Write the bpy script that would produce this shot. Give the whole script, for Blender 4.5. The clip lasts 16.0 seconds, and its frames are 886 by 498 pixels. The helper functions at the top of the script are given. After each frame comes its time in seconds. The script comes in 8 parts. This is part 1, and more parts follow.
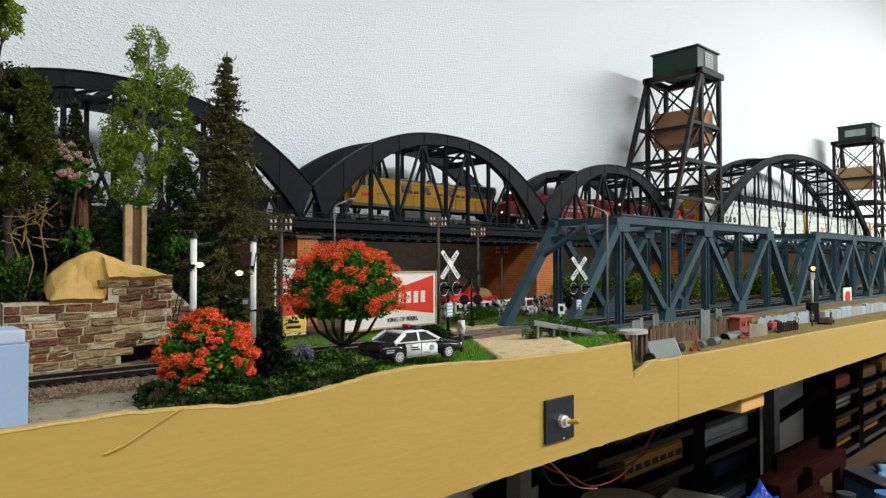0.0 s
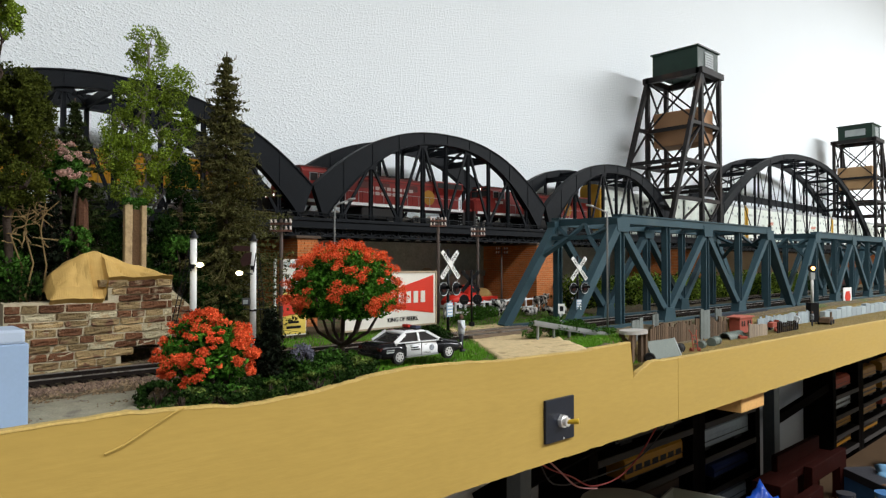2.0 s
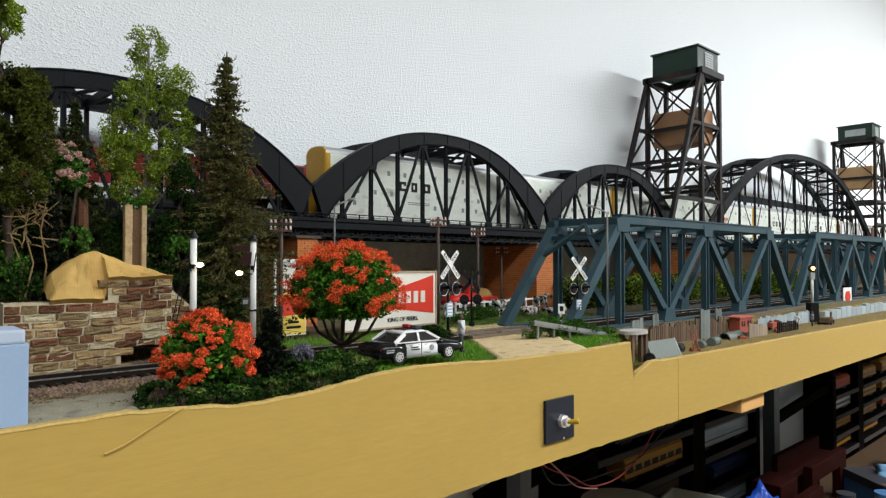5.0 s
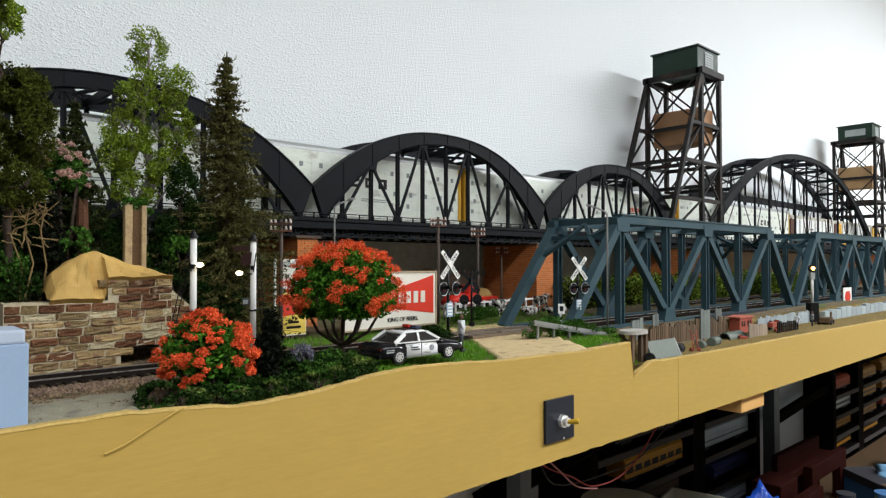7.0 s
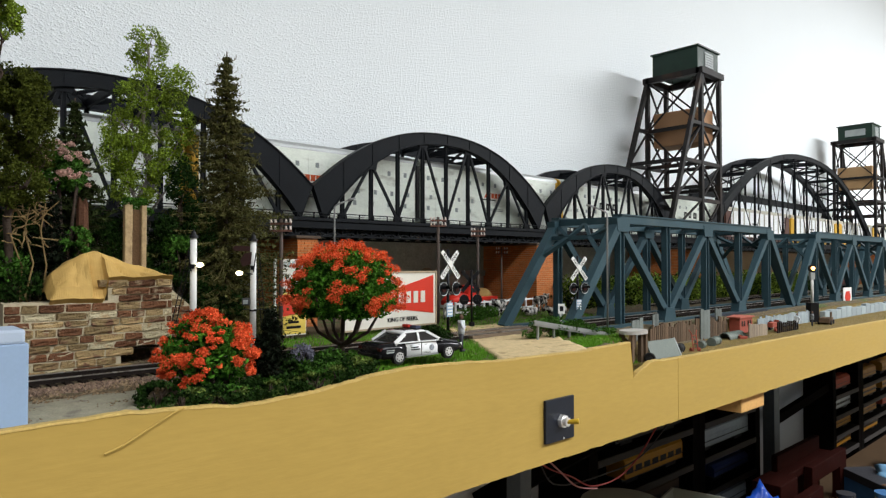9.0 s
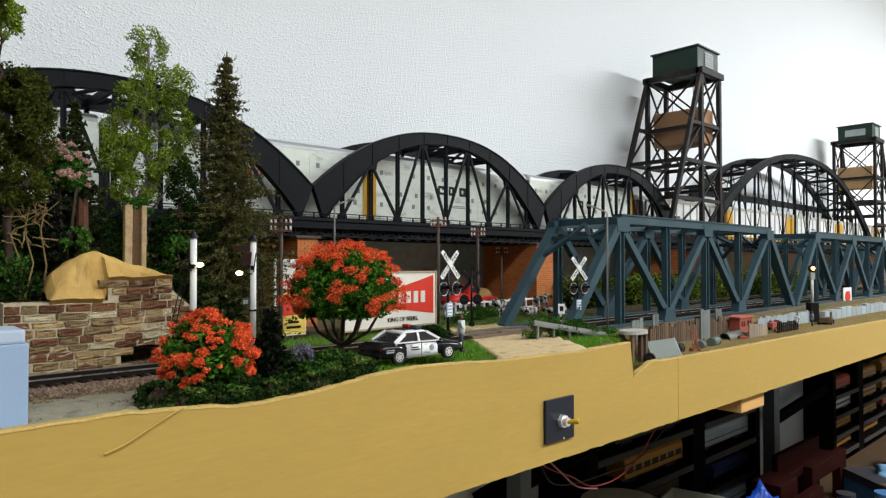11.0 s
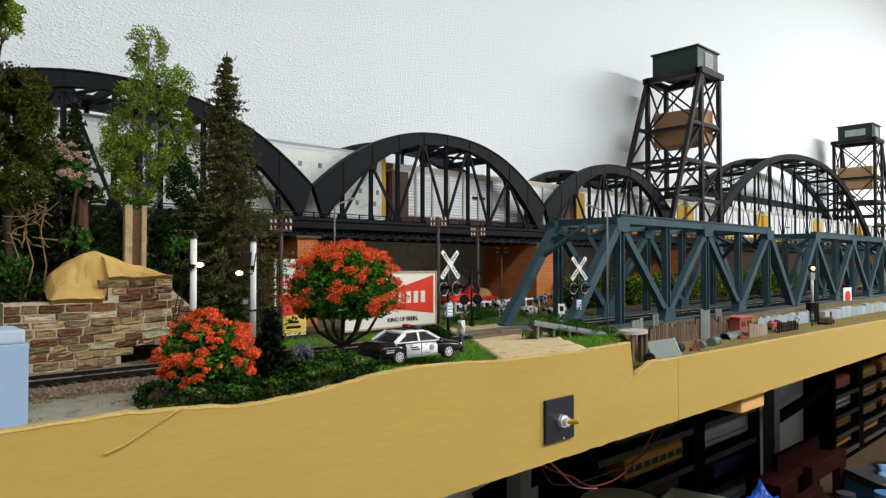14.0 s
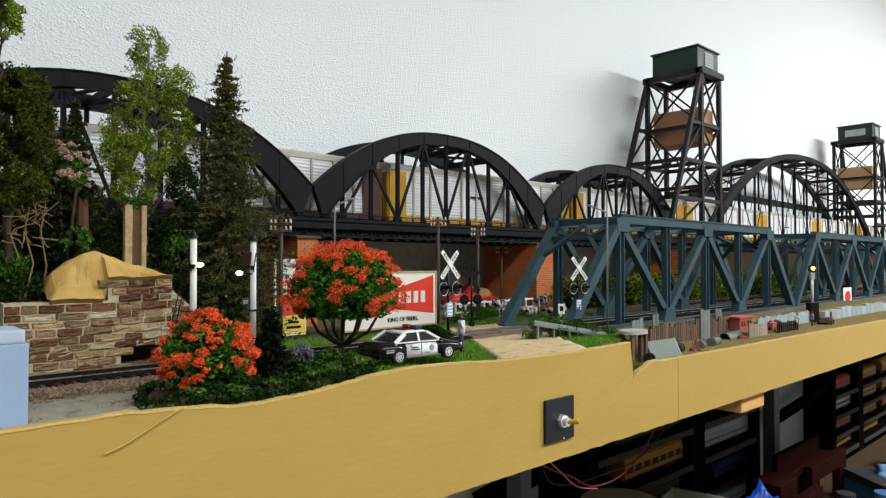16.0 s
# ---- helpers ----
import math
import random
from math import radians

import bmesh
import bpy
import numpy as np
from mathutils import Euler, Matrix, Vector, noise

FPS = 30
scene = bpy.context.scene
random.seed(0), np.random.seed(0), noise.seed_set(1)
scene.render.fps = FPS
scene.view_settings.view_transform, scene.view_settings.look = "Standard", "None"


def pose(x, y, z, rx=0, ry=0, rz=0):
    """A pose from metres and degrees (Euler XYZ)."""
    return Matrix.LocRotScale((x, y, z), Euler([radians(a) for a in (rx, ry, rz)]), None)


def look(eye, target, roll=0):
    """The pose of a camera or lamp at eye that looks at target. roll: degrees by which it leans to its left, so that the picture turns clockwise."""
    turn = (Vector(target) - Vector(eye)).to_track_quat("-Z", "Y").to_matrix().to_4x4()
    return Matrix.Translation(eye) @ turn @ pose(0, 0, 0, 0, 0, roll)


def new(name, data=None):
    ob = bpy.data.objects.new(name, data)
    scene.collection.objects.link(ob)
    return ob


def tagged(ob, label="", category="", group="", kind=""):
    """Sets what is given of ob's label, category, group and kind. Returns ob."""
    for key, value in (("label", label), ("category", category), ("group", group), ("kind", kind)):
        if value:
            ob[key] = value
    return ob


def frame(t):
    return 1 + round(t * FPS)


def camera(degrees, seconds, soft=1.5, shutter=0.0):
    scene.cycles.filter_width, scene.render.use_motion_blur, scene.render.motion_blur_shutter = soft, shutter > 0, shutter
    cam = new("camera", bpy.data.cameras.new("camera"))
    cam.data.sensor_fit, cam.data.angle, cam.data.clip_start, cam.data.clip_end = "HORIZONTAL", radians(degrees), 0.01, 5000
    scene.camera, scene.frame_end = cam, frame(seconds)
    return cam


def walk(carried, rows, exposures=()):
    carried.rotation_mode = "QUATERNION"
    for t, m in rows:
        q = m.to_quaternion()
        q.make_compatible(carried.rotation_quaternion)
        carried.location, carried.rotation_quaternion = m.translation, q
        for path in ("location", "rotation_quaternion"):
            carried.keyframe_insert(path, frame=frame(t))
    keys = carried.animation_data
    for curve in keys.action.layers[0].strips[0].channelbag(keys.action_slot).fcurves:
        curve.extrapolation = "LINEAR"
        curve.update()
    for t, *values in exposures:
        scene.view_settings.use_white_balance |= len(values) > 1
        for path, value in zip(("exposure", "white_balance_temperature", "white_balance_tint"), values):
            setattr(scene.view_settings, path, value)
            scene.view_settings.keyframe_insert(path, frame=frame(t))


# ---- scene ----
# ---- camera: it stands still ----
EYE = (0.0, 0.0, 1.40)
AIM = (0.67598, 0.73649, 1.42065)
cam = camera(68.0, 16.0, soft=1.3)
walk(cam, [(0.0, look(EYE, AIM)), (16.0, look(EYE, AIM))], [(0.0, 0.0), (16.0, 0.0)])

# ---- light ----
world = bpy.data.worlds.new("room_dark")
scene.world = world
world.use_nodes = True
world.node_tree.nodes["Background"].inputs[0].default_value = (0.75, 0.85, 1.0, 1)
world.node_tree.nodes["Background"].inputs[1].default_value = 0.02


def area_lamp(name, x, y, z, sx, sy, power, colour):
    d = bpy.data.lights.new(name, "AREA")
    d.shape, d.size, d.size_y, d.energy, d.color = "RECTANGLE", sx, sy, power, colour
    o = new(name, d)
    o.matrix_world = pose(x, y, z)
    return o


# fluorescent ceiling fittings over the aisle
LAMPS = [(-1.50, -0.85, 1.2, 0.30, 6), (0.55, -0.88, 2.4, 0.30, 45), (3.10, -0.88, 2.4, 0.30, 134)]
for lx, ly, sx, sy, pw in LAMPS:
    area_lamp("ceiling_lamp", lx, ly, 2.535, sx, sy, pw, (0.96, 0.985, 1.0))


# ---- mesh tools ----
class Shape:
    """Collects boxes, bars, tubes and plates into one mesh."""

    def __init__(self):
        self.v, self.f = [], []

    def add(self, vs, fs):
        n = len(self.v)
        self.v += [tuple(p) for p in vs]
        self.f += [tuple(i + n for i in q) for q in fs]
        return self

    def box(self, x0, x1, y0, y1, z0, z1, b=0.0):
        if b <= 0:
            vs = [(x, y, z) for z in (z0, z1) for y in (y0, y1) for x in (x0, x1)]
            return self.add(vs, [(0, 2, 3, 1), (4, 5, 7, 6), (0, 1, 5, 4), (2, 6, 7, 3), (0, 4, 6, 2), (1, 3, 7, 5)])
        bm = bmesh.new()
        bmesh.ops.create_cube(bm, size=1.0)
        for v in bm.verts:
            v.co = Vector(((x0 + x1) / 2 + v.co.x * (x1 - x0), (y0 + y1) / 2 + v.co.y * (y1 - y0), (z0 + z1) / 2 + v.co.z * (z1 - z0)))
        bmesh.ops.bevel(bm, geom=bm.edges[:], offset=b, segments=2, affect="EDGES", profile=0.6)
        bm.verts.index_update()
        self.add([v.co for v in bm.verts], [[v.index for v in f.verts] for f in bm.faces])
        bm.free()
        return self

    def bar(self, p, q, w, h, up=(0, 1, 0)):
        """A bar from p to q, w thick along up and h thick across it."""
        p, q, up = Vector(p), Vector(q), Vector(up)
        d = (q - p).normalized()
        if abs(d.dot(up)) > 0.95:
            up = Vector((1, 0, 0))
        a = (up - d * d.dot(up)).normalized()
        c = d.cross(a)
        vs = [e + a * (w / 2 * i) + c * (h / 2 * j) for e in (p, q) for i, j in ((-1, -1), (1, -1), (1, 1), (-1, 1))]
        return self.add(vs, [(3, 2, 1, 0), (4, 5, 6, 7), (0, 1, 5, 4), (1, 2, 6, 5), (2, 3, 7, 6), (3, 0, 4, 7)])

    def tube(self, pts, r, n=8, r2=None):
        """A round tube along points; r to r2."""
        pts = [Vector(p) for p in pts]
        r2 = r if r2 is None else r2
        vs, fs = [], []
        for k, p in enumerate(pts):
            d = (pts[min(k + 1, len(pts) - 1)] - pts[max(k - 1, 0)]).normalized()
            a = d.orthogonal().normalized() if k == 0 else (a - d * a.dot(d)).normalized()
            c = d.cross(a)
            rr = r + (r2 - r) * k / max(1, len(pts) - 1)
            vs += [p + a * rr * math.cos(2 * math.pi * i / n) + c * rr * math.sin(2 * math.pi * i / n) for i in range(n)]
        for k in range(len(pts) - 1):
            for i in range(n):
                j = (i + 1) % n
                fs.append((k * n + i, k * n + j, k * n + n + j, k * n + n + i))
        fs.append(tuple(range(n))[::-1])
        fs.append(tuple((len(pts) - 1) * n + i for i in range(n)))
        return self.add(vs, fs)

    def plate(self, poly, y0, y1):
        """A plate with the outline poly (x, z) between y0 and y1."""
        n = len(poly)
        vs = [(x, y0, z) for x, z in poly] + [(x, y1, z) for x, z in poly]
        return self.add(vs, [tuple(range(n)), tuple(range(2 * n - 1, n - 1, -1))] + [(i + n, (i + 1) % n + n, (i + 1) % n, i) for i in range(n)])

    def flat(self, poly, z0, z1):
        """A plate with the outline poly (x, y), anticlockwise, between z0 and z1."""
        n = len(poly)
        vs = [(x, y, z0) for x, y in poly] + [(x, y, z1) for x, y in poly]
        return self.add(vs, [tuple(range(n))[::-1], tuple(range(n, 2 * n))] + [(i, (i + 1) % n, (i + 1) % n + n, i + n) for i in range(n)])

    def loft(self, sections):
        """Joins closed sections (equal numbers of points) into a skin with capped ends."""
        n = len(sections[0])
        vs = [p for s in sections for p in s]
        fs = [(k * n + i, k * n + (i + 1) % n, (k + 1) * n + (i + 1) % n, (k + 1) * n + i) for k in range(len(sections) - 1) for i in range(n)]
        fs += [tuple(range(n))[::-1], tuple((len(sections) - 1) * n + i for i in range(n))]
        return self.add(vs, fs)

    def blob(self, x, y, z, rx, ry, rz, n=7, m=5):
        vs = [(x, y, z - rz)]
        for j in range(1, m):
            a = -math.pi / 2 + math.pi * j / m
            vs += [(x + rx * math.cos(a) * math.cos(2 * math.pi * i / n), y + ry * math.cos(a) * math.sin(2 * math.pi * i / n), z + rz * math.sin(a)) for i in range(n)]
        vs.append((x, y, z + rz))
        fs = [(0, 1 + (i + 1) % n, 1 + i) for i in range(n)]
        for j in range(m - 2):
            fs += [(1 + j * n + i, 1 + j * n + (i + 1) % n, 1 + (j + 1) * n + (i + 1) % n, 1 + (j + 1) * n + i) for i in range(n)]
        t = len(vs) - 1
        fs += [(t, 1 + (m - 2) * n + i, 1 + (m - 2) * n + (i + 1) % n) for i in range(n)]
        return self.add(vs, fs)

    def turned(self, m, start=0):
        """Moves all vertices from start on by the matrix m."""
        self.v[start:] = [tuple(m @ Vector(p)) for p in self.v[start:]]
        return self

    def mesh(self, name, material, smooth=False):
        me = bpy.data.meshes.new(name)
        me.from_pydata(self.v, [], self.f)
        bm = bmesh.new()
        bm.from_mesh(me)
        if len(bm.faces) < 20000:
            bmesh.ops.recalc_face_normals(bm, faces=bm.faces[:])
        bm.to_mesh(me)
        bm.free()
        me.materials.append(material)
        if smooth:
            me.polygons.foreach_set("use_smooth", [True] * len(me.polygons))
        return me


def part(name, shape, material, parent=None, label="", smooth=False):
    """One mesh object from a Shape, under its thing."""
    o = new(name, shape.mesh(name, material, smooth))
    o.parent = parent
    if label:
        o["label"] = label
    return o


def thing(name, label, category, group="", kind="", at=(0, 0, 0), rz=0.0):
    o = new(name)
    o.empty_display_size = 0.01
    o.matrix_world = pose(*at, 0, 0, rz)
    return tagged(o, label, category, group, kind)


def solid(name, shape, material, label, category, group="", kind="", smooth=False):
    return tagged(part(name, shape, material, None, "", smooth), label, category, group, kind)


# ---- materials ----
def mat(name, base, rough=0.6, metal=0.0, fine=900.0, coarse=60.0, vary=0.25, bump=0.2, stain=None, stain_at=0.62, obrand=0.0, island=0.0, spec=0.22, wall_space=False, dist=0.0006, stretch=None):
    """Base colour with grain and broader stains, roughness variation and fine relief."""
    m = bpy.data.materials.new(name)
    m.use_nodes = True
    nt = m.node_tree
    N, L = nt.nodes, nt.links
    b = N["Principled BSDF"]
    b.inputs["Metallic"].default_value = metal
    b.inputs["Specular IOR Level"].default_value = spec
    geo = N.new("ShaderNodeNewGeometry")
    tc = N.new("ShaderNodeTexCoord")
    co = geo.outputs["Position"] if wall_space else tc.outputs["Object"]
    if stretch:
        mp = N.new("ShaderNodeMapping")
        mp.inputs["Scale"].default_value = stretch
        L.new(co, mp.inputs["Vector"])
        co = mp.outputs[0]
    n1, n2 = N.new("ShaderNodeTexNoise"), N.new("ShaderNodeTexNoise")
    for n, s, d in ((n1, fine, 3.0), (n2, coarse, 5.0)):
        n.inputs["Scale"].default_value, n.inputs["Detail"].default_value = s, d
        L.new(co, n.inputs["Vector"])
    add = N.new("ShaderNodeMath")
    add.operation = "ADD"
    L.new(n1.outputs["Fac"], add.inputs[0])
    L.new(n2.outputs["Fac"], add.inputs[1])
    last = add.outputs[0]
    if obrand or island:
        oi = N.new("ShaderNodeObjectInfo")
        mu = N.new("ShaderNodeMath")
        mu.operation = "MULTIPLY_ADD"
        L.new(oi.outputs["Random"] if obrand else geo.outputs["Random Per Island"], mu.inputs[0])
        mu.inputs[1].default_value = obrand or island
        L.new(last, mu.inputs[2])
        last = mu.outputs[0]
    hi = 2.0 + (obrand or island)
    mr = N.new("ShaderNodeMapRange")
    L.new(last, mr.inputs[0])
    mr.inputs[1].default_value, mr.inputs[2].default_value = hi * 0.28, hi * 0.72
    ramp = N.new("ShaderNodeValToRGB")
    c = Vector(base)
    ramp.color_ramp.elements[0].color = (*(c * (1 - vary)), 1)
    ramp.color_ramp.elements[1].color = (*[min(0.95, x) for x in c * (1 + vary)], 1)
    L.new(mr.outputs[0], ramp.inputs[0])
    col = ramp.outputs[0]
    if stain:
        n3 = N.new("ShaderNodeTexNoise")
        n3.inputs["Scale"].default_value, n3.inputs["Detail"].default_value = coarse * 0.6, 7.0
        L.new(co, n3.inputs["Vector"])
        r3 = N.new("ShaderNodeMapRange")
        r3.inputs[1].default_value, r3.inputs[2].default_value = stain_at - 0.06, stain_at + 0.06
        L.new(n3.outputs["Fac"], r3.inputs[0])
        mx = N.new("ShaderNodeMixRGB")
        L.new(r3.outputs[0], mx.inputs[0])
        L.new(col, mx.inputs[1])
        mx.inputs[2].default_value = (*stain, 1)
        col = mx.outputs[0]
    L.new(col, b.inputs["Base Color"])
    rr = N.new("ShaderNodeMapRange")
    rr.inputs[3].default_value, rr.inputs[4].default_value = max(0.02, rough - 0.12), min(1.0, rough + 0.12)
    L.new(n2.outputs["Fac"], rr.inputs[0])
    L.new(rr.outputs[0], b.inputs["Roughness"])
    if bump:
        bp = N.new("ShaderNodeBump")
        bp.inputs["Strength"].default_value, bp.inputs["Distance"].default_value = bump, dist
        L.new(add.outputs[0], bp.inputs["Height"])
        L.new(bp.outputs[0], b.inputs["Normal"])
    return m


def glow(name, colour, strength):
    m = bpy.data.materials.new(name)
    m.use_nodes = True
    b = m.node_tree.nodes["Principled BSDF"]
    b.inputs["Base Color"].default_value = (*colour, 1)
    b.inputs["Emission Color"].default_value = (*colour, 1)
    b.inputs["Emission Strength"].default_value = strength
    return m


STUCCO = mat("white_stucco", (0.80, 0.845, 0.875), 0.85, fine=900, coarse=3, vary=0.03, bump=0.0, wall_space=True)


def stucco_relief(m):
    """Sprayed drops: flat-topped flecks with crisp rims over a fine grain."""
    N, L = m.node_tree.nodes, m.node_tree.links
    geo = N.new("ShaderNodeNewGeometry")
    mp = N.new("ShaderNodeMapping")
    mp.inputs["Scale"].default_value = (0.75, 1.0, 1.1)
    L.new(geo.outputs["Position"], mp.inputs["Vector"])
    total = None
    for scale, lo, hi, height in ((360, 0.50, 0.68, 1.0), (760, 0.45, 0.70, 0.5)):
        n = N.new("ShaderNodeTexNoise")
        n.inputs["Scale"].default_value, n.inputs["Detail"].default_value = scale, 1.5
        L.new(mp.outputs[0], n.inputs["Vector"])
        r = N.new("ShaderNodeMapRange")
        r.interpolation_type = "SMOOTHSTEP"
        r.inputs[1].default_value, r.inputs[2].default_value, r.inputs[4].default_value = lo, hi, height
        L.new(n.outputs["Fac"], r.inputs[0])
        if total is None:
            total = r.outputs[0]
        else:
            ad = N.new("ShaderNodeMath")
            ad.operation = "ADD"
            L.new(total, ad.inputs[0])
            L.new(r.outputs[0], ad.inputs[1])
            total = ad.outputs[0]
    bp = N.new("ShaderNodeBump")
    bp.inputs["Strength"].default_value, bp.inputs["Distance"].default_value = 0.55, 0.0009
    L.new(total, bp.inputs["Height"])
    L.new(bp.outputs[0], N["Principled BSDF"].inputs["Normal"])


stucco_relief(STUCCO)
ROOMP = mat("beige_room_paint", (0.46, 0.43, 0.36), 0.9, fine=120, coarse=3, vary=0.05, wall_space=True)
CEIL = mat("ceiling_paint", (0.42, 0.42, 0.40), 0.9, fine=120, coarse=3, vary=0.03, wall_space=True)
FLOOR = mat("brown_carpet", (0.17, 0.13, 0.10), 0.95, fine=400, coarse=6, vary=0.3, bump=0.6, wall_space=True)
FASCIA = mat("tan_fascia_paint", (0.46, 0.31, 0.078), 0.5, fine=420, coarse=60, vary=0.07, bump=0.14, wall_space=True, dist=0.0008, stretch=(0.2, 1, 1))
CUT = mat("bare_fascia_edge", (0.50, 0.35, 0.115), 0.8, fine=700, coarse=60, vary=0.25, bump=0.5, wall_space=True)
BLACK = mat("black_bridge_paint", (0.0085, 0.0100, 0.0125), 0.55, fine=900, coarse=45, vary=0.35, bump=0.1, spec=0.09)
TOWERM = mat("tower_steel", (0.022, 0.020, 0.020), 0.55, spec=0.1, fine=900, coarse=45, vary=0.4, bump=0.1, stain=(0.05, 0.032, 0.024))
BLUE = mat("slate_blue_paint", (0.034, 0.070, 0.088), 0.55, spec=0.15, fine=800, coarse=40, vary=0.22, bump=0.08, stain=(0.050, 0.085, 0.098))
HOUSE_GREEN = mat("dark_green_paint", (0.010, 0.030, 0.020), 0.5, spec=0.25, fine=900, coarse=60, vary=0.3)
HOUSE_GREY = mat("louvre_grey", (0.35, 0.38, 0.38), 0.5, vary=0.15)
CARD = mat("brown_cardboard", (0.36, 0.20, 0.105), 0.75, fine=600, coarse=40, vary=0.12)
PINE = mat("raw_pine", (0.62, 0.35, 0.12), 0.6, fine=300, coarse=40, vary=0.2)
MORTAR = mat("pale_mortar", (0.46, 0.40, 0.28), 0.9, fine=900, coarse=80, vary=0.15, bump=0.3)
GROUND = mat("earth_scenery", (0.13, 0.10, 0.06), 0.95, fine=700, coarse=50, vary=0.45, bump=1.0, stain=(0.07, 0.11, 0.025), wall_space=True, dist=0.002)
STRAW = mat("straw_earth", (0.21, 0.15, 0.05), 0.95, fine=900, coarse=60, vary=0.35, bump=1.0, stain=(0.16, 0.16, 0.06), wall_space=True, dist=0.0015)
DIRT = mat("dirt_road", (0.57, 0.44, 0.245), 0.95, fine=1300, coarse=190, vary=0.24, bump=1.0, stain=(0.36, 0.27, 0.14), wall_space=True)
BALLAST = mat("grey_brown_ballast", (0.19, 0.13, 0.095), 0.95, fine=1500, coarse=120, vary=0.6, bump=1.0, island=1.2, wall_space=True)
CONCRETE = mat("concrete", (0.27, 0.25, 0.185), 0.9, fine=1100, coarse=160, vary=0.32, bump=0.8, stain=(0.17, 0.15, 0.12), wall_space=True)
RAILWEB = mat("dark_rail_web", (0.016, 0.012, 0.010), 0.8, spec=0.08, vary=0.3)
RAIL = mat("rail_steel", (0.36, 0.33, 0.30), 0.30, 0.6, vary=0.3)
TIE = mat("dark_ties", (0.018, 0.013, 0.010), 0.85, vary=0.4, bump=0.4, spec=0.08)
GREYWALL = mat("grey_retaining_wall", (0.43, 0.44, 0.41), 0.9, fine=420, coarse=120, vary=0.3, bump=0.8, wall_space=True, dist=0.001)
# ---- the room ----
WALL_Y, FAS_Y, G = 0.655, 0.250, 1.345
XL, XR = -3.2, 5.4
solid("wall_north", Shape().box(XL, XR, WALL_Y, WALL_Y + 0.12, 0, 2.6), STUCCO, "white stucco-textured plaster wall behind the layout", "wall", kind="structure")
solid("wall_south", Shape().box(XL, XR, -2.72, -2.6, 0, 2.6), ROOMP, "plain beige wall behind the aisle", "wall", kind="structure")
solid("wall_west", Shape().box(XL - 0.12, XL, -2.72, WALL_Y + 0.12, 0, 2.6), ROOMP, "plain beige end wall of the room", "wall", kind="structure")
solid("wall_east", Shape().box(XR, XR + 0.12, -2.72, WALL_Y + 0.12, 0, 2.6), ROOMP, "plain beige far end wall of the room", "wall", kind="structure")
solid("ceiling", Shape().box(XL - 0.12, XR + 0.12, -2.72, WALL_Y + 0.12, 2.6, 2.7), CEIL, "flat grey-white painted ceiling", "ceiling", kind="structure")
solid("floor", Shape().box(XL - 0.12, XR + 0.12, -2.72, WALL_Y + 0.12, -0.1, 0.0), FLOOR, "brown carpeted floor", "floor", kind="structure")
FIT = mat("white_enamel", (0.8, 0.8, 0.8), 0.4, vary=0.03, bump=0)
for lx, ly, sx, sy, pw in LAMPS:
    f = thing("ceiling_light", "white fluorescent ceiling fitting over the aisle", "ceiling light", "ceiling lights")
    part("housing", Shape().box(lx - sx / 2 - 0.03, lx + sx / 2 + 0.03, ly - sy / 2 - 0.03, ly + sy / 2 + 0.03, 2.545, 2.6, 0.006), FIT, f)

# ---- layout base: fascia board, ground, road ----
TOP = [(-0.6, 1.346), (0.038, 1.346), (0.077, 1.3465), (0.082, 1.3455), (0.097, 1.3450), (0.1185, 1.3428), (0.130, 1.3425), (0.154, 1.3434), (0.165, 1.3450),
       (0.1756, 1.3461), (0.184, 1.3472), (0.207, 1.3482), (0.234, 1.3476), (0.273, 1.3451), (0.320, 1.3441), (0.359, 1.3432), (0.362, 1.3440), (0.407, 1.3445), (0.411, 1.3195), (0.420, 1.3235),
       (0.433, 1.3280), (0.446, 1.3285), (0.452, 1.3272), (0.474, 1.3272), (0.573, 1.3262), (0.784, 1.3250), (1.042, 1.3225), (2.6, 1.3225)]


def wobble(x, a=0.0005):
    return a * (noise.noise((x * 90, 3.1, 0)) + 0.6 * noise.noise((x * 260, 1.7, 4)))


def fascia_top(x):
    for (a, za), (b, zb) in zip(TOP, TOP[1:]):
        if a <= x <= b:
            return za + (zb - za) * (x - a) / (b - a) + wobble(x)
    return 1.3225


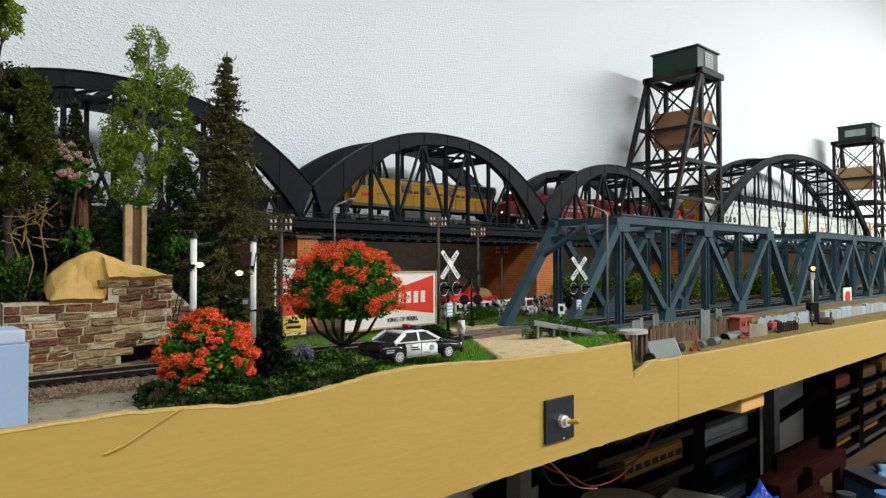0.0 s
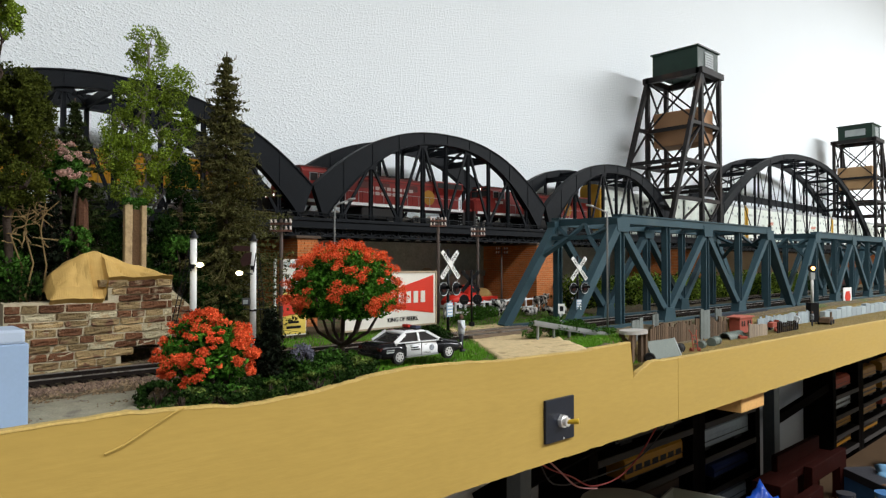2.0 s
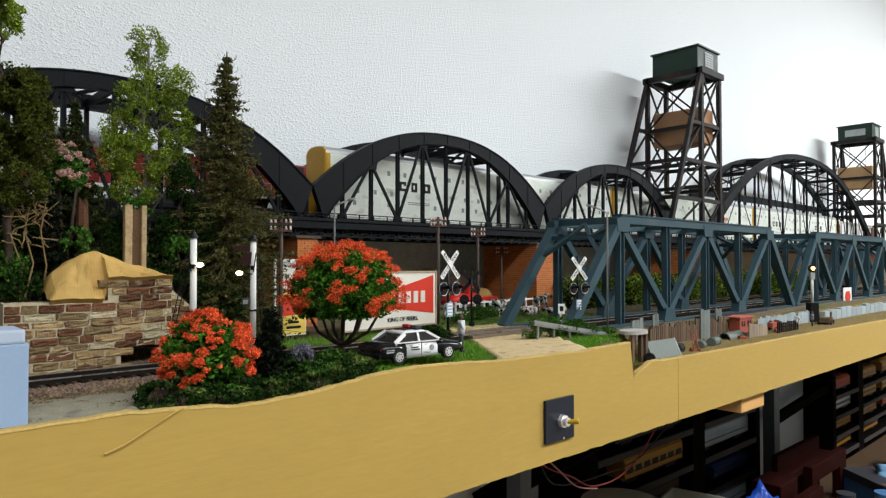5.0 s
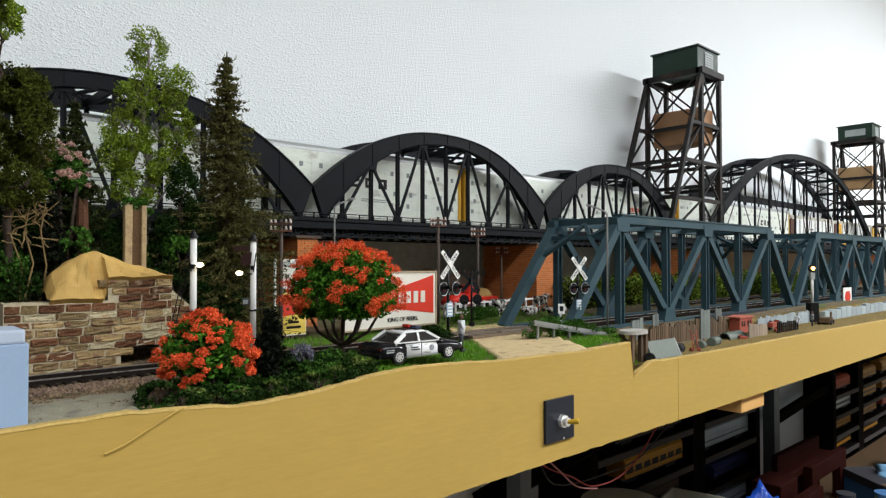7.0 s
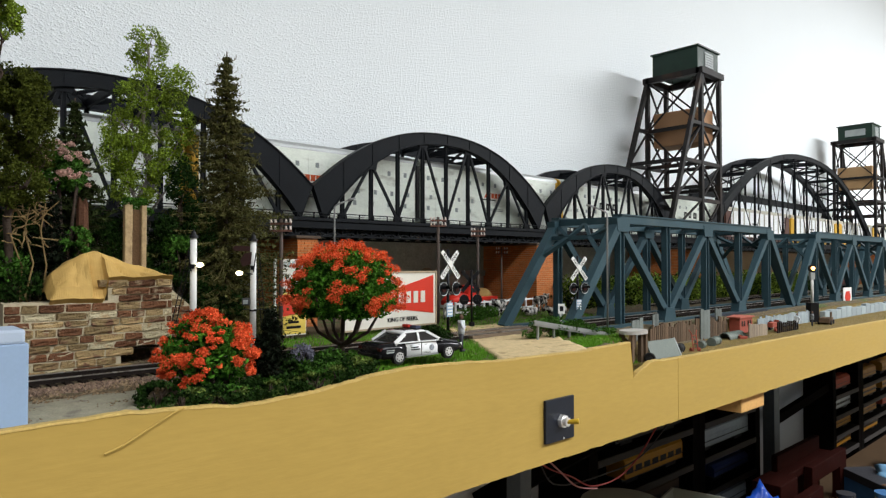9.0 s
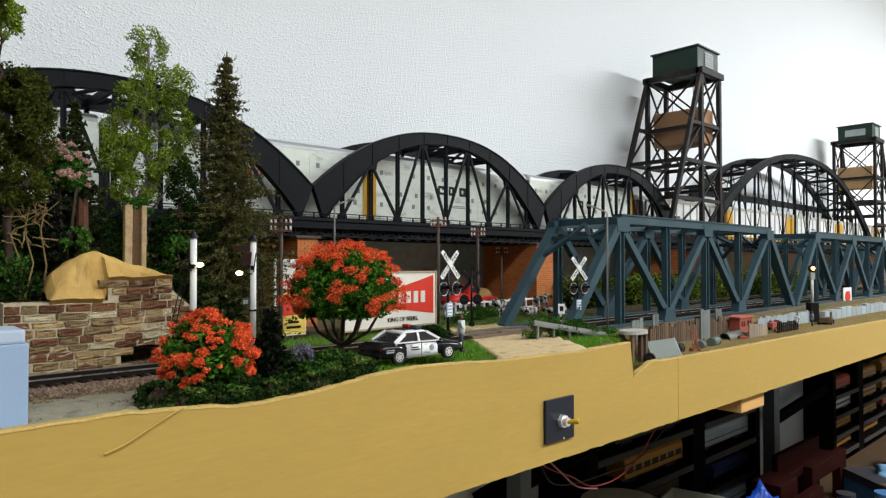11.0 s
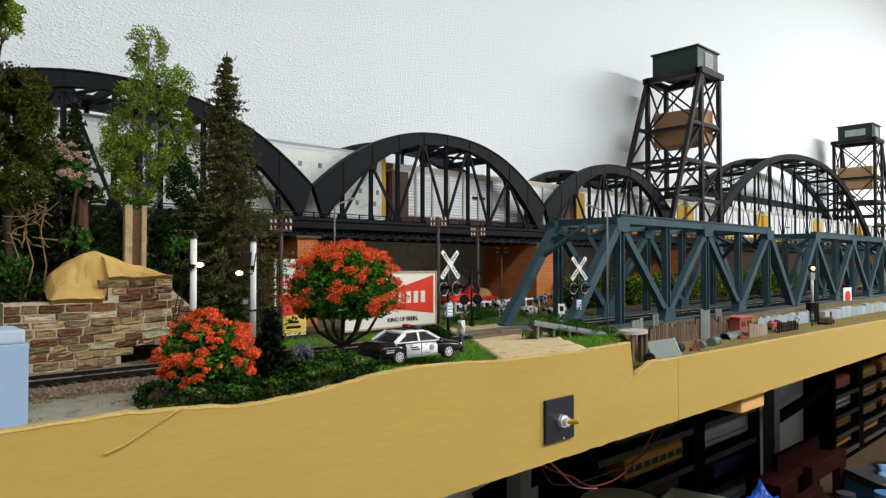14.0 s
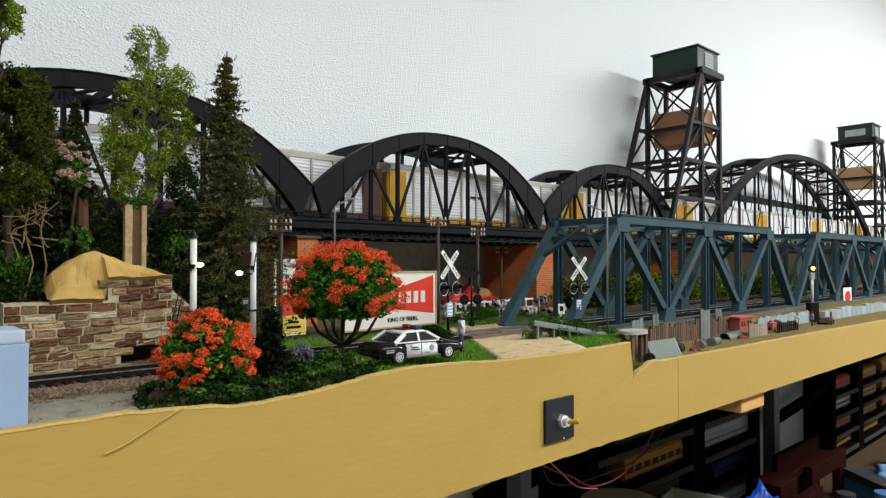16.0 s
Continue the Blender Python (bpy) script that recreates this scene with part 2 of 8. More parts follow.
def fascia():
    f = thing("fascia_board", "tan painted hardboard fascia with a hand-cut top edge", "fascia", kind="structure")
    for x0, x1 in ((-0.6, 0.4735), (0.4741, 2.6)):
        xs = sorted({x0, x1, *[x for x, _ in TOP if x0 < x < x1], *np.arange(x0 + 0.003, x1, 0.004 if x0 < 0 else 0.006)})
        s = Shape()
        n = len(xs)
        vs = [(x, y, z) for y in (FAS_Y, FAS_Y + 0.0032) for x in xs for z in (1.2795 + wobble(x + 5, 0.0006), fascia_top(x))]
        fs = []
        for k in range(n - 1):
            a, b, c, d = 2 * k, 2 * k + 1, 2 * k + 2, 2 * k + 3
            o = 2 * n
            fs += [(a, c, d, b), (a + o, b + o, d + o, c + o), (a, a + o, c + o, c)]
        fs += [(0, 1, 1 + 2 * n, 2 * n), (2 * n - 2, 4 * n - 2, 4 * n - 1, 2 * n - 1)]
        part("board", s.add(vs, fs), FASCIA, f)
        e = Shape()
        for k in range(n - 1):
            xa, xb = xs[k], xs[k + 1]
            za, zb = fascia_top(xa), fascia_top(xb)
            h = 0.00025 + 0.0003 * noise.noise((xa * 150, 9, 2))
            e.add([(xa, FAS_Y - 0.00025, za - 0.0006), (xb, FAS_Y - 0.00025, zb - 0.0006), (xb, FAS_Y + 0.0040, zb - 0.0004), (xa, FAS_Y + 0.0040, za - 0.0004),
                   (xa, FAS_Y + 0.0001, za + h), (xb, FAS_Y + 0.0001, zb + h), (xb, FAS_Y + 0.0036, zb + h), (xa, FAS_Y + 0.0036, za + h)],
                  [(0, 1, 5, 4), (4, 5, 6, 7), (2, 3, 7, 6)])
        part("cut_edge", e, CUT, f, "rough paler sawn edge along the top")
    return f


fascia()
solid("caulk_ridge", Shape().tube([(0.0690, FAS_Y - 0.0002, 1.3330), (0.0750, FAS_Y - 0.0005, 1.3350), (0.0840, FAS_Y - 0.0005, 1.3395), (0.0930, FAS_Y - 0.0004, 1.3440), (0.0965, FAS_Y - 0.0002, 1.3450)], 0.0006, 6, 0.0004), FASCIA, "raised tan paint ridge on the fascia", "paint ridge", kind="structure")


def ground_z(x, y):
    """Height of the scenery."""
    z = G - 0.0035
    if y < 0.262:
        z = min(z, fascia_top(x) - 0.0012)
    low = min(1, max(0, (x - 0.406 - 0.062 * min(1, max(0, (y - 0.264) / 0.026))) / 0.008))
    yard = 1.3225
    front = min(1, max(0, (0.318 - y) / 0.01))
    z = z + (min(yard, fascia_top(x) - 0.001 if y < 0.262 else yard) - z) * low * front
    hill = min(1, max(0, (y - 0.395) / 0.05)) * min(1, max(0, (0.235 - x) / 0.09))
    z += 0.048 * hill
    bank = min(1, max(0, (0.30 - y) / 0.03)) * math.exp(-((x - 0.19) / 0.035) ** 2)
    z += 0.0035 * bank
    z += 0.0012 * noise.noise((x * 55, y * 55, 0)) * (0.25 if 0.345 < y < 0.39 else 1) * (0.3 if front * low else 1)
    return z


def ground():
    s = Shape()
    xs = np.concatenate([np.arange(-0.6, 0.0, 0.03), np.arange(0.0, 0.6, 0.004), np.arange(0.6, 2.61, 0.02)])
    ys = np.concatenate([np.arange(0.2535, 0.42, 0.004), np.arange(0.42, 0.6561, 0.0118)])
    n = len(ys)
    vs = [(x, y, ground_z(x, y)) for x in xs for y in ys]
    fs = [(i * n + j, (i + 1) * n + j, (i + 1) * n + j + 1, i * n + j + 1) for i in range(len(xs) - 1) for j in range(n - 1)]
    solid("ground", s.add(vs, fs), GROUND, "earth and turf scenery ground of the layout", "ground", kind="structure", smooth=True)
    solid("benchwork", Shape().box(-0.6, 2.6, 0.2540, 0.6545, 1.281, 1.308), mat("bench_plywood", (0.18, 0.12, 0.07), 0.8, vary=0.2), "plywood benchwork deck under the scenery", "benchwork", kind="structure")


ground()


def rails(name, x0, x1, y, ztop, label, ties=True, pitch=0.0068):
    t = thing(name, label, "track", kind="structure")
    for k in (-1, 1):
        yy = y + k * 0.0086
        r = part("rail", Shape().box(x0, x1, yy - 0.0004, yy + 0.0004, ztop - 0.0022, ztop - 0.0005).box(x0, x1, yy - 0.0010, yy + 0.0010, ztop - 0.0024, ztop - 0.0021), RAILWEB, t)
        part("rail_head", Shape().box(x0, x1, yy - 0.0005, yy + 0.0005, ztop - 0.0005, ztop), RAIL, r, "polished steel running surface")
    s = Shape()
    x = x0
    while ties and x < x1:
        s.box(x, x + 0.0029, y - 0.0148, y + 0.0148, ztop - 0.0044, ztop - 0.0024 + random.uniform(-0.0001, 0.0001))
        x += pitch
    o = part("ties", s, TIE, t)
    o["kind"] = "stuff"
    return t


TY = 0.365
rails("track", -0.6, 2.6, TY, G, "steel rails on dark ties along the stone wall and over the girder bridge")


def ballast():
    s = Shape()
    rnd = random.Random(5)
    for k in range(20000):
        x = rnd.uniform(0.03, 0.20) if k % 3 else rnd.uniform(0.2, 0.46)
        o = rnd.gauss(0, 0.016)
        if abs(o) > 0.036 or abs(o) < 0.0155:
            continue
        r = rnd.uniform(0.0005, 0.0011)
        z = max(G - 0.0032, ground_z(x, TY + o)) - 0.0002
        a = rnd.uniform(0, 3)
        s.add([(x + r * math.cos(a + i * 2.1) * 1.2, TY + o + r * math.sin(a + i * 2.1) * 1.2, z) for i in range(3)] + [(x, TY + o, z + r * 1.2)], [(0, 1, 3), (1, 2, 3), (2, 0, 3)])
    o = solid("ballast", s, BALLAST, "loose grey and brown track ballast", "ballast", kind="stuff")


ballast()


def gravel():
    """Tan and rust grit strewn between the slab and the track."""
    rnd = random.Random(15)
    s = Shape()
    for k in range(5200):
        x, y = rnd.uniform(0.032, 0.125), 0.262 + 0.086 * rnd.random() ** 0.55
        if noise.noise((x * 110, y * 110, 3)) < (-0.1 if y > 0.305 else 0.22):
            continue
        r = rnd.uniform(0.0004, 0.0012) * (1.0 if y > 0.305 else 0.7)
        z = ground_z(x, y) + (0.0012 if y < 0.312 else -0.0003)
        a = rnd.uniform(0, 3)
        s.add([(x + r * math.cos(a + i * 1.57), y + r * 0.8 * math.sin(a + i * 1.57), z) for i in range(4)] + [(x + r * 0.2, y, z + r * 1.1)], [(0, 1, 4), (1, 2, 4), (2, 3, 4), (3, 0, 4)])
    solid("gravel", s, mat("tan_rust_grit", (0.19, 0.135, 0.08), 0.95, fine=1500, coarse=120, vary=0.65, bump=0.4, island=1.4, wall_space=True), "loose tan and rust grit beside the track", "gravel", kind="stuff")


gravel()

# ---- the black arch bridge ----
YA, YB, YT, DECK = 0.540, 0.618, 0.579, 1.442
SPAN = 0.342
JOINTS = [-0.020, 0.327, 0.673, 1.012]


def arch_rib(s, x0, x1, y, w, zf_out, zap_out, zf_in, zap_in, inset, pw=2.3, n=28):
    """A curved box rib between two feet, deeper towards the feet."""
    xc, h = (x0 + x1) / 2, (x1 - x0) / 2
    secs = []
    for k in range(n + 1):
        u = -1 + 2 * k / n
        zo = zf_out + (zap_out - zf_out) * (1 - abs(u) ** pw)
        xi = xc + u * (h - inset)
        zi = zf_in + (zap_in - zf_in) * (1 - abs(u) ** pw)
        xo = xc + u * h
        secs.append([(xi, y - w / 2, zi), (xo, y - w / 2, zo), (xo, y + w / 2, zo), (xi, y + w / 2, zi)])
    s.loft(secs)
    lip = 0.0011
    for a, b in zip(secs, secs[1:]):
        for i in (1, 0):
            p, q = Vector(a[i]), Vector(b[i])
            s.bar((p.x, y, p.z), (q.x, y, q.z), w + 2 * lip, lip)
    return secs


def arch_span(x0, x1, label, zf_out=1.472, zap_out=1.5425, zap_in=1.5315, panels=10, inset=0.012, low_girder=False):
    t = thing("arch_span", label, "bridge", "arch spans of the bridge")
    L = x1 - x0
    p = L / panels
    xc, h = (x0 + x1) / 2, L / 2

    def under(x):
        return 1.441 + (zap_in - 1.441) * (1 - min(1, abs((x - xc) / (h - inset))) ** 2.3)

    for y in (YA, YB):
        s = Shape()
        arch_rib(s, x0 + 0.0004, x1 - 0.0004, y, 0.0062, zf_out, zap_out, 1.441, zap_in, inset)
        for k in range(1, panels):
            x = x0 + k * p
            zo = zf_out + (zap_out - zf_out) * (1 - abs((x - xc) / h) ** 2.3)
            s.box(x - 0.0004, x + 0.0004, y - 0.0037, y + 0.0037, under(x), zo)
        part("arch_rib", s, BLACK, t)
        for k in range(1, panels):
            x = x0 + k * p
            zt = under(x)
            if zt < 1.449:
                continue
            part("hanger", Shape().box(x - 0.0014, x + 0.0014, y - 0.0006, y + 0.0006, 1.440, zt + 0.002).box(x - 0.0017, x - 0.0011, y - 0.0017, y + 0.0017, 1.440, zt + 0.002).box(x + 0.0011, x + 0.0017, y - 0.0017, y + 0.0017, 1.440, zt + 0.002), BLACK, t)
            if k % 2 == 0:
                part("gusset", Shape().plate([(x - 0.007, zt + 0.003), (x + 0.007, zt + 0.003), (x + 0.0055, zt - 0.004), (x - 0.0055, zt - 0.004)], y - 0.0019, y + 0.0019), BLACK, t)
                for d in (-1, 1):
                    xb = x + d * p
                    if under(xb) > 1.446 or abs(xb - xc) < h - inset:
                        part("diagonal", Shape().bar((x + d * 0.002, y, zt - 0.001), (xb, y, 1.4445), *((0.0012, 0.0014) if low_girder else (0.0022, 0.0026))), BLACK, t)
            else:
                part("gusset", Shape().plate([(x - 0.005, 1.442), (x + 0.005, 1.442), (x + 0.004, 1.448), (x - 0.004, 1.448)], y - 0.0019, y + 0.0019), BLACK, t)
    # lateral bracing between the ribs
    for k in range(2, panels - 1):
        x = x0 + k * p
        z = (under(x) + 0.004)
        if z > 1.519:
            part("cross_strut", Shape().box(x - 0.0016, x + 0.0016, YA, YB, z - 0.004, z + 0.003), BLACK, t)
            xn = x + p
            zn = under(xn) + 0.004
            if zn > 1.519:
                part("lateral_brace", Shape().bar((x, YA, z), (xn, YB, zn), 0.003, 0.0016, (0, 0, 1)).bar((x, YB, z), (xn, YA, zn), 0.003, 0.0016, (0, 0, 1)), BLACK, t)
    if low_girder:
        for y, z in ((YB, 1.540),):
            part("stiffening_girder", Shape().box(x0 + 0.10, x1 - 0.10, y - 0.002, y + 0.002, z - 0.006, z + 0.006).box(x0 + 0.10, x1 - 0.10, y - 0.004, y + 0.004, z + 0.006, z + 0.008), BLACK, t)
    return t


def deck_span(x0, x1):
    t = thing("bridge_deck", "black lattice deck girder with low handrail and open floor", "bridge deck", "deck girders of the bridge")
    part("floor_plate", Shape().box(x0, x1, YA + 0.003, YB - 0.003, 1.4345, 1.4381), BLACK, t)
    p = 0.0171
    n = max(1, round((x1 - x0) / p))
    p = (x1 - x0) / n
    for y in (YA, YB):
        part("girder", Shape().box(x0, x1, y - 0.0045, y + 0.0045, 1.4395, 1.4425).box(x0, x1, y - 0.003, y + 0.003, 1.4335, 1.4395).box(x0, x1, y - 0.005, y + 0.005, 1.4325, 1.4337).box(x0, x1, y - 0.004, y + 0.004, 1.4245, 1.4262), BLACK, t)
        s, r = Shape(), Shape()
        for k in range(n):
            a, b = x0 + k * p, x0 + (k + 1) * p
            s.bar((a, y, 1.4262), (b, y, 1.4325), 0.0016, 0.0014).bar((a, y, 1.4325), (b, y, 1.4262), 0.0016, 0.0014)
            s.box(a - 0.0008, a + 0.0008, y - 0.0012, y + 0.0012, 1.426, 1.4328)
            r.box(a - 0.0005, a + 0.0005, y - 0.0052, y - 0.0042, 1.4425, 1.4470)
        part("lattice", s, BLACK, t)
        r.box(x0, x1, y - 0.0052, y - 0.0042, 1.4466, 1.4475).box(x0, x1, y - 0.0050, y - 0.0044, 1.4444, 1.4449)
        part("handrail", r, BLACK, t)
    return t


for a, b in zip(JOINTS, JOINTS[1:]):
    arch_span(a, b, "black steel tied-arch bridge span with W-shaped hangers")
    deck_span(a, b)
arch_span(1.122, 2.118, "large black steel arch lift span between two towers", 1.457, 1.640, 1.631, 14, 0.012, True)
deck_span(1.012, 2.06)
deck_span(2.06, 2.9)
solid("rail_shelf", Shape().box(-3.1, -0.020, 0.535, 0.6545, 1.424, 1.4381), BLACK, "dark shelf that carries the line along the wall", "shelf", kind="structure")
solid("rail_shelf", Shape().box(2.9, 5.35, 0.535, 0.6545, 1.424, 1.4381), BLACK, "dark shelf that carries the line on along the wall", "shelf", kind="structure")
rails("bridge_track", -3.1, 5.35, YT, 1.4425, "steel rails on dark bridge ties over the arch bridge", pitch=0.0075)


def pier(x, half=0.010, name="brick_pier"):
    t = thing(name, "orange brick bridge pier under the arch joint", "bridge pier", "brick piers of the bridge")
    x0, x1, y0, y1, z0, z1 = x - half, x + half, 0.5270, 0.6195, 1.338, 1.4245
    part("core", Shape().box(x0 + 0.0008, x1 - 0.0008, y0 + 0.0008, y1 - 0.0008, z0, z1), MORTAR, t)
    s = Shape()
    bh, bl = 0.00245, 0.0072
    row = 0
    z = z0
    while z + bh <= z1 + 1e-6:
        off = (row % 2) * bl / 2
        for face in range(2):
            a0, a1 = (x0, x1) if face == 0 else (y0, y1)
            a = a0 - off
            while a < a1 - 0.001:
                b0, b1 = max(a, a0) + 0.0002, min(a + bl, a1) - 0.0002
                if b1 - b0 > 0.0008:
                    d = random.uniform(0, 0.0002)
                    if face == 0:
                        s.box(b0, b1, y0 - d, y0 + 0.002, z + 0.0002, z + bh - 0.0001)
                    else:
                        s.box(x0 - d, x0 + 0.002, b0, b1, z + 0.0002, z + bh - 0.0001)
                a += bl
        z += bh
        row += 1
    part("bricks", s, BRICK_I, t)["kind"] = "stuff"
    part("cap_stone", Shape().box(x0 - 0.002, x1 + 0.002, y0 - 0.002, y1 + 0.002, z1 - 0.0025, z1, 0.0005), mat("pier_cap", (0.10, 0.07, 0.05), 0.8), t)
    return t


BRICK_I = mat("orange_brickwork", (0.50, 0.17, 0.055), 0.85, fine=700, coarse=60, vary=0.22, bump=0.4, island=0.8)
for x, half in ((0.3155, 0.0107), (0.662, 0.019), (1.012, 0.010), (1.09, 0.010), (2.04, 0.010), (2.11, 0.010)):
    pier(x, half)


PINE_CARD = mat("tan_cardboard", (0.45, 0.28, 0.14), 0.75, vary=0.1)


def lift_tower(x, flip, label):
    """Steel tower: upright legs on the lift side, raking legs on the approach side, machine house on top."""
    t = thing("lift_tower", label, "bridge tower", "lift bridge towers", at=(x, 0, 0))
    y0, y1, zb, zt = 0.515, 0.614, 1.4425, 1.734 if flip else 1.722
    k = -1 if flip else 1
    xa, xb, xr = 0.0, 0.066 * k, -0.112 * k
    for y in (y0, y1):
        for a, b in ((xa, xa), (xb, xb), (xr, xa)):
            part("leg", Shape().bar((a, y, zb), (b, y, zt), 0.0065, 0.0075), TOWERM, t)
        h = [zb + 0.062, zb + 0.125, zb + 0.19]
        for z in h:
            u = (z - zb) / (zt - zb)
            part("strut", Shape().bar((xr * (1 - u), y, z), (xb, y, z), 0.005, 0.006), TOWERM, t)
        hs = [zb] + h + [zt]
        for z, w in zip(hs, hs[1:]):
            part("brace", Shape().bar((xa, y, z), (xb, y, w), 0.0025, 0.0028).bar((xb, y, z), (xa, y, w), 0.0025, 0.0028), TOWERM, t)
            u, v = (z - zb) / (zt - zb), (w - zb) / (zt - zb)
            part("brace", Shape().bar((xr * (1 - u), y, z), (xa, y, w), 0.0025, 0.003), TOWERM, t)
    for xx in (xa, xb):
        for z in (zb + 0.085, zb + 0.125, zb + 0.19):
            part("strut", Shape().box(xx - 0.003, xx + 0.003, y0, y1, z - 0.003, z + 0.003), TOWERM, t)
        part("brace", Shape().bar((xx, y0, zb + 0.19), (xx, y1, zt), 0.0025, 0.0028, (1, 0, 0)).bar((xx, y1, zb + 0.19), (xx, y0, zt), 0.0025, 0.0028, (1, 0, 0)), TOWERM, t)
        part("brace", Shape().bar((xx, y0, zb + 0.085), (xx, y1, zb + 0.19), 0.0025, 0.0028, (1, 0, 0)).bar((xx, y1, zb + 0.085), (xx, y0, zb + 0.19), 0.0025, 0.0028, (1, 0, 0)), TOWERM, t)
    for z in (zb + 0.062, zb + 0.125):
        u = (z - zb) / (zt - zb)
        part("strut", Shape().box(xr * (1 - u) - 0.003, xr * (1 - u) + 0.003, y0, y1, z - 0.003, z + 0.003), TOWERM, t)
    m0, m1 = sorted((xa - 0.006 * k, xb + 0.008 * k))
    part("head_frame", Shape().box(m0, m1, y0 - 0.006, y0 + 0.006, zt - 0.004, zt + 0.006).box(m0, m1, y1 - 0.006, y1 + 0.006, zt - 0.004, zt + 0.006).box(m0, m0 + 0.008, y0, y1, zt - 0.004, zt + 0.006).box(m1 - 0.008, m1, y0, y1, zt - 0.004, zt + 0.006), TOWERM, t)
    hs = part("machine_house", Shape().box(m0 + 0.003, m1 - 0.002, y0 + 0.004, y1 - 0.012, zt + 0.006, zt + 0.043, 0.0006), HOUSE_GREEN, t, "dark green machine house")
    part("roof", Shape().box(m0 + 0.0005, m1 + 0.0005, y0 + 0.001, y1 - 0.009, zt + 0.043, zt + 0.0455), HOUSE_GREEN, hs)
    lv = Shape()
    for i in range(6):
        z = zt + 0.013 + i * 0.0042
        lv.box((m0 + m1) / 2 - 0.012, (m0 + m1) / 2 + 0.018, y0 + 0.0026, y0 + 0.004, z, z + 0.003)
    part("louvre", lv, HOUSE_GREY, hs, "pale grey slatted louvre")
    if flip:
        part("nameboard", Shape().box(m0 + 0.0022, m0 + 0.003, y0 + 0.020, y1 - 0.030, zt + 0.014, zt + 0.032), HOUSE_GREY, hs, "pale grey slatted vent")
    w = part("counterweight", Shape().box(xa + 0.010 * k if k > 0 else xb + 0.006, xb - 0.006 if k > 0 else xa - 0.010, y0 + 0.008, y1 - 0.006, zb + 0.162, zb + 0.222, 0.001), PINE_CARD if flip else CARD, t, "brown cardboard counterweight block")
    for y in (y0 + 0.03, y1 - 0.03):
        part("cable", Shape().tube([(xa + xb) / 2 and ((xa + xb) / 2, y, zb + 0.222), ((xa + xb) / 2, y, zt + 0.006)], 0.0005, 5), TOWERM, t)
    return t


lift_tower(1.060, False, "dark steel lift bridge tower with green machine house")
lift_tower(2.124, True, "far dark steel lift tower with grey-green machine house")

# ---- the slate-blue truss bridge ----
BF, BR, BZ0, BZ1 = 0.332, 0.402, 1.3385, 1.444


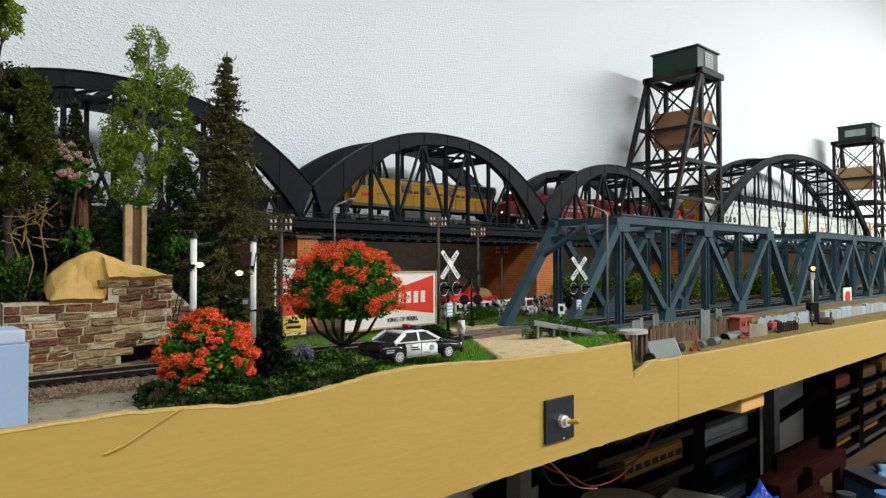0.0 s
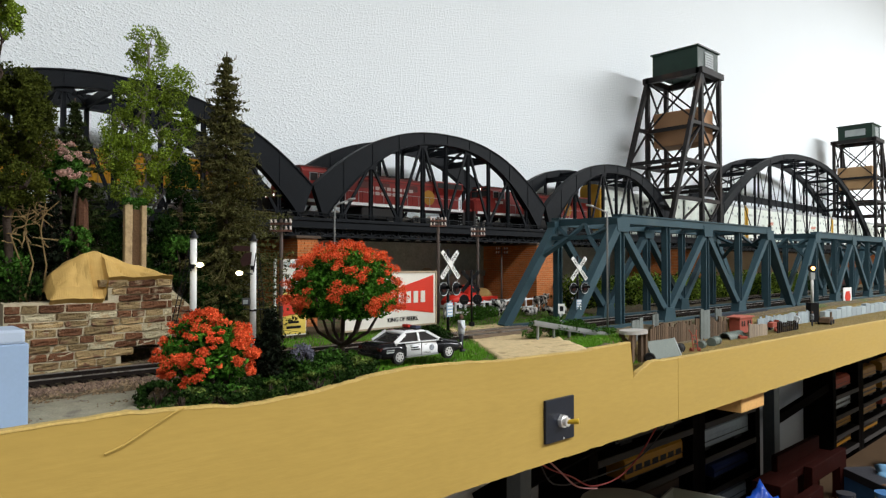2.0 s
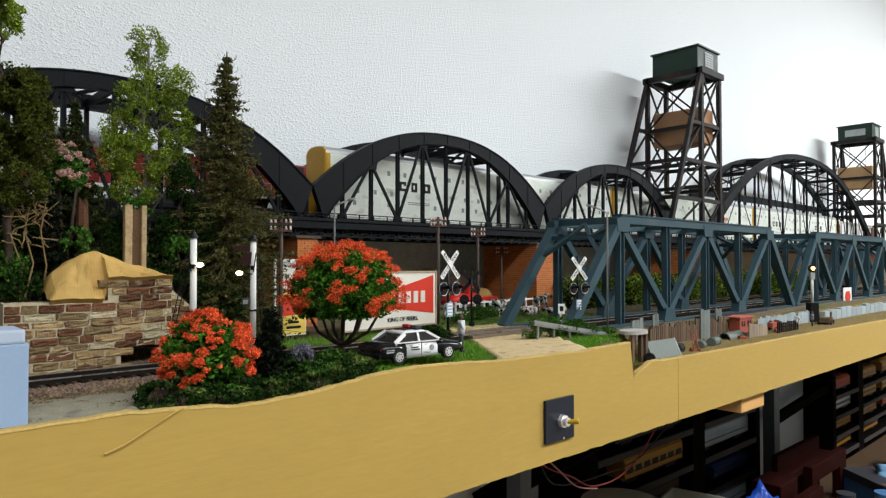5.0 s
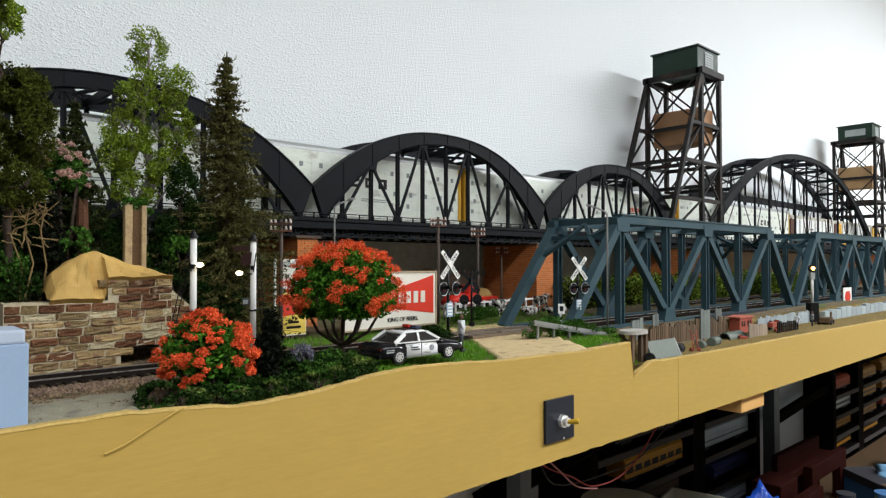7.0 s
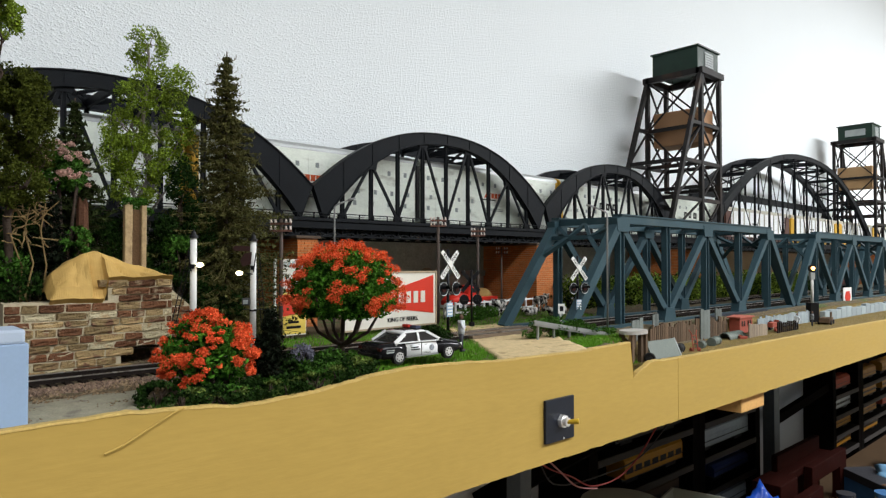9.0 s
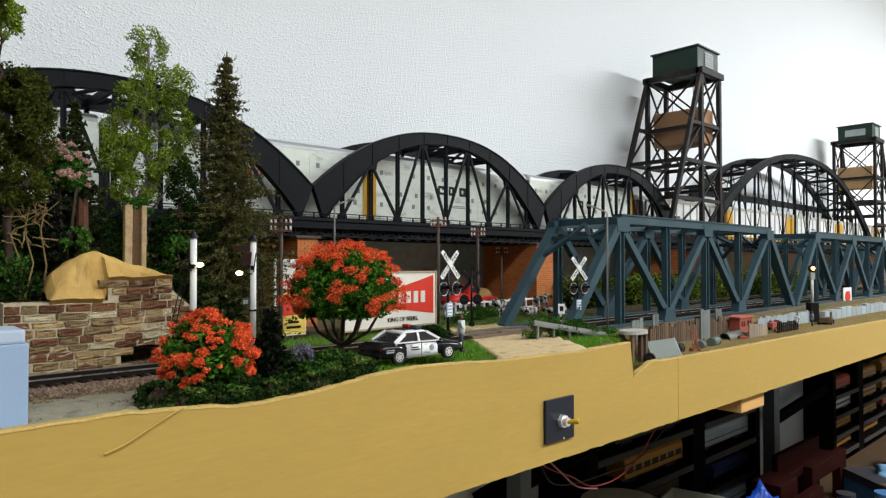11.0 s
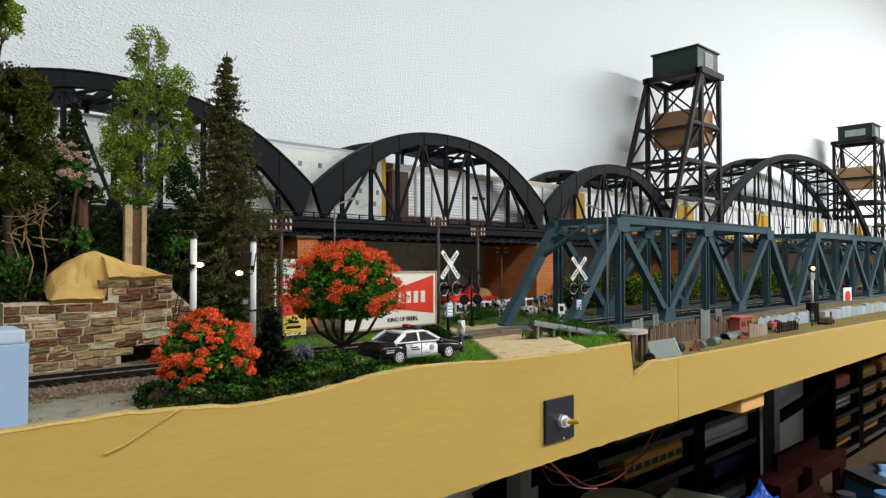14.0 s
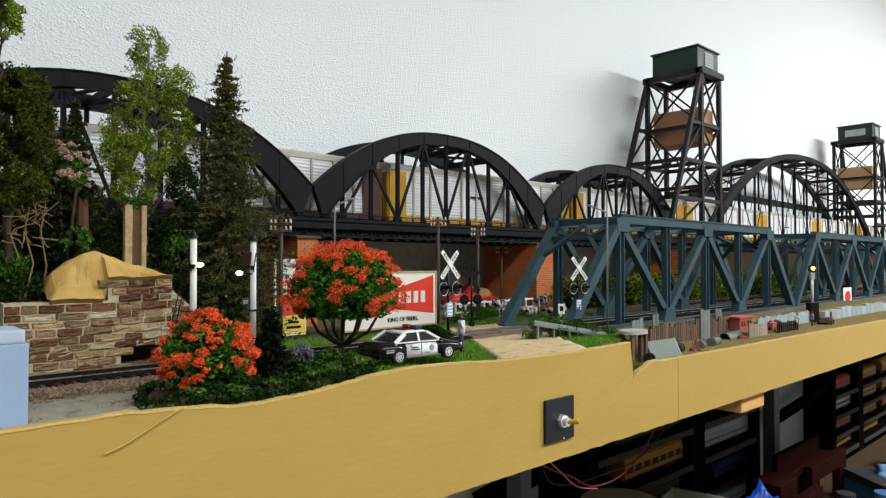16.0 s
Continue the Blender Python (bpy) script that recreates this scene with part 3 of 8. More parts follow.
def truss_span(x0, label):
    t = thing("truss_span", label, "bridge", "blue truss spans")
    L, e = 0.497, 0.082
    n = 4
    xt = [x0 + e + i * (L - 2 * e) / n for i in range(n + 1)]
    for y in (BF, BR):
        part("bottom_chord", Shape().box(x0, x0 + L, y - 0.0035, y + 0.0035, BZ0, BZ0 + 0.005), BLUE, t)
        part("top_chord", Shape().box(xt[0] - 0.003, xt[-1] + 0.003, y - 0.0042, y + 0.0042, BZ1 - 0.0085, BZ1 - 0.0012).box(xt[0] - 0.004, xt[-1] + 0.004, y - 0.0052, y + 0.0052, BZ1 - 0.0012, BZ1), BLUE, t)
        part("end_post", Shape().bar((x0 + 0.002, y, BZ0 + 0.003), (xt[0], y, BZ1 - 0.004), 0.0084, 0.0085), BLUE, t)
        part("end_post", Shape().bar((x0 + L - 0.002, y, BZ0 + 0.003), (xt[-1], y, BZ1 - 0.004), 0.0084, 0.0085), BLUE, t)
        for i, x in enumerate(xt):
            s = Shape().box(x - 0.0030, x + 0.0030, y - 0.0008, y + 0.0008, BZ0 + 0.006, BZ1 - 0.006).box(x - 0.0036, x - 0.0024, y - 0.003, y + 0.003, BZ0 + 0.006, BZ1 - 0.006).box(x + 0.0024, x + 0.0036, y - 0.003, y + 0.003, BZ0 + 0.006, BZ1 - 0.006)
            part("post", s, BLUE, t)
            if i % 2 == 0:
                part("gusset", Shape().plate([(x - 0.011, BZ1 - 0.004), (x + 0.011, BZ1 - 0.004), (x + 0.009, BZ1 - 0.016), (x - 0.009, BZ1 - 0.016)], y - 0.0047, y + 0.0047), BLUE, t)
            else:
                part("gusset", Shape().plate([(x - 0.012, BZ0 + 0.001), (x + 0.012, BZ0 + 0.001), (x + 0.008, BZ0 + 0.017), (x - 0.008, BZ0 + 0.017)], y - 0.0047, y + 0.0047), BLUE, t)
        for i in range(n):
            a, b = xt[i], xt[i + 1]
            za, zb = (BZ1 - 0.010, BZ0 + 0.010) if i % 2 == 0 else (BZ0 + 0.010, BZ1 - 0.010)
            part("diagonal", Shape().bar((a, y, za), (b, y, zb), 0.0062, 0.0066), BLUE, t)
    for x in xt:
        part("top_strut", Shape().box(x - 0.0025, x + 0.0025, BF, BR, BZ1 - 0.007, BZ1 - 0.002), BLUE, t)
        part("floor_beam", Shape().box(x - 0.003, x + 0.003, BF, BR, BZ0, BZ0 + 0.0015), BLUE, t)
    for a, b in zip(xt, xt[1:]):
        part("lateral_brace", Shape().bar((a, BF, BZ1 - 0.004), (b, BR, BZ1 - 0.004), 0.002, 0.003, (0, 0, 1)).bar((a, BR, BZ1 - 0.0045), (b, BF, BZ1 - 0.0045), 0.002, 0.003, (0, 0, 1)), BLUE, t)
    # portal frames: strut, knee braces and lattice in the plane of the end posts
    for xa, xb in ((x0, xt[0]), (x0 + L, xt[-1])):
        d = Vector((xa - xb, 0, BZ0 - BZ1)).normalized()
        up = Vector((xb, 0, BZ1 - 0.004))

        def on(y, dist):
            q = up + d * dist
            return (q.x, y, q.z)
        m = (BF + BR) / 2
        bars = [(on(BF, d2), on(BR, d2), 0.004) for d2 in (0.003, 0.021)]
        bars += [(on(BF, 0.045), on(BF + 0.023, 0.021), 0.004), (on(BR, 0.045), on(BR - 0.023, 0.021), 0.004), (on(BF, 0.004), on(BF + 0.023, 0.021), 0.003), (on(BR, 0.004), on(BR - 0.023, 0.021), 0.003)]
        bars += [(on(BF + 0.023, 0.021), on(m, 0.004), 0.003), (on(BR - 0.023, 0.021), on(m, 0.004), 0.003)]
        for p0, p1, w in bars:
            part("portal_bar", Shape().bar(p0, p1, w, w), BLUE, t)
    part("stringer", Shape().box(x0, x0 + L, TY - 0.017, TY - 0.011, BZ0 + 0.0015, G - 0.0044).box(x0, x0 + L, TY + 0.011, TY + 0.017, BZ0 + 0.0015, G - 0.0044), BLUE, t)
    return t


truss_span(0.441, "slate-blue steel through-truss railway bridge span")
truss_span(0.944, "second slate-blue steel through-truss bridge span")
truss_span(1.447, "third slate-blue steel through-truss bridge span")
solid("grey_backdrop", Shape().box(0.16, 2.59, 0.645, 0.6545, 1.330, 1.4325), GREYWALL, "dark grey rough retaining wall under the arch bridge", "retaining wall", kind="structure")
# ---- plants ----
def leaf_mat(name, base, vary=0.5, rough=0.75):
    m = mat(name, base, rough, fine=1500, coarse=90, vary=vary, bump=0, island=1.5)
    b = m.node_tree.nodes["Principled BSDF"]
    b.inputs["Specular IOR Level"].default_value = 0.05
    return m


BIRCH = leaf_mat("light_green_leaf", (0.18, 0.26, 0.026), 0.65)
OLIVE = leaf_mat("olive_leaf", (0.055, 0.068, 0.010), 0.55)
OLIVED = leaf_mat("dull_olive_needles", (0.030, 0.042, 0.012), 0.6)
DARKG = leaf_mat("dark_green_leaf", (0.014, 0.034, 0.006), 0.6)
MIDG = leaf_mat("mid_green_leaf", (0.045, 0.115, 0.016), 0.6)
GRASSG = leaf_mat("bright_grass", (0.12, 0.29, 0.025), 0.5)
SPRUCE = leaf_mat("spruce_needles", (0.080, 0.080, 0.026), 0.65)
TWIG = leaf_mat("olive_twig", (0.12, 0.105, 0.04), 0.5)
FLAMEG = leaf_mat("fresh_green_leaf", (0.050, 0.150, 0.014), 0.65)
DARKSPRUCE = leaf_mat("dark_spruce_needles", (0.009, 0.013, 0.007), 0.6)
REDF = leaf_mat("red_flower", (0.95, 0.125, 0.042), 0.35)
PINKF = leaf_mat("pink_flower", (0.56, 0.36, 0.30), 0.35)
OLIVEG = leaf_mat("yellow_green_leaf", (0.10, 0.14, 0.03), 0.6)
LILAC = leaf_mat("grey_lilac_flower", (0.16, 0.16, 0.21), 0.4)
IVYG = leaf_mat("ivy_leaf", (0.15, 0.22, 0.03), 0.7)
BARK = mat("dark_bark", (0.05, 0.035, 0.026), 0.9, fine=900, coarse=120, vary=0.4, bump=0.8)
PALEBARK = mat("grey_bark", (0.20, 0.18, 0.15), 0.9, fine=900, coarse=120, vary=0.4, bump=0.6)


def leaves(s, rnd, pts, size, long=1.6):
    """Small folded leaves, each turned at random."""
    vs, fs = [], []
    n = 0
    for p in pts:
        a = Vector((rnd.gauss(0, 1), rnd.gauss(0, 1), rnd.gauss(0, 1))).normalized()
        b = a.orthogonal().normalized()
        q = rnd.uniform(0, 6.28)
        b = (b * math.cos(q) + a.cross(b) * math.sin(q)) * size * rnd.uniform(0.6, 1.2)
        c = a.cross(b.normalized()) * size * 0.5 * rnd.uniform(0.6, 1.2)
        p = Vector(p)
        d = a * size * 0.18
        vs += [p - b * long / 2, p + c + d, p + b * long / 2, p - c + d]
        fs += [(n, n + 1, n + 2), (n, n + 2, n + 3)]
        n += 4
    s.add(vs, fs)
    return s


def in_clump(rnd, c, n, shell=0.5):
    """Points in an ellipsoid (x, y, z, r, rz), denser towards its skin, with gaps."""
    x, y, z, r, rz = c
    out = []
    while len(out) < n:
        v = Vector((rnd.gauss(0, 1), rnd.gauss(0, 1), rnd.gauss(0, 1))).normalized() * (1 - (1 - shell) * rnd.random() ** 1.5) * rnd.uniform(0.82, 1.12)
        p = (x + v.x * r, y + v.y * r * 0.9, z + v.z * rz)
        if noise.noise((p[0] * 120, p[1] * 120, p[2] * 120)) > -0.03:
            out.append(p)
    return out


def limb(s, rnd, a, b, r0, r1, bend=0.08, n=5):
    a, b = Vector(a), Vector(b)
    L = (b - a).length
    pts = [a + (b - a) * k / n + Vector((rnd.gauss(0, 1), rnd.gauss(0, 1), rnd.gauss(0, 0.5))) * L * bend * (1 if 0 < k < n else 0) for k in range(n + 1)]
    s.tube(pts, r0, 6, r1)
    return pts


def leafy_tree(name, label, base, clumps, leaf, n, size, bark, seed, trunk_r=0.0022, trunk_top=None):
    rnd = random.Random(seed)
    t = thing(name, label, "tree")
    top = trunk_top or max(c[2] for c in clumps)
    cx = clumps[0][0]
    s = Shape()
    spine = limb(s, rnd, base, (cx, clumps[0][1], top), trunk_r, trunk_r * 0.3, 0.02, 8)
    part("trunk", s, bark, t, smooth=True)
    s = Shape()
    for c in clumps:
        k = min(7, max(1, int((c[2] - base[2]) / (top - base[2] + 1e-6) * 8) - 2))
        limb(s, rnd, spine[k], c[:3], trunk_r * 0.45, trunk_r * 0.15)
        for _ in range(5):
            v = Vector((rnd.gauss(0, 1), rnd.gauss(0, 1), rnd.gauss(0, 1))).normalized()
            limb(s, rnd, c[:3], (c[0] + v.x * c[3] * 0.8, c[1] + v.y * c[3] * 0.8, c[2] + v.z * c[4] * 0.8), trunk_r * 0.18, trunk_r * 0.08, 0.1, 3)
    part("limb_mass", s, bark, t)["kind"] = "stuff"
    vol = sum(c[3] * c[3] * c[4] for c in clumps) ** 1.0
    s = Shape()
    for c in clumps:
        yy = c[1] + rnd.uniform(-0.5, 0.5) * c[3]
        leaves(s, rnd, in_clump(rnd, (c[0], yy, c[2], c[3], c[4]), int(n * c[3] * c[3] * c[4] / vol) + 60), size)
    part("crown", s, leaf, t)["kind"] = "stuff"
    return t


leafy_tree("birch_tree", "tall airy light-green model tree with thin grey trunk", (0.150, 0.460, 1.375),
           [(0.1515, 0.46, 1.5450, 0.0140, 0.0150), (0.1659, 0.46, 1.5225, 0.0160, 0.0140), (0.1455, 0.46, 1.5135, 0.0155, 0.0170), (0.1397, 0.46, 1.4861, 0.0165, 0.0206), (0.1719, 0.46, 1.4924, 0.0138, 0.0216),
            (0.1521, 0.46, 1.4667, 0.0225, 0.0191), (0.1301, 0.46, 1.4719, 0.0100, 0.0203), (0.1702, 0.46, 1.4686, 0.0125, 0.0140), (0.1426, 0.46, 1.4469, 0.0150, 0.0131)], BIRCH, 25000, 0.00115, PALEBARK, 11, 0.0024, 1.5480)
leafy_tree("willow_tree", "drooping olive-green model tree beside the dark bank", (0.066, 0.405, 1.385),
           [(0.0640, 0.40, 1.4862, 0.0146, 0.0161), (0.0715, 0.40, 1.4788, 0.0122, 0.0208), (0.0600, 0.40, 1.4625, 0.0116, 0.0145), (0.0770, 0.40, 1.4614, 0.0084, 0.0150), (0.0671, 0.40, 1.4396, 0.0132, 0.0117), (0.0450, 0.40, 1.470, 0.014, 0.025)], OLIVE, 30000, 0.00115, BARK, 12, 0.0025)
leafy_tree("slender_tree", "slender green model tree rising past the arch", (0.050, 0.382, 1.372),
           [(0.0550, 0.38, 1.5256, 0.0065, 0.0080), (0.0610, 0.38, 1.5199, 0.0070, 0.0084), (0.0577, 0.38, 1.5119, 0.0028, 0.0033), (0.0450, 0.38, 1.500, 0.008, 0.010), (0.0500, 0.38, 1.5330, 0.0100, 0.0110), (0.0420, 0.38, 1.5200, 0.0110, 0.0130)], BIRCH, 11000, 0.0011, BARK, 13, 0.0016)
leafy_tree("dark_leaf_tree", "dark green leafy model tree in front of the arch bridge", (0.165, 0.435, 1.372),
           [(0.1680, 0.44, 1.4480, 0.0115, 0.0230), (0.1559, 0.43, 1.4150, 0.0164, 0.0160), (0.1760, 0.44, 1.4200, 0.0140, 0.0200)], DARKG, 9000, 0.0014, BARK, 14)


def flowering_tree(name, label, base, c, flower, tufts, tuft_r, leaf, n_leaf, seed, forks, droop=-0.25, fsize=0.0010, per=34):
    """A vase of bent limbs, green leaves inside and tufts of blossom over the dome."""
    rnd = random.Random(seed)
    t = thing(name, label, "tree")
    x, y, z, r, rz = c
    s = Shape()
    fork = (base[0], base[1], base[2] + (z - base[2]) * 0.22)
    s.tube([base, fork, (x, y, z)], 0.0019, 7, 0.0010)
    part("trunk", s, BARK, t, smooth=True)
    for k in range(forks):
        a = 2 * math.pi * k / forks + 0.35
        e = Vector((x + 0.8 * r * math.cos(a), y + 0.8 * r * math.sin(a), z - 0.10 * rz))
        m = Vector(fork) * 0.45 + e * 0.55 - Vector((0, 0, 0.30 * (e.z - fork[2])))
        part("limb", Shape().tube([fork, Vector(fork) * 0.7 + m * 0.3 - Vector((0, 0, 0.0008)), m, m * 0.4 + e * 0.6, e], 0.0014, 6, 0.0005), BARK, t, smooth=True)
    s = Shape()
    pts = []
    while len(pts) < n_leaf:
        v = Vector((rnd.gauss(0, 1), rnd.gauss(0, 1), rnd.gauss(0, 1))).normalized() * rnd.uniform(0.45, 0.97)
        if v.z < droop - 0.15:
            continue
        p = (x + v.x * r, y + v.y * r, z + v.z * rz)
        if noise.noise((p[0] * 150, p[1] * 150, p[2] * 150)) > -0.05:
            pts.append(p)
    part("foliage", leaves(s, rnd, pts, 0.0016), leaf, t)["kind"] = "stuff"
    s = Shape()
    k = 0
    while k < tufts:
        v = Vector((rnd.gauss(0, 1), rnd.gauss(0, 1), rnd.gauss(0.25, 1))).normalized()
        if v.z < droop or (v.z < 0.72 and noise.noise((v.x * 2.9 + seed, v.y * 2.9, v.z * 2.9)) < -0.16):
            continue
        k += 1
        m = rnd.uniform(0.90, 1.08)
        cc = Vector((x + v.x * r * m, y + v.y * r * m, z + v.z * rz * m))
        tr = tuft_r * rnd.uniform(0.5, 1.05)
        petals = []
        for _ in range(int(per * 3.2 * (tr / tuft_r) ** 1.5)):
            w = Vector((rnd.gauss(0, 1), rnd.gauss(0, 1), rnd.gauss(0, 1))).normalized() * tr * rnd.random() ** 0.45
            petals.append((cc.x + w.x, cc.y + w.y, cc.z + w.z * 0.75))
        leaves(s, rnd, petals, fsize * 1.2, 1.2)
    part("blossom", s, flower, t, "bright clustered blossom")["kind"] = "stuff"
    return t


flowering_tree("flame_tree", "round flame tree full of red-orange blossom beside the road", (0.2145, 0.320, 1.3440), (0.2160, 0.320, 1.3835, 0.0325, 0.0265), REDF, 165, 0.0044, FLAMEG, 15000, 21, 6, -0.42, 0.0008, 46)
flowering_tree("flame_bush", "low rounded red-orange flowering tree at the fascia edge", (0.1205, 0.287, 1.3400), (0.1205, 0.287, 1.3580, 0.0200, 0.0195), REDF, 150, 0.0029, FLAMEG, 5600, 22, 6, -0.5, 0.0008)
flowering_tree("pink_blossom_bush", "pink flowering bush on the dark bank", (0.094, 0.426, 1.388), (0.0915, 0.426, 1.4490, 0.0150, 0.0205), PINKF, 62, 0.0026, MIDG, 3600, 23, 5, -0.2, 0.0008)


def conifer(name, label, x, y, z0, z1, r, needles, seed, whorls=26, per=13, droop=0.3, size=0.0019, dens=26, ragged=0.0, twigs=None):
    """Whorls of drooping boughs with upturned tips, each set with needles; ragged leaves gaps between tiers."""
    rnd = random.Random(seed)
    t = thing(name, label, "conifer")
    part("trunk", Shape().tube([(x, y, z0), (x, y, z0 + (z1 - z0) * 0.6), (x, y, z1)], 0.0018, 7, 0.0004), BARK, t, smooth=True)
    b, s = Shape(), Shape()
    for k in range(whorls):
        u = (k + 0.3) / whorls
        z = z0 + (z1 - z0) * (0.06 + 0.93 * u)
        tier = 1.0 - ragged * (0.5 + 0.5 * math.sin(k * 1.9 + seed)) * (0.4 + 0.6 * u)
        L0 = r * (1 - u) ** 0.85 * (0.85 + 0.3 * rnd.random()) * tier + 0.0012
        for i in range(max(5, int(per * (1 - 0.5 * u)))):
            a = rnd.uniform(0, 6.283)
            L = L0 * rnd.uniform(0.45, 1.25)
            h = Vector((math.cos(a), math.sin(a), 0))
            dr = droop * rnd.uniform(0.4, 1.5)
            o = Vector((x, y, z))

            def along(w):
                return o + h * L * w - Vector((0, 0, dr * L * (w - 0.45 * w * w * w)))
            b.tube([along(0), along(0.5), along(1.0)], 0.0004, 4, 0.00012)
            q = []
            for _ in range(int(dens * (0.35 + 0.65 * L / r))):
                w = rnd.uniform(0.12, 1.06)
                g = 0.0009 * (1.25 - 0.6 * w)
                q.append(along(w) + Vector((rnd.gauss(0, 1) * g, rnd.gauss(0, 1) * g, rnd.gauss(-0.5, 0.8) * g)))
            leaves(s, rnd, q, size, 2.5)
            if twigs and rnd.random() < 0.5:
                w = rnd.uniform(0.5, 1.0)
                side = h.cross(Vector((0, 0, 1))) * rnd.choice((-1, 1))
                p = along(w)
                c = 0.0045 * rnd.uniform(0.6, 1.4)
                b.tube([p, p + (h + side * 0.5) * c * 0.6 + Vector((0, 0, -0.1 * c)), p + (h * 0.8 + side) * c + Vector((0, 0, 0.35 * c)), p + (h * 0.6 + side * 1.1) * c + Vector((0, 0, 0.8 * c))], 0.00022, 4, 0.00012)
    part("bough_mass", b, twigs or BARK, t)["kind"] = "stuff"
    part("needles", s, needles, t)["kind"] = "stuff"
    return t


conifer("spruce_tree", "tall brown-green spruce with ragged drooping boughs", 0.198, 0.440, 1.352, 1.5480, 0.0560, SPRUCE, 31, 44, 25, 0.42, 0.0013, 58, 0.42, TWIG)
conifer("dark_spruce", "dark green spruce in front of the arch bridge", 0.1030, 0.440, 1.380, 1.4990, 0.0260, OLIVED, 32, 30, 18, 0.3, 0.0016, 34)
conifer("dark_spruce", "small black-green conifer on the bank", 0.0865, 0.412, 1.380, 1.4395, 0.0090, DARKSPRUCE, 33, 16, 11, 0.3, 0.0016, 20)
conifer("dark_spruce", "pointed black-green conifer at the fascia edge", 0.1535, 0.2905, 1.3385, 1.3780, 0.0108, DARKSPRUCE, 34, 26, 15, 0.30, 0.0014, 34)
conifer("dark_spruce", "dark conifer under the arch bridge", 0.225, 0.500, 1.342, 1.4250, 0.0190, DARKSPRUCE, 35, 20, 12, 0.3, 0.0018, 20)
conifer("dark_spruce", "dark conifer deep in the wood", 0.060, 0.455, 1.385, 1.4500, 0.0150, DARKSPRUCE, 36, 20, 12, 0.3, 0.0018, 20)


def bush(label, clumps, leaf, n, size, seed, name="bush"):
    rnd = random.Random(seed)
    s = Shape()
    vol = sum(c[3] * c[3] * c[4] for c in clumps)
    t = thing(name, label, "bush")
    w = Shape()
    for c in clumps:
        leaves(s, rnd, in_clump(rnd, c, int(n * c[3] * c[3] * c[4] / vol) + 40, 0.35), size)
        for _ in range(4):
            limb(w, rnd, (c[0], c[1], ground_z(c[0], c[1]) - 0.001), (c[0] + rnd.uniform(-0.6, 0.6) * c[3], c[1] + rnd.uniform(-0.6, 0.6) * c[3], c[2] + 0.4 * c[4]), 0.0006, 0.0002, 0.08, 3)
    part("stem_mass", w, BARK, t)["kind"] = "stuff"
    part("foliage", s, leaf, t)["kind"] = "stuff"
    return t


bush("low dark green bushes along the fascia edge", [(0.1136, 0.272, 1.3440, 0.0130, 0.0055), (0.1343, 0.270, 1.3425, 0.0120, 0.0070), (0.0960, 0.277, 1.3455, 0.0085, 0.0060), (0.1512, 0.272, 1.3420, 0.0110, 0.0065)], DARKG, 4200, 0.0014, 41)
bush("mixed dark green bushes under the flame tree", [(0.1632, 0.287, 1.3470, 0.0110, 0.0090), (0.1858, 0.283, 1.3465, 0.0135, 0.0065), (0.1750, 0.298, 1.3490, 0.0120, 0.0065), (0.1960, 0.292, 1.3470, 0.0075, 0.0050)], DARKG, 5200, 0.0014, 42)
bush("mid-green tufts among the bushes", [(0.1900, 0.288, 1.3505, 0.0105, 0.0060), (0.1700, 0.278, 1.3470, 0.0100, 0.0060), (0.1450, 0.268, 1.3455, 0.0080, 0.0045), (0.1790, 0.272, 1.3470, 0.0100, 0.0045), (0.125, 0.265, 1.3440, 0.010, 0.004)], MIDG, 4600, 0.0013, 43)
bush("yellow-green low shrubs among the dark bushes", [(0.1560, 0.266, 1.3435, 0.0080, 0.0045), (0.1980, 0.276, 1.3480, 0.0080, 0.0050), (0.1340, 0.262, 1.3425, 0.0090, 0.0035), (0.1100, 0.262, 1.3445, 0.0080, 0.0030)], OLIVEG, 2600, 0.0012, 52)
bush("dark green growth hanging over the fascia edge", [(x, 0.2575, fascia_top(x) + 0.0016, 0.0062, 0.0034) for x in (0.099, 0.108, 0.117, 0.126, 0.135, 0.144, 0.152, 0.160, 0.168, 0.176, 0.184, 0.191)], DARKG, 4200, 0.0012, 53)
bush("muted olive sprigs along the fascia edge", [(x, 0.2600, fascia_top(x) + 0.0032, 0.0050, 0.0030) for x in (0.104, 0.122, 0.139, 0.158, 0.172, 0.187)], OLIVEG, 1300, 0.0011, 54)
bush("grey-lilac flowering bush by the conifer", [(0.1680, 0.287, 1.3545, 0.0065, 0.0060)], LILAC, 700, 0.0012, 44)
bush("green bush behind the police car", [(0.2780, 0.315, 1.3530, 0.0110, 0.0070), (0.2960, 0.322, 1.3510, 0.0070, 0.0050)], DARKG, 1900, 0.0013, 45)
bush("green hedge row beside the guard rail", [(0.405, 0.318, 1.3490, 0.0130, 0.0062), (0.425, 0.316, 1.3480, 0.0120, 0.0050), (0.385, 0.320, 1.3470, 0.0080, 0.0042), (0.395, 0.322, 1.3535, 0.0090, 0.0050), (0.415, 0.322, 1.3530, 0.0100, 0.0055), (0.436, 0.318, 1.3500, 0.0100, 0.0050), (0.446, 0.312, 1.3460, 0.0110, 0.0045), (0.464, 0.306, 1.3440, 0.0090, 0.0040)], MIDG, 5200, 0.0013, 46)
bush("low green shrubs behind the white fence", [(0.475, 0.470, 1.3480, 0.0150, 0.0075), (0.510, 0.485, 1.3470, 0.0130, 0.0065), (0.44, 0.455, 1.346, 0.010, 0.005)], MIDG, 2600, 0.0016, 47)
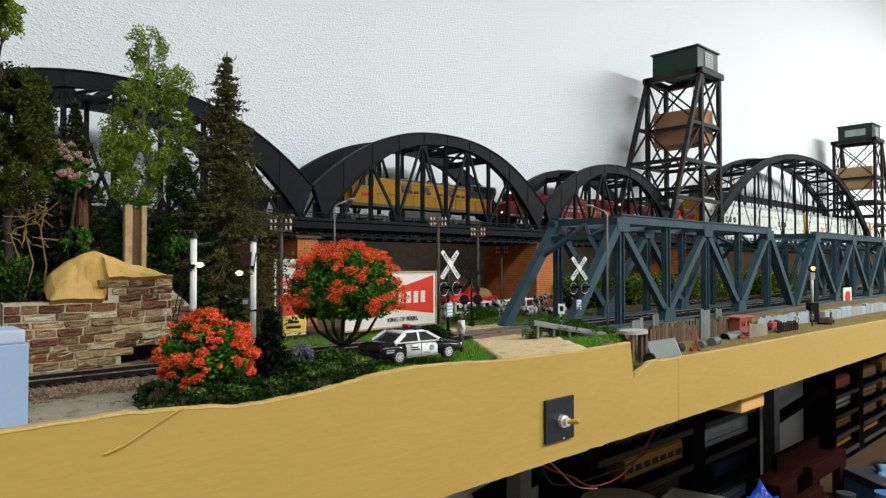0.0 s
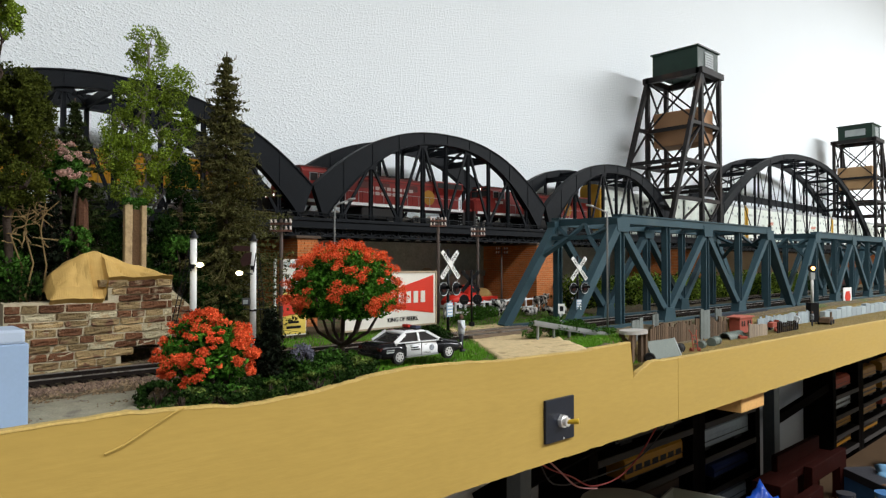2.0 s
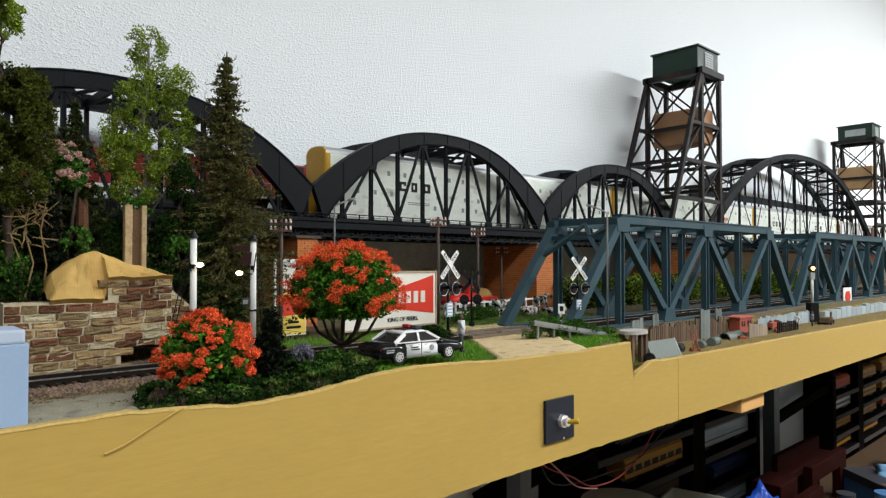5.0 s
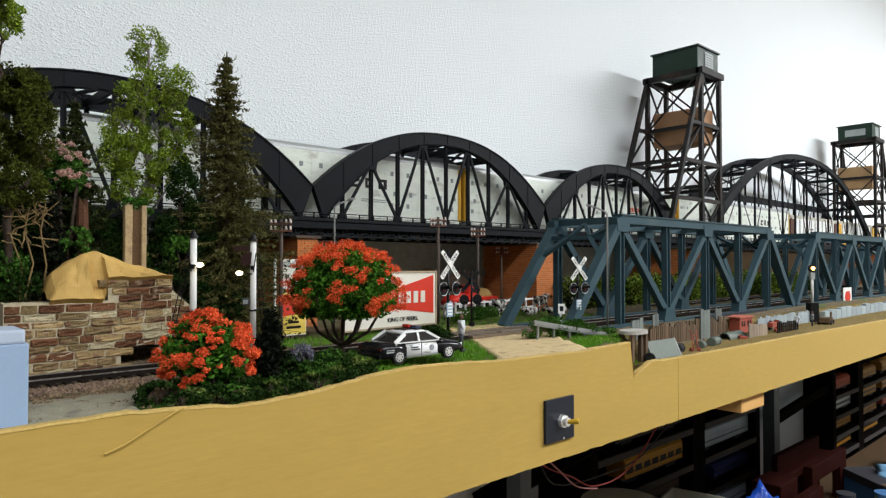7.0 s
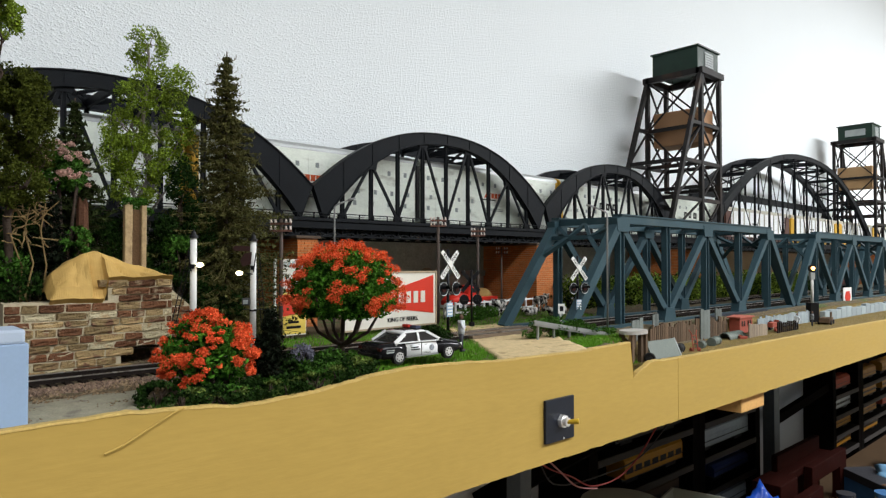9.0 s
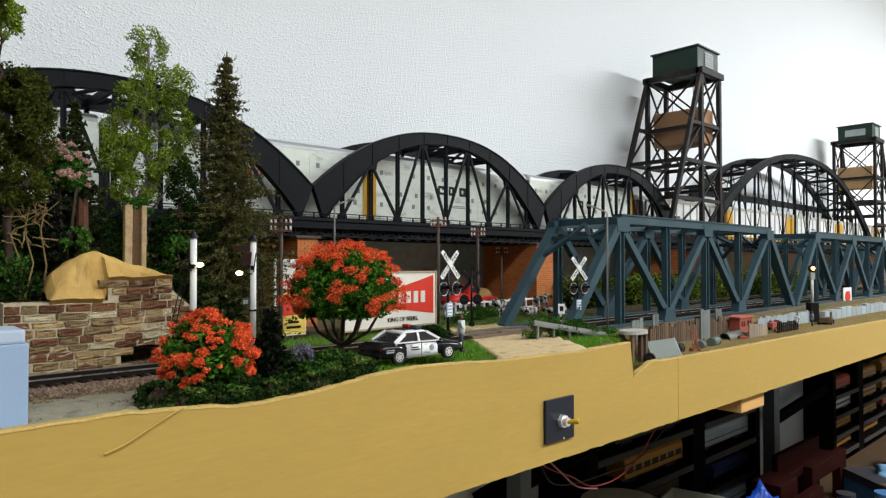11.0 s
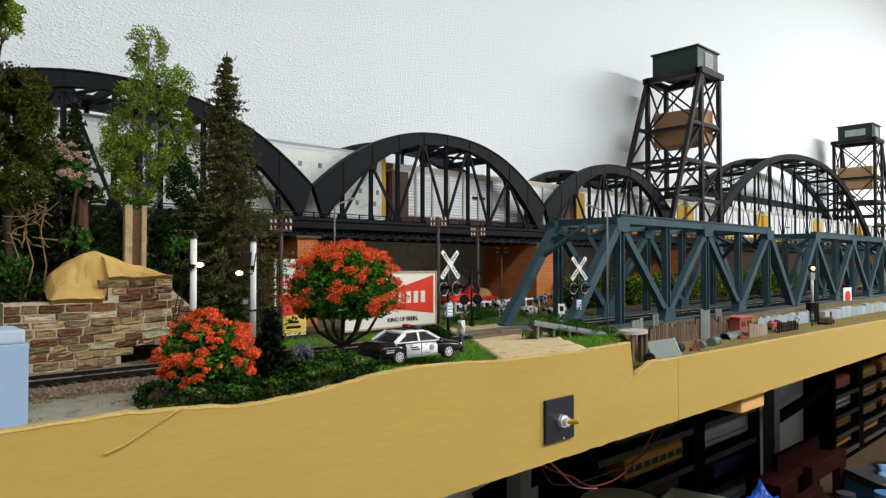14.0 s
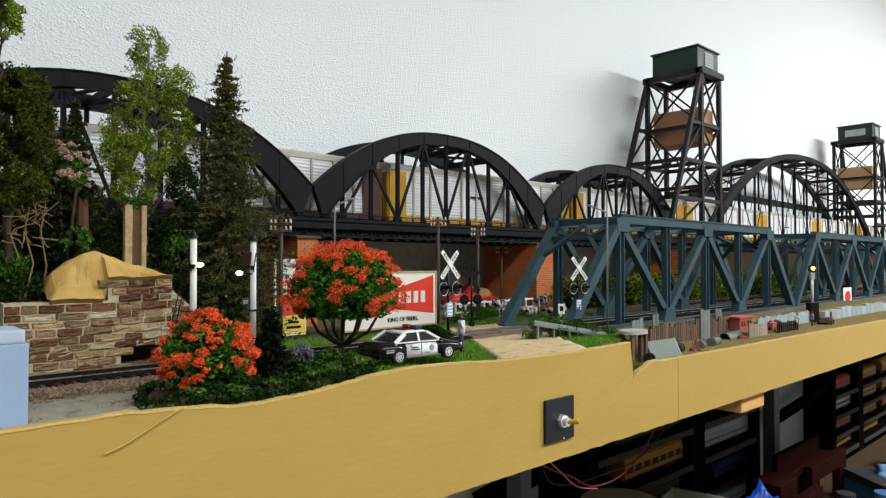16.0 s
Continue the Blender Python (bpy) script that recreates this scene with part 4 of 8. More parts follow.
bush("dark undergrowth covering the wooded bank", [(0.0723, 0.43, 1.4100, 0.0157, 0.0142), (0.0599, 0.42, 1.3960, 0.0188, 0.0160), (0.0700, 0.405, 1.3860, 0.0120, 0.0110), (0.1097, 0.43, 1.4000, 0.0168, 0.0135), (0.0919, 0.43, 1.4020, 0.0130, 0.0163), (0.1480, 0.43, 1.3960, 0.0164, 0.0135), (0.1221, 0.43, 1.4100, 0.0138, 0.0138), (0.170, 0.43, 1.385, 0.018, 0.014), (0.205, 0.45, 1.365, 0.022, 0.016), (0.235, 0.46, 1.357, 0.018, 0.014), (0.04, 0.42, 1.41, 0.018, 0.02), (0.185, 0.415, 1.372, 0.015, 0.012), (0.05, 0.47, 1.425, 0.022, 0.022), (0.09, 0.475, 1.420, 0.022, 0.022), (0.13, 0.48, 1.415, 0.022, 0.020), (0.17, 0.48, 1.400, 0.022, 0.022), (0.21, 0.48, 1.390, 0.022, 0.024), (0.075, 0.44, 1.43, 0.014, 0.014)], DARKG, 34000, 0.0017, 48)
bush("green tufts on top of the bank", [(0.0950, 0.415, 1.4060, 0.0100, 0.0070), (0.1420, 0.448, 1.4330, 0.0090, 0.0040), (0.064, 0.41, 1.397, 0.012, 0.010), (0.16, 0.425, 1.41, 0.012, 0.008), (0.10, 0.42, 1.415, 0.008, 0.006)], MIDG, 3600, 0.0016, 49)
bush("ivy-like hedge of yellow-green leaves behind the truss bridge", [(0.70 + 0.055 * k, 0.500 + 0.008 * (k % 2), 1.358 + 0.006 * (k % 3 == 0), 0.034, 0.024) for k in range(14)], IVYG, 22000, 0.0026, 50, "ivy_hedge")
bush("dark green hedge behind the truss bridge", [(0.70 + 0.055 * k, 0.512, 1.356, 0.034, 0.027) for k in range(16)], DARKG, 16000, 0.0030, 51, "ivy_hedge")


def grass(name, label, areas, leaf, seed, h=0.0032):
    rnd = random.Random(seed)
    s = Shape()
    for x0, x1, y0, y1, n in areas:
        for _ in range(n):
            x, y = rnd.uniform(x0, x1), rnd.uniform(y0, y1)
            edge = 0.281 + (y - 0.254) * 0.74
            if noise.noise((x * 120, y * 120, seed)) < -0.25 or (y < 0.352 and edge - 0.002 < x < edge + 0.084 and seed in (61, 62)):
                continue
            z = ground_z(x, y) - 0.0005
            hh = h * rnd.uniform(0.5, 1.3)
            a = rnd.uniform(0, 6.28)
            w = 0.00025
            dx, dy = rnd.gauss(0, 0.3) * hh, rnd.gauss(0, 0.3) * hh
            s.add([(x - w * math.cos(a), y - w * math.sin(a), z), (x + w * math.cos(a), y + w * math.sin(a), z), (x + dx, y + dy, z + hh)], [(0, 1, 2)])
    return solid(name, s, leaf, label, "grass", kind="stuff")


grass("grass", "bright green static grass round the police car", [(0.195, 0.350, 0.2555, 0.345, 19000), (0.185, 0.21, 0.256, 0.272, 900)], GRASSG, 61)
grass("grass", "green turf along the road and guard rail", [(0.372, 0.408, 0.268, 0.335, 3000), (0.40, 0.47, 0.290, 0.335, 3600), (0.36, 0.44, 0.31, 0.345, 2600), (0.37, 0.455, 0.268, 0.296, 3200)], GRASSG, 62, 0.0026)
grass("grass", "green turf behind the lower track", [(0.20, 0.40, 0.395, 0.450, 7500), (0.36, 0.62, 0.400, 0.520, 9000), (0.46, 0.7, 0.5, 0.66, 3500)], GRASSG, 63, 0.0030)
grass("grass", "dark short turf at the fascia edge", [(0.078, 0.150, 0.256, 0.290, 4200), (0.15, 0.2, 0.256, 0.31, 2500)], MIDG, 64, 0.0022)
grass("dry_grass", "straw-coloured ground cover in the yard", [(0.412, 0.75, 0.255, 0.318, 5000), (0.75, 1.3, 0.255, 0.318, 5200)], leaf_mat("straw_grass", (0.27, 0.20, 0.06), 0.45), 65, 0.0016)
# ---- ground patches and stone wall ----
def patch(name, label, poly, dz, material, category):
    """A thin sheet laid over the ground inside an outline (x, y), four corners."""
    s = Shape()
    n = 16
    (ax, ay), (bx, by), (cx, cy), (dx, dy) = poly
    vs, fs = [], []
    for lay in (0, 1):
        for i in range(n + 1):
            for j in range(n + 1):
                u, v = i / n, j / n
                wob = 0.0022 * noise.noise((u * 5, v * 5, 2)) if (i in (0, n) or j in (0, n)) else 0
                x = (ax * (1 - u) + bx * u) * (1 - v) + (dx * (1 - u) + cx * u) * v + wob
                y = (ay * (1 - u) + by * u) * (1 - v) + (dy * (1 - u) + cy * u) * v
                vs.append((x, y, ground_z(x, y) + (dz + 0.0004 * noise.noise((x * 140, y * 140, 5)) if lay else -0.001)))
    m = (n + 1) ** 2
    for i in range(n):
        for j in range(n):
            a, b, c, d = i * (n + 1) + j, (i + 1) * (n + 1) + j, (i + 1) * (n + 1) + j + 1, i * (n + 1) + j + 1
            fs += [(a + m, b + m, c + m, d + m)]
            if i in (0, n - 1) or j in (0, n - 1):
                fs += [(a, d, c, b)]
    edge = [(i, 0) for i in range(n)] + [(n, j) for j in range(n)] + [(i, n) for i in range(n, 0, -1)] + [(0, j) for j in range(n, 0, -1)]
    idx = [i * (n + 1) + j for i, j in edge]
    for a, b in zip(idx, idx[1:] + idx[:1]):
        fs.append((a, b, b + m, a + m))
    return solid(name, s.add(vs, fs), material, label, category, kind="structure", smooth=True)


patch("dirt_road", "pale tan dirt road leading over the crossing", [(0.281, 0.254), (0.366, 0.254), (0.434, 0.350), (0.348, 0.350)], 0.0012, DIRT, "road")
patch("far_dirt_road", "pale tan dirt road beyond the level crossing", [(0.362, 0.381), (0.440, 0.381), (0.455, 0.425), (0.385, 0.425)], 0.0012, DIRT, "road")
patch("yard_earth", "straw-coloured earth of the scrap yard", [(0.422, 0.2540), (1.30, 0.2540), (1.30, 0.316), (0.484, 0.316)], 0.0004, STRAW, "yard ground")
patch("concrete_slab", "worn grey concrete slab beside the track", [(0.030, 0.256), (0.082, 0.256), (0.100, 0.312), (0.030, 0.312)], 0.0016, CONCRETE, "slab")
for y in (0.3505, 0.3795, 0.3622, 0.3678):
    solid("crossing_plank", Shape().box(0.350, 0.442, y - 0.0022, y + 0.0022, G - 0.0040, G - 0.0002, 0.0002), mat("crossing_timber", (0.17, 0.125, 0.085), 0.85, vary=0.35, bump=0.5), "weathered timber plank of the level crossing", "crossing plank", "crossing planks")

STONES = mat("wall_stone", (0.29, 0.205, 0.10), 0.9, fine=900, coarse=330, vary=0.38, bump=0.9, obrand=2.2, stain=(0.15, 0.075, 0.045), stain_at=0.60, dist=0.0007, wall_space=True)
STONED = mat("brown_wall_stone", (0.14, 0.062, 0.030), 0.9, fine=900, coarse=330, vary=0.40, bump=0.9, obrand=1.6, stain=(0.33, 0.25, 0.16), stain_at=0.64, dist=0.0007, wall_space=True)
STONEL = mat("cream_wall_stone", (0.46, 0.40, 0.26), 0.9, fine=900, coarse=330, vary=0.22, bump=0.9, obrand=1.0, stain=(0.36, 0.25, 0.13), stain_at=0.60, dist=0.0007, wall_space=True)


def stone_wall(x0, x1, y, rz, label, heights, z0, hole=None, depth=0.03):
    """A coursed wall of rough blocks; heights: its top along x."""
    rnd = random.Random(int(x0 * 1000) + 7)
    t = thing("stone_wall", label, "stone wall", kind="structure")
    shapes = []
    for _ in range(7):
        s = Shape().box(-0.5, 0.5, -0.5, 0.5, -0.5, 0.5)
        bm = bmesh.new()
        me = s.mesh("stone", STONES)
        bm.from_mesh(me)
        bmesh.ops.bevel(bm, geom=bm.edges[:], offset=0.07, segments=1, affect="EDGES")
        front = [f for f in bm.faces if f.normal.y < -0.9]
        bmesh.ops.subdivide_edges(bm, edges=list({e for f in front for e in f.edges}), cuts=2, use_grid_fill=True)
        for v in bm.verts:
            v.co += Vector((rnd.uniform(-0.02, 0.02), rnd.uniform(-0.14, 0.10), rnd.uniform(-0.04, 0.04)))
        bm.to_mesh(me)
        bm.free()
        shapes.append(me)
        shapes.append(me.copy())
        shapes.append(me.copy())
        shapes[-2].materials[0], shapes[-1].materials[0] = STONED, STONEL
    z = z0
    row = 0
    core = Shape()
    while True:
        h = 0.0042 + 0.0004 * ((row * 7) % 3 - 1)
        x = x0 - rnd.uniform(0, 0.005)
        any_ = False
        while x < x1:
            L = rnd.choice((0.0075, 0.0100, 0.0125, 0.0150))
            a, b = max(x, x0), min(x + L, x1)
            if b - a < 0.0028:
                b = min(a + 0.0028, x1)
            xm = (a + b) / 2
            top = heights(xm)
            if z + h * 0.6 < top and b - a > 0.0015 and not (hole and hole[0] < xm < hole[1] and z < hole[2]):
                o = new("stone", shapes[rnd.choices(range(21), weights=[3, 3.0, 1.4] * 7)[0]])
                o.parent = t
                o.matrix_basis = Matrix.LocRotScale((xm, y + rnd.uniform(-0.0004, 0.0004), z + h / 2), Euler((0, rnd.gauss(0, 0.008), 0)), (b - a - 0.0007, 0.0042, h - 0.0006))
                any_ = True
            x += L
        z += h
        row += 1
        if not any_ or row > 30:
            break
    n = 24
    for lo, hi, zz in ([(x0, hole[0], z0), (hole[0], hole[1], hole[2]), (hole[1], x1, z0)] if hole else [(x0, x1, z0)]):
        m = max(2, int(n * (hi - lo) / (x1 - x0)))
        for i in range(m):
            a, b = lo + (hi - lo) * i / m, lo + (hi - lo) * (i + 1) / m
            core.box(a, b, y - 0.0015, y + depth, zz, max(zz + 0.001, heights((a + b) / 2) - 0.0008))
    part("mortar_core", core, MORTAR, t, "pale mortar between the stones")["kind"] = "stuff"
    return t


stone_wall(0.060, 0.1425, 0.390, 0, "rough brown and cream sandstone retaining wall", lambda x: 1.380 if x < 0.1080 else 1.3925, 1.3405, (0.1150, 0.1350, 1.3520), 0.022)
stone_wall(0.1430, 0.1640, 0.402, 0, "lower sandstone wall stepping down to the wood", lambda x: 1.388 - (x - 0.143) * 0.9, 1.3405, None, 0.015)
solid("culvert_beam", Shape().box(0.113, 0.137, 0.3885, 0.3925, 1.3515, 1.3535, 0.0003).box(0.114, 0.136, 0.391, 0.411, 1.3410, 1.3420), TIE, "dark timber lintel over the culvert", "lintel", kind="structure")


def plaster_mound():
    """A skin of plaster with a blunt ridge, broad trowelled planes and a lip over the wall."""
    s = Shape()
    nx, ny = 56, 18
    prof = [(0.0795, 1.3830), (0.0813, 1.3891), (0.0831, 1.3935), (0.0868, 1.3970), (0.0914, 1.4006), (0.0989, 1.4048), (0.1046, 1.4058), (0.1107, 1.4036), (0.1188, 1.4010), (0.1294, 1.3980), (0.1371, 1.3950), (0.1424, 1.3926)]
    vs = []
    for i in range(nx + 1):
        x = 0.0797 + (0.1422 - 0.0797) * i / nx
        zt = next(a[1] + (b[1] - a[1]) * (x - a[0]) / (b[0] - a[0]) for a, b in zip(prof, prof[1:]) if a[0] <= x <= b[0])
        z0 = 1.3808 + 0.0113 * min(1, max(0, (x - 0.1062) / 0.0014))
        for j in range(ny + 1):
            v = j / ny
            y = 0.3872 + 0.032 * v
            w = min(1, v / 0.45)
            bulge = w * (0.55 + 0.45 * w) if x > 0.100 else w ** 0.55
            z = z0 + (zt - z0) * bulge
            crease = abs(noise.noise((x * 62 + y * 40, y * 58, 4.2))) + 0.5 * abs(noise.noise((x * 130, y * 110, 8.1)))
            z += 0.0075 * (crease - 0.28) * (math.sin(math.pi * min(1, w)) * 0.8 + 0.2) + 0.0007 * noise.noise((x * 140, y * 140, 2))
            if v > 0.55:
                z -= (v - 0.55) ** 2 * 0.035
            vs.append((x + 0.0008 * noise.noise((x * 60, z * 60, 7)), y - 0.0012 + 0.002 * noise.noise((x * 45, v * 1.6, 3)) * v, z))
    fs = [(i * (ny + 1) + j, (i + 1) * (ny + 1) + j, (i + 1) * (ny + 1) + j + 1, i * (ny + 1) + j + 1) for i in range(nx) for j in range(ny)]
    s.add(vs, fs)
    n = len(vs)
    front = [i * (ny + 1) for i in range(nx + 1)]
    s.add([(vs[i][0], vs[i][1] + 0.004, vs[i][2] - 0.004) for i in front], [])
    s.f += [(front[i], n + i, n + i + 1, front[i + 1]) for i in range(nx)]
    solid("plaster_mound", s, mat("tan_plaster", (0.52, 0.335, 0.105), 0.75, fine=260, coarse=40, vary=0.10, bump=0.35, dist=0.0008, wall_space=True), "bare tan painted plaster mound on the stone wall", "plaster mound")


plaster_mound()
WOODG = mat("split_grey_wood", (0.40, 0.29, 0.16), 0.85, fine=500, coarse=150, vary=0.35, bump=0.7)
stump = thing("timber_posts", "pair of split pale timber posts with a mossy top", "timber posts")
for a, b, dz in ((0.1243, 0.1287, 0.001), (0.1338, 0.1368, 0.0), (0.1288, 0.1337, -0.003)):
    part("post", Shape().box(a, b, 0.4145 if dz > -0.002 else 0.4165, 0.419, 1.385, 1.4350 + dz, 0.0006), WOODG if dz > -0.002 else mat("brown_wood_core", (0.12, 0.07, 0.035), 0.9, vary=0.4, bump=0.6), stump)
mossr = random.Random(88)
part("moss", leaves(Shape(), mossr, [(mossr.uniform(0.1240, 0.1372), mossr.uniform(0.4140, 0.4195), 1.4345 + 0.0042 * mossr.random() ** 1.4) for _ in range(900)], 0.0013), MIDG, stump, "green moss on the post tops")["kind"] = "stuff"
twr = random.Random(89)
tang = Shape()
for _ in range(34):
    p = Vector((twr.uniform(0.062, 0.083), twr.uniform(0.398, 0.410), twr.uniform(1.4080, 1.4330)))
    d = Vector((twr.gauss(0, 1), twr.gauss(0, 0.4), twr.gauss(0.2, 0.7))).normalized() * twr.uniform(0.006, 0.015)
    limb(tang, twr, p - d * 0.5, p + d * 0.5, 0.00045, 0.0002, 0.07, 4)
for x in (0.0655, 0.0720, 0.0790):
    limb(tang, twr, (x, 0.404, ground_z(x, 0.404) - 0.002), (x + 0.002, 0.404, 1.4320), 0.0006, 0.0003, 0.03, 5)
solid("twig_tangle", tang, mat("dry_tan_twig", (0.22, 0.15, 0.065), 0.85, vary=0.35), "tangle of bare dry tan twigs on the bank", "twigs", kind="stuff")
logpost = solid("broken_trunk", Shape().loft([[(0.1035 + 0.0036 * math.cos(a) * k, 0.423 + 0.0036 * math.sin(a) * k, z + (0.004 * math.sin(2 * a) if z > 1.43 else 0)) for a in [i * math.pi / 4 for i in range(8)]] for z, k in ((1.39, 1.1), (1.41, 1.0), (1.434, 0.85))]), mat("red_brown_bark", (0.10, 0.045, 0.025), 0.9, vary=0.4, bump=0.7), "broken reddish-brown tree trunk on the bank", "tree trunk")

# ---- poles, signals, signs ----
POLEW = mat("grey_brown_pole", (0.085, 0.065, 0.055), 0.85, fine=900, coarse=80, vary=0.35, bump=0.4)
INSUL = mat("pale_insulator", (0.74, 0.64, 0.60), 0.4, vary=0.1, bump=0)
ARMW = mat("red_brown_arm", (0.16, 0.075, 0.055), 0.8, vary=0.25)
WHITEP = mat("white_paint", (0.74, 0.74, 0.72), 0.5, vary=0.08, bump=0.05)
BLACKP = mat("black_plastic", (0.010, 0.010, 0.012), 0.4, spec=0.15, vary=0.2, bump=0.05)
GALV = mat("galvanised_grey", (0.34, 0.35, 0.35), 0.45, 0.6, vary=0.15)
DARKLENS = mat("dark_lens", (0.05, 0.012, 0.012), 0.15, vary=0.1, bump=0)


def pole(x, y, z0, z1, rz=0.0, r=0.0013):
    t = thing("telegraph_pole", "grey-brown wooden telegraph pole with two crossarms", "telegraph pole", "telegraph poles", at=(x, y, z0), rz=rz)
    h = z1 - z0
    part("shaft", Shape().tube([(0, 0, -0.003), (0, 0, h)], r, 8, r * 0.75), POLEW, t, smooth=True)
    for i, z in enumerate((h - 0.0035, h - 0.0085)):
        a = part("crossarm", Shape().box(-0.0076, 0.0076, -0.0022, -0.001, z - 0.0007, z + 0.0007), ARMW, t)
        for k in (-0.0068, -0.0038, 0.0038, 0.0068):
            part("insulator", Shape().tube([(k, -0.0016, z + 0.0006), (k, -0.0016, z + 0.0016), (k, -0.0016, z + 0.0034)], 0.0011, 7, 0.0006), INSUL, a, smooth=True)
    return t


pole(0.230, 0.420, 1.3425, 1.4310, -42, 0.0016)
pole(0.4160, 0.460, 1.3415, 1.4430, -38, 0.0018)
pole(0.500, 0.490, 1.3415, 1.4370, -36, 0.0018)
pole(0.614, 0.560, 1.3415, 1.4195, -36, 0.0014)
pole(0.040, 0.377, 1.3600, 1.4310, -60, 0.0014)


def text_part(name, body, size, m, material, parent, thick=0.0001, spacing=1.0):
    c = bpy.data.curves.new(name, "FONT")
    c.body, c.size, c.extrude, c.align_x, c.align_y, c.space_character = body, size, thick, "CENTER", "CENTER", spacing
    c.resolution_u = 2
    tmp = bpy.data.objects.new(name, c)
    me = bpy.data.meshes.new_from_object(tmp)
    bpy.data.objects.remove(tmp)
    me.materials.clear()
    me.materials.append(material)
    o = new(name, me)
    o.parent = parent
    o.matrix_basis = m
    return o


def crossbuck(x, y, z0, h, rz, back=False):
    t = thing("crossing_signal", "black railroad crossing signal " + ("seen from behind with dark crossbuck" if back else "with white crossbuck and twin lamps"), "crossing signal", "crossing signals", at=(x, y, z0), rz=rz)
    part("mast", Shape().tube([(0, 0, -0.002), (0, 0, h)], 0.0010, 8), BLACKP, t, smooth=True)
    part("base", Shape().box(-0.002, 0.002, -0.002, 0.002, -0.003, 0.0015, 0.0003), BLACKP, t)
    zc = h - 0.0105
    f = -0.0016
    for a, w in ((47, "CROSSING"), (-47, "RAILROAD")):
        k = f - (0.0007 if a < 0 else 0)
        b = Shape().box(-0.0125, 0.0125, k - 0.0003, k + 0.0003, -0.0017, 0.0017)
        board = part("crossbuck", b.turned(pose(0, 0, zc, 0, -a, 0)), BLACKP if back else WHITEP, t, "" if back else "white crossbuck board")
        if not back:
            words = (w[:4], w[4:])
            for word, o in zip(words, (-0.0068, 0.0068)):
                text_part("lettering", word, 0.0030, pose(0, 0, zc, 0, -a, 0) @ pose(o, k - 0.0004, 0, 90, 0, 0), BLACKP, board, 0.00005, 1.15)
    part("lamp_arm", Shape().box(-0.0085, 0.0085, -0.0006, 0.0006, h - 0.0285, h - 0.0275), BLACKP, t)
    for k in (-1, 1):
        lx, lz = k * 0.0066, h - 0.0270
        disc = part("target_disc", Shape().tube([(lx, -0.0012, lz), (lx, -0.0020, lz)], 0.0046, 20), BLACKP, t, smooth=False)
        part("lens", Shape().tube([(lx, -0.0020, lz), (lx, -0.0026, lz)], 0.0021, 14), DARKLENS, disc)
        vis = Shape()
        for i in range(9):
            a0, a1 = math.pi * (0.02 + 0.96 * i / 9), math.pi * (0.02 + 0.96 * (i + 1) / 9)
            r = 0.0025
            vis.add([(lx + r * math.cos(a0), -0.002, lz + r * math.sin(a0)), (lx + r * math.cos(a1), -0.002, lz + r * math.sin(a1)), (lx + r * math.cos(a1), -0.0058, lz + r * math.sin(a1)), (lx + r * math.cos(a0), -0.0058, lz + r * math.sin(a0))], [(0, 1, 2, 3)])
        part("visor", vis, BLACKP, disc)
        part("rim", Shape().tube([(lx + 0.0045 * math.cos(q * 0.3142), -0.0021, lz + 0.0045 * math.sin(q * 0.3142)) for q in range(21)], 0.00025, 5), GALV, disc)
    if not back:
        sg = part("track_sign", Shape().box(-0.0030, 0.0030, -0.0018, -0.0013, h - 0.0460, h - 0.0365), mat("blue_grey_sign", (0.30, 0.42, 0.55), 0.5, vary=0.3, coarse=900), t, "small blue-grey sign")
        for i in range(4):
            part("sign_bar", Shape().box(-0.0022, 0.0022, -0.0021, -0.0018, h - 0.0448 + i * 0.0022, h - 0.0437 + i * 0.0022), WHITEP, sg)
    return t


crossbuck(0.3075, 0.330, 1.3450, 0.0640, 5)
crossbuck(0.4560, 0.330, 1.3450, 0.0605, -8)
crossbuck(0.4205, 0.420, 1.3450, 0.0485, 160, True)

LAMP_W = glow("white_lamp_glow", (1.0, 0.82, 0.48), 7.0)
LAMP_O = glow("amber_lamp_glow", (1.0, 0.50, 0.14), 6.0)


SEMBLADE = mat("dull_maroon_blade", (0.035, 0.014, 0.012), 0.6, vary=0.3)


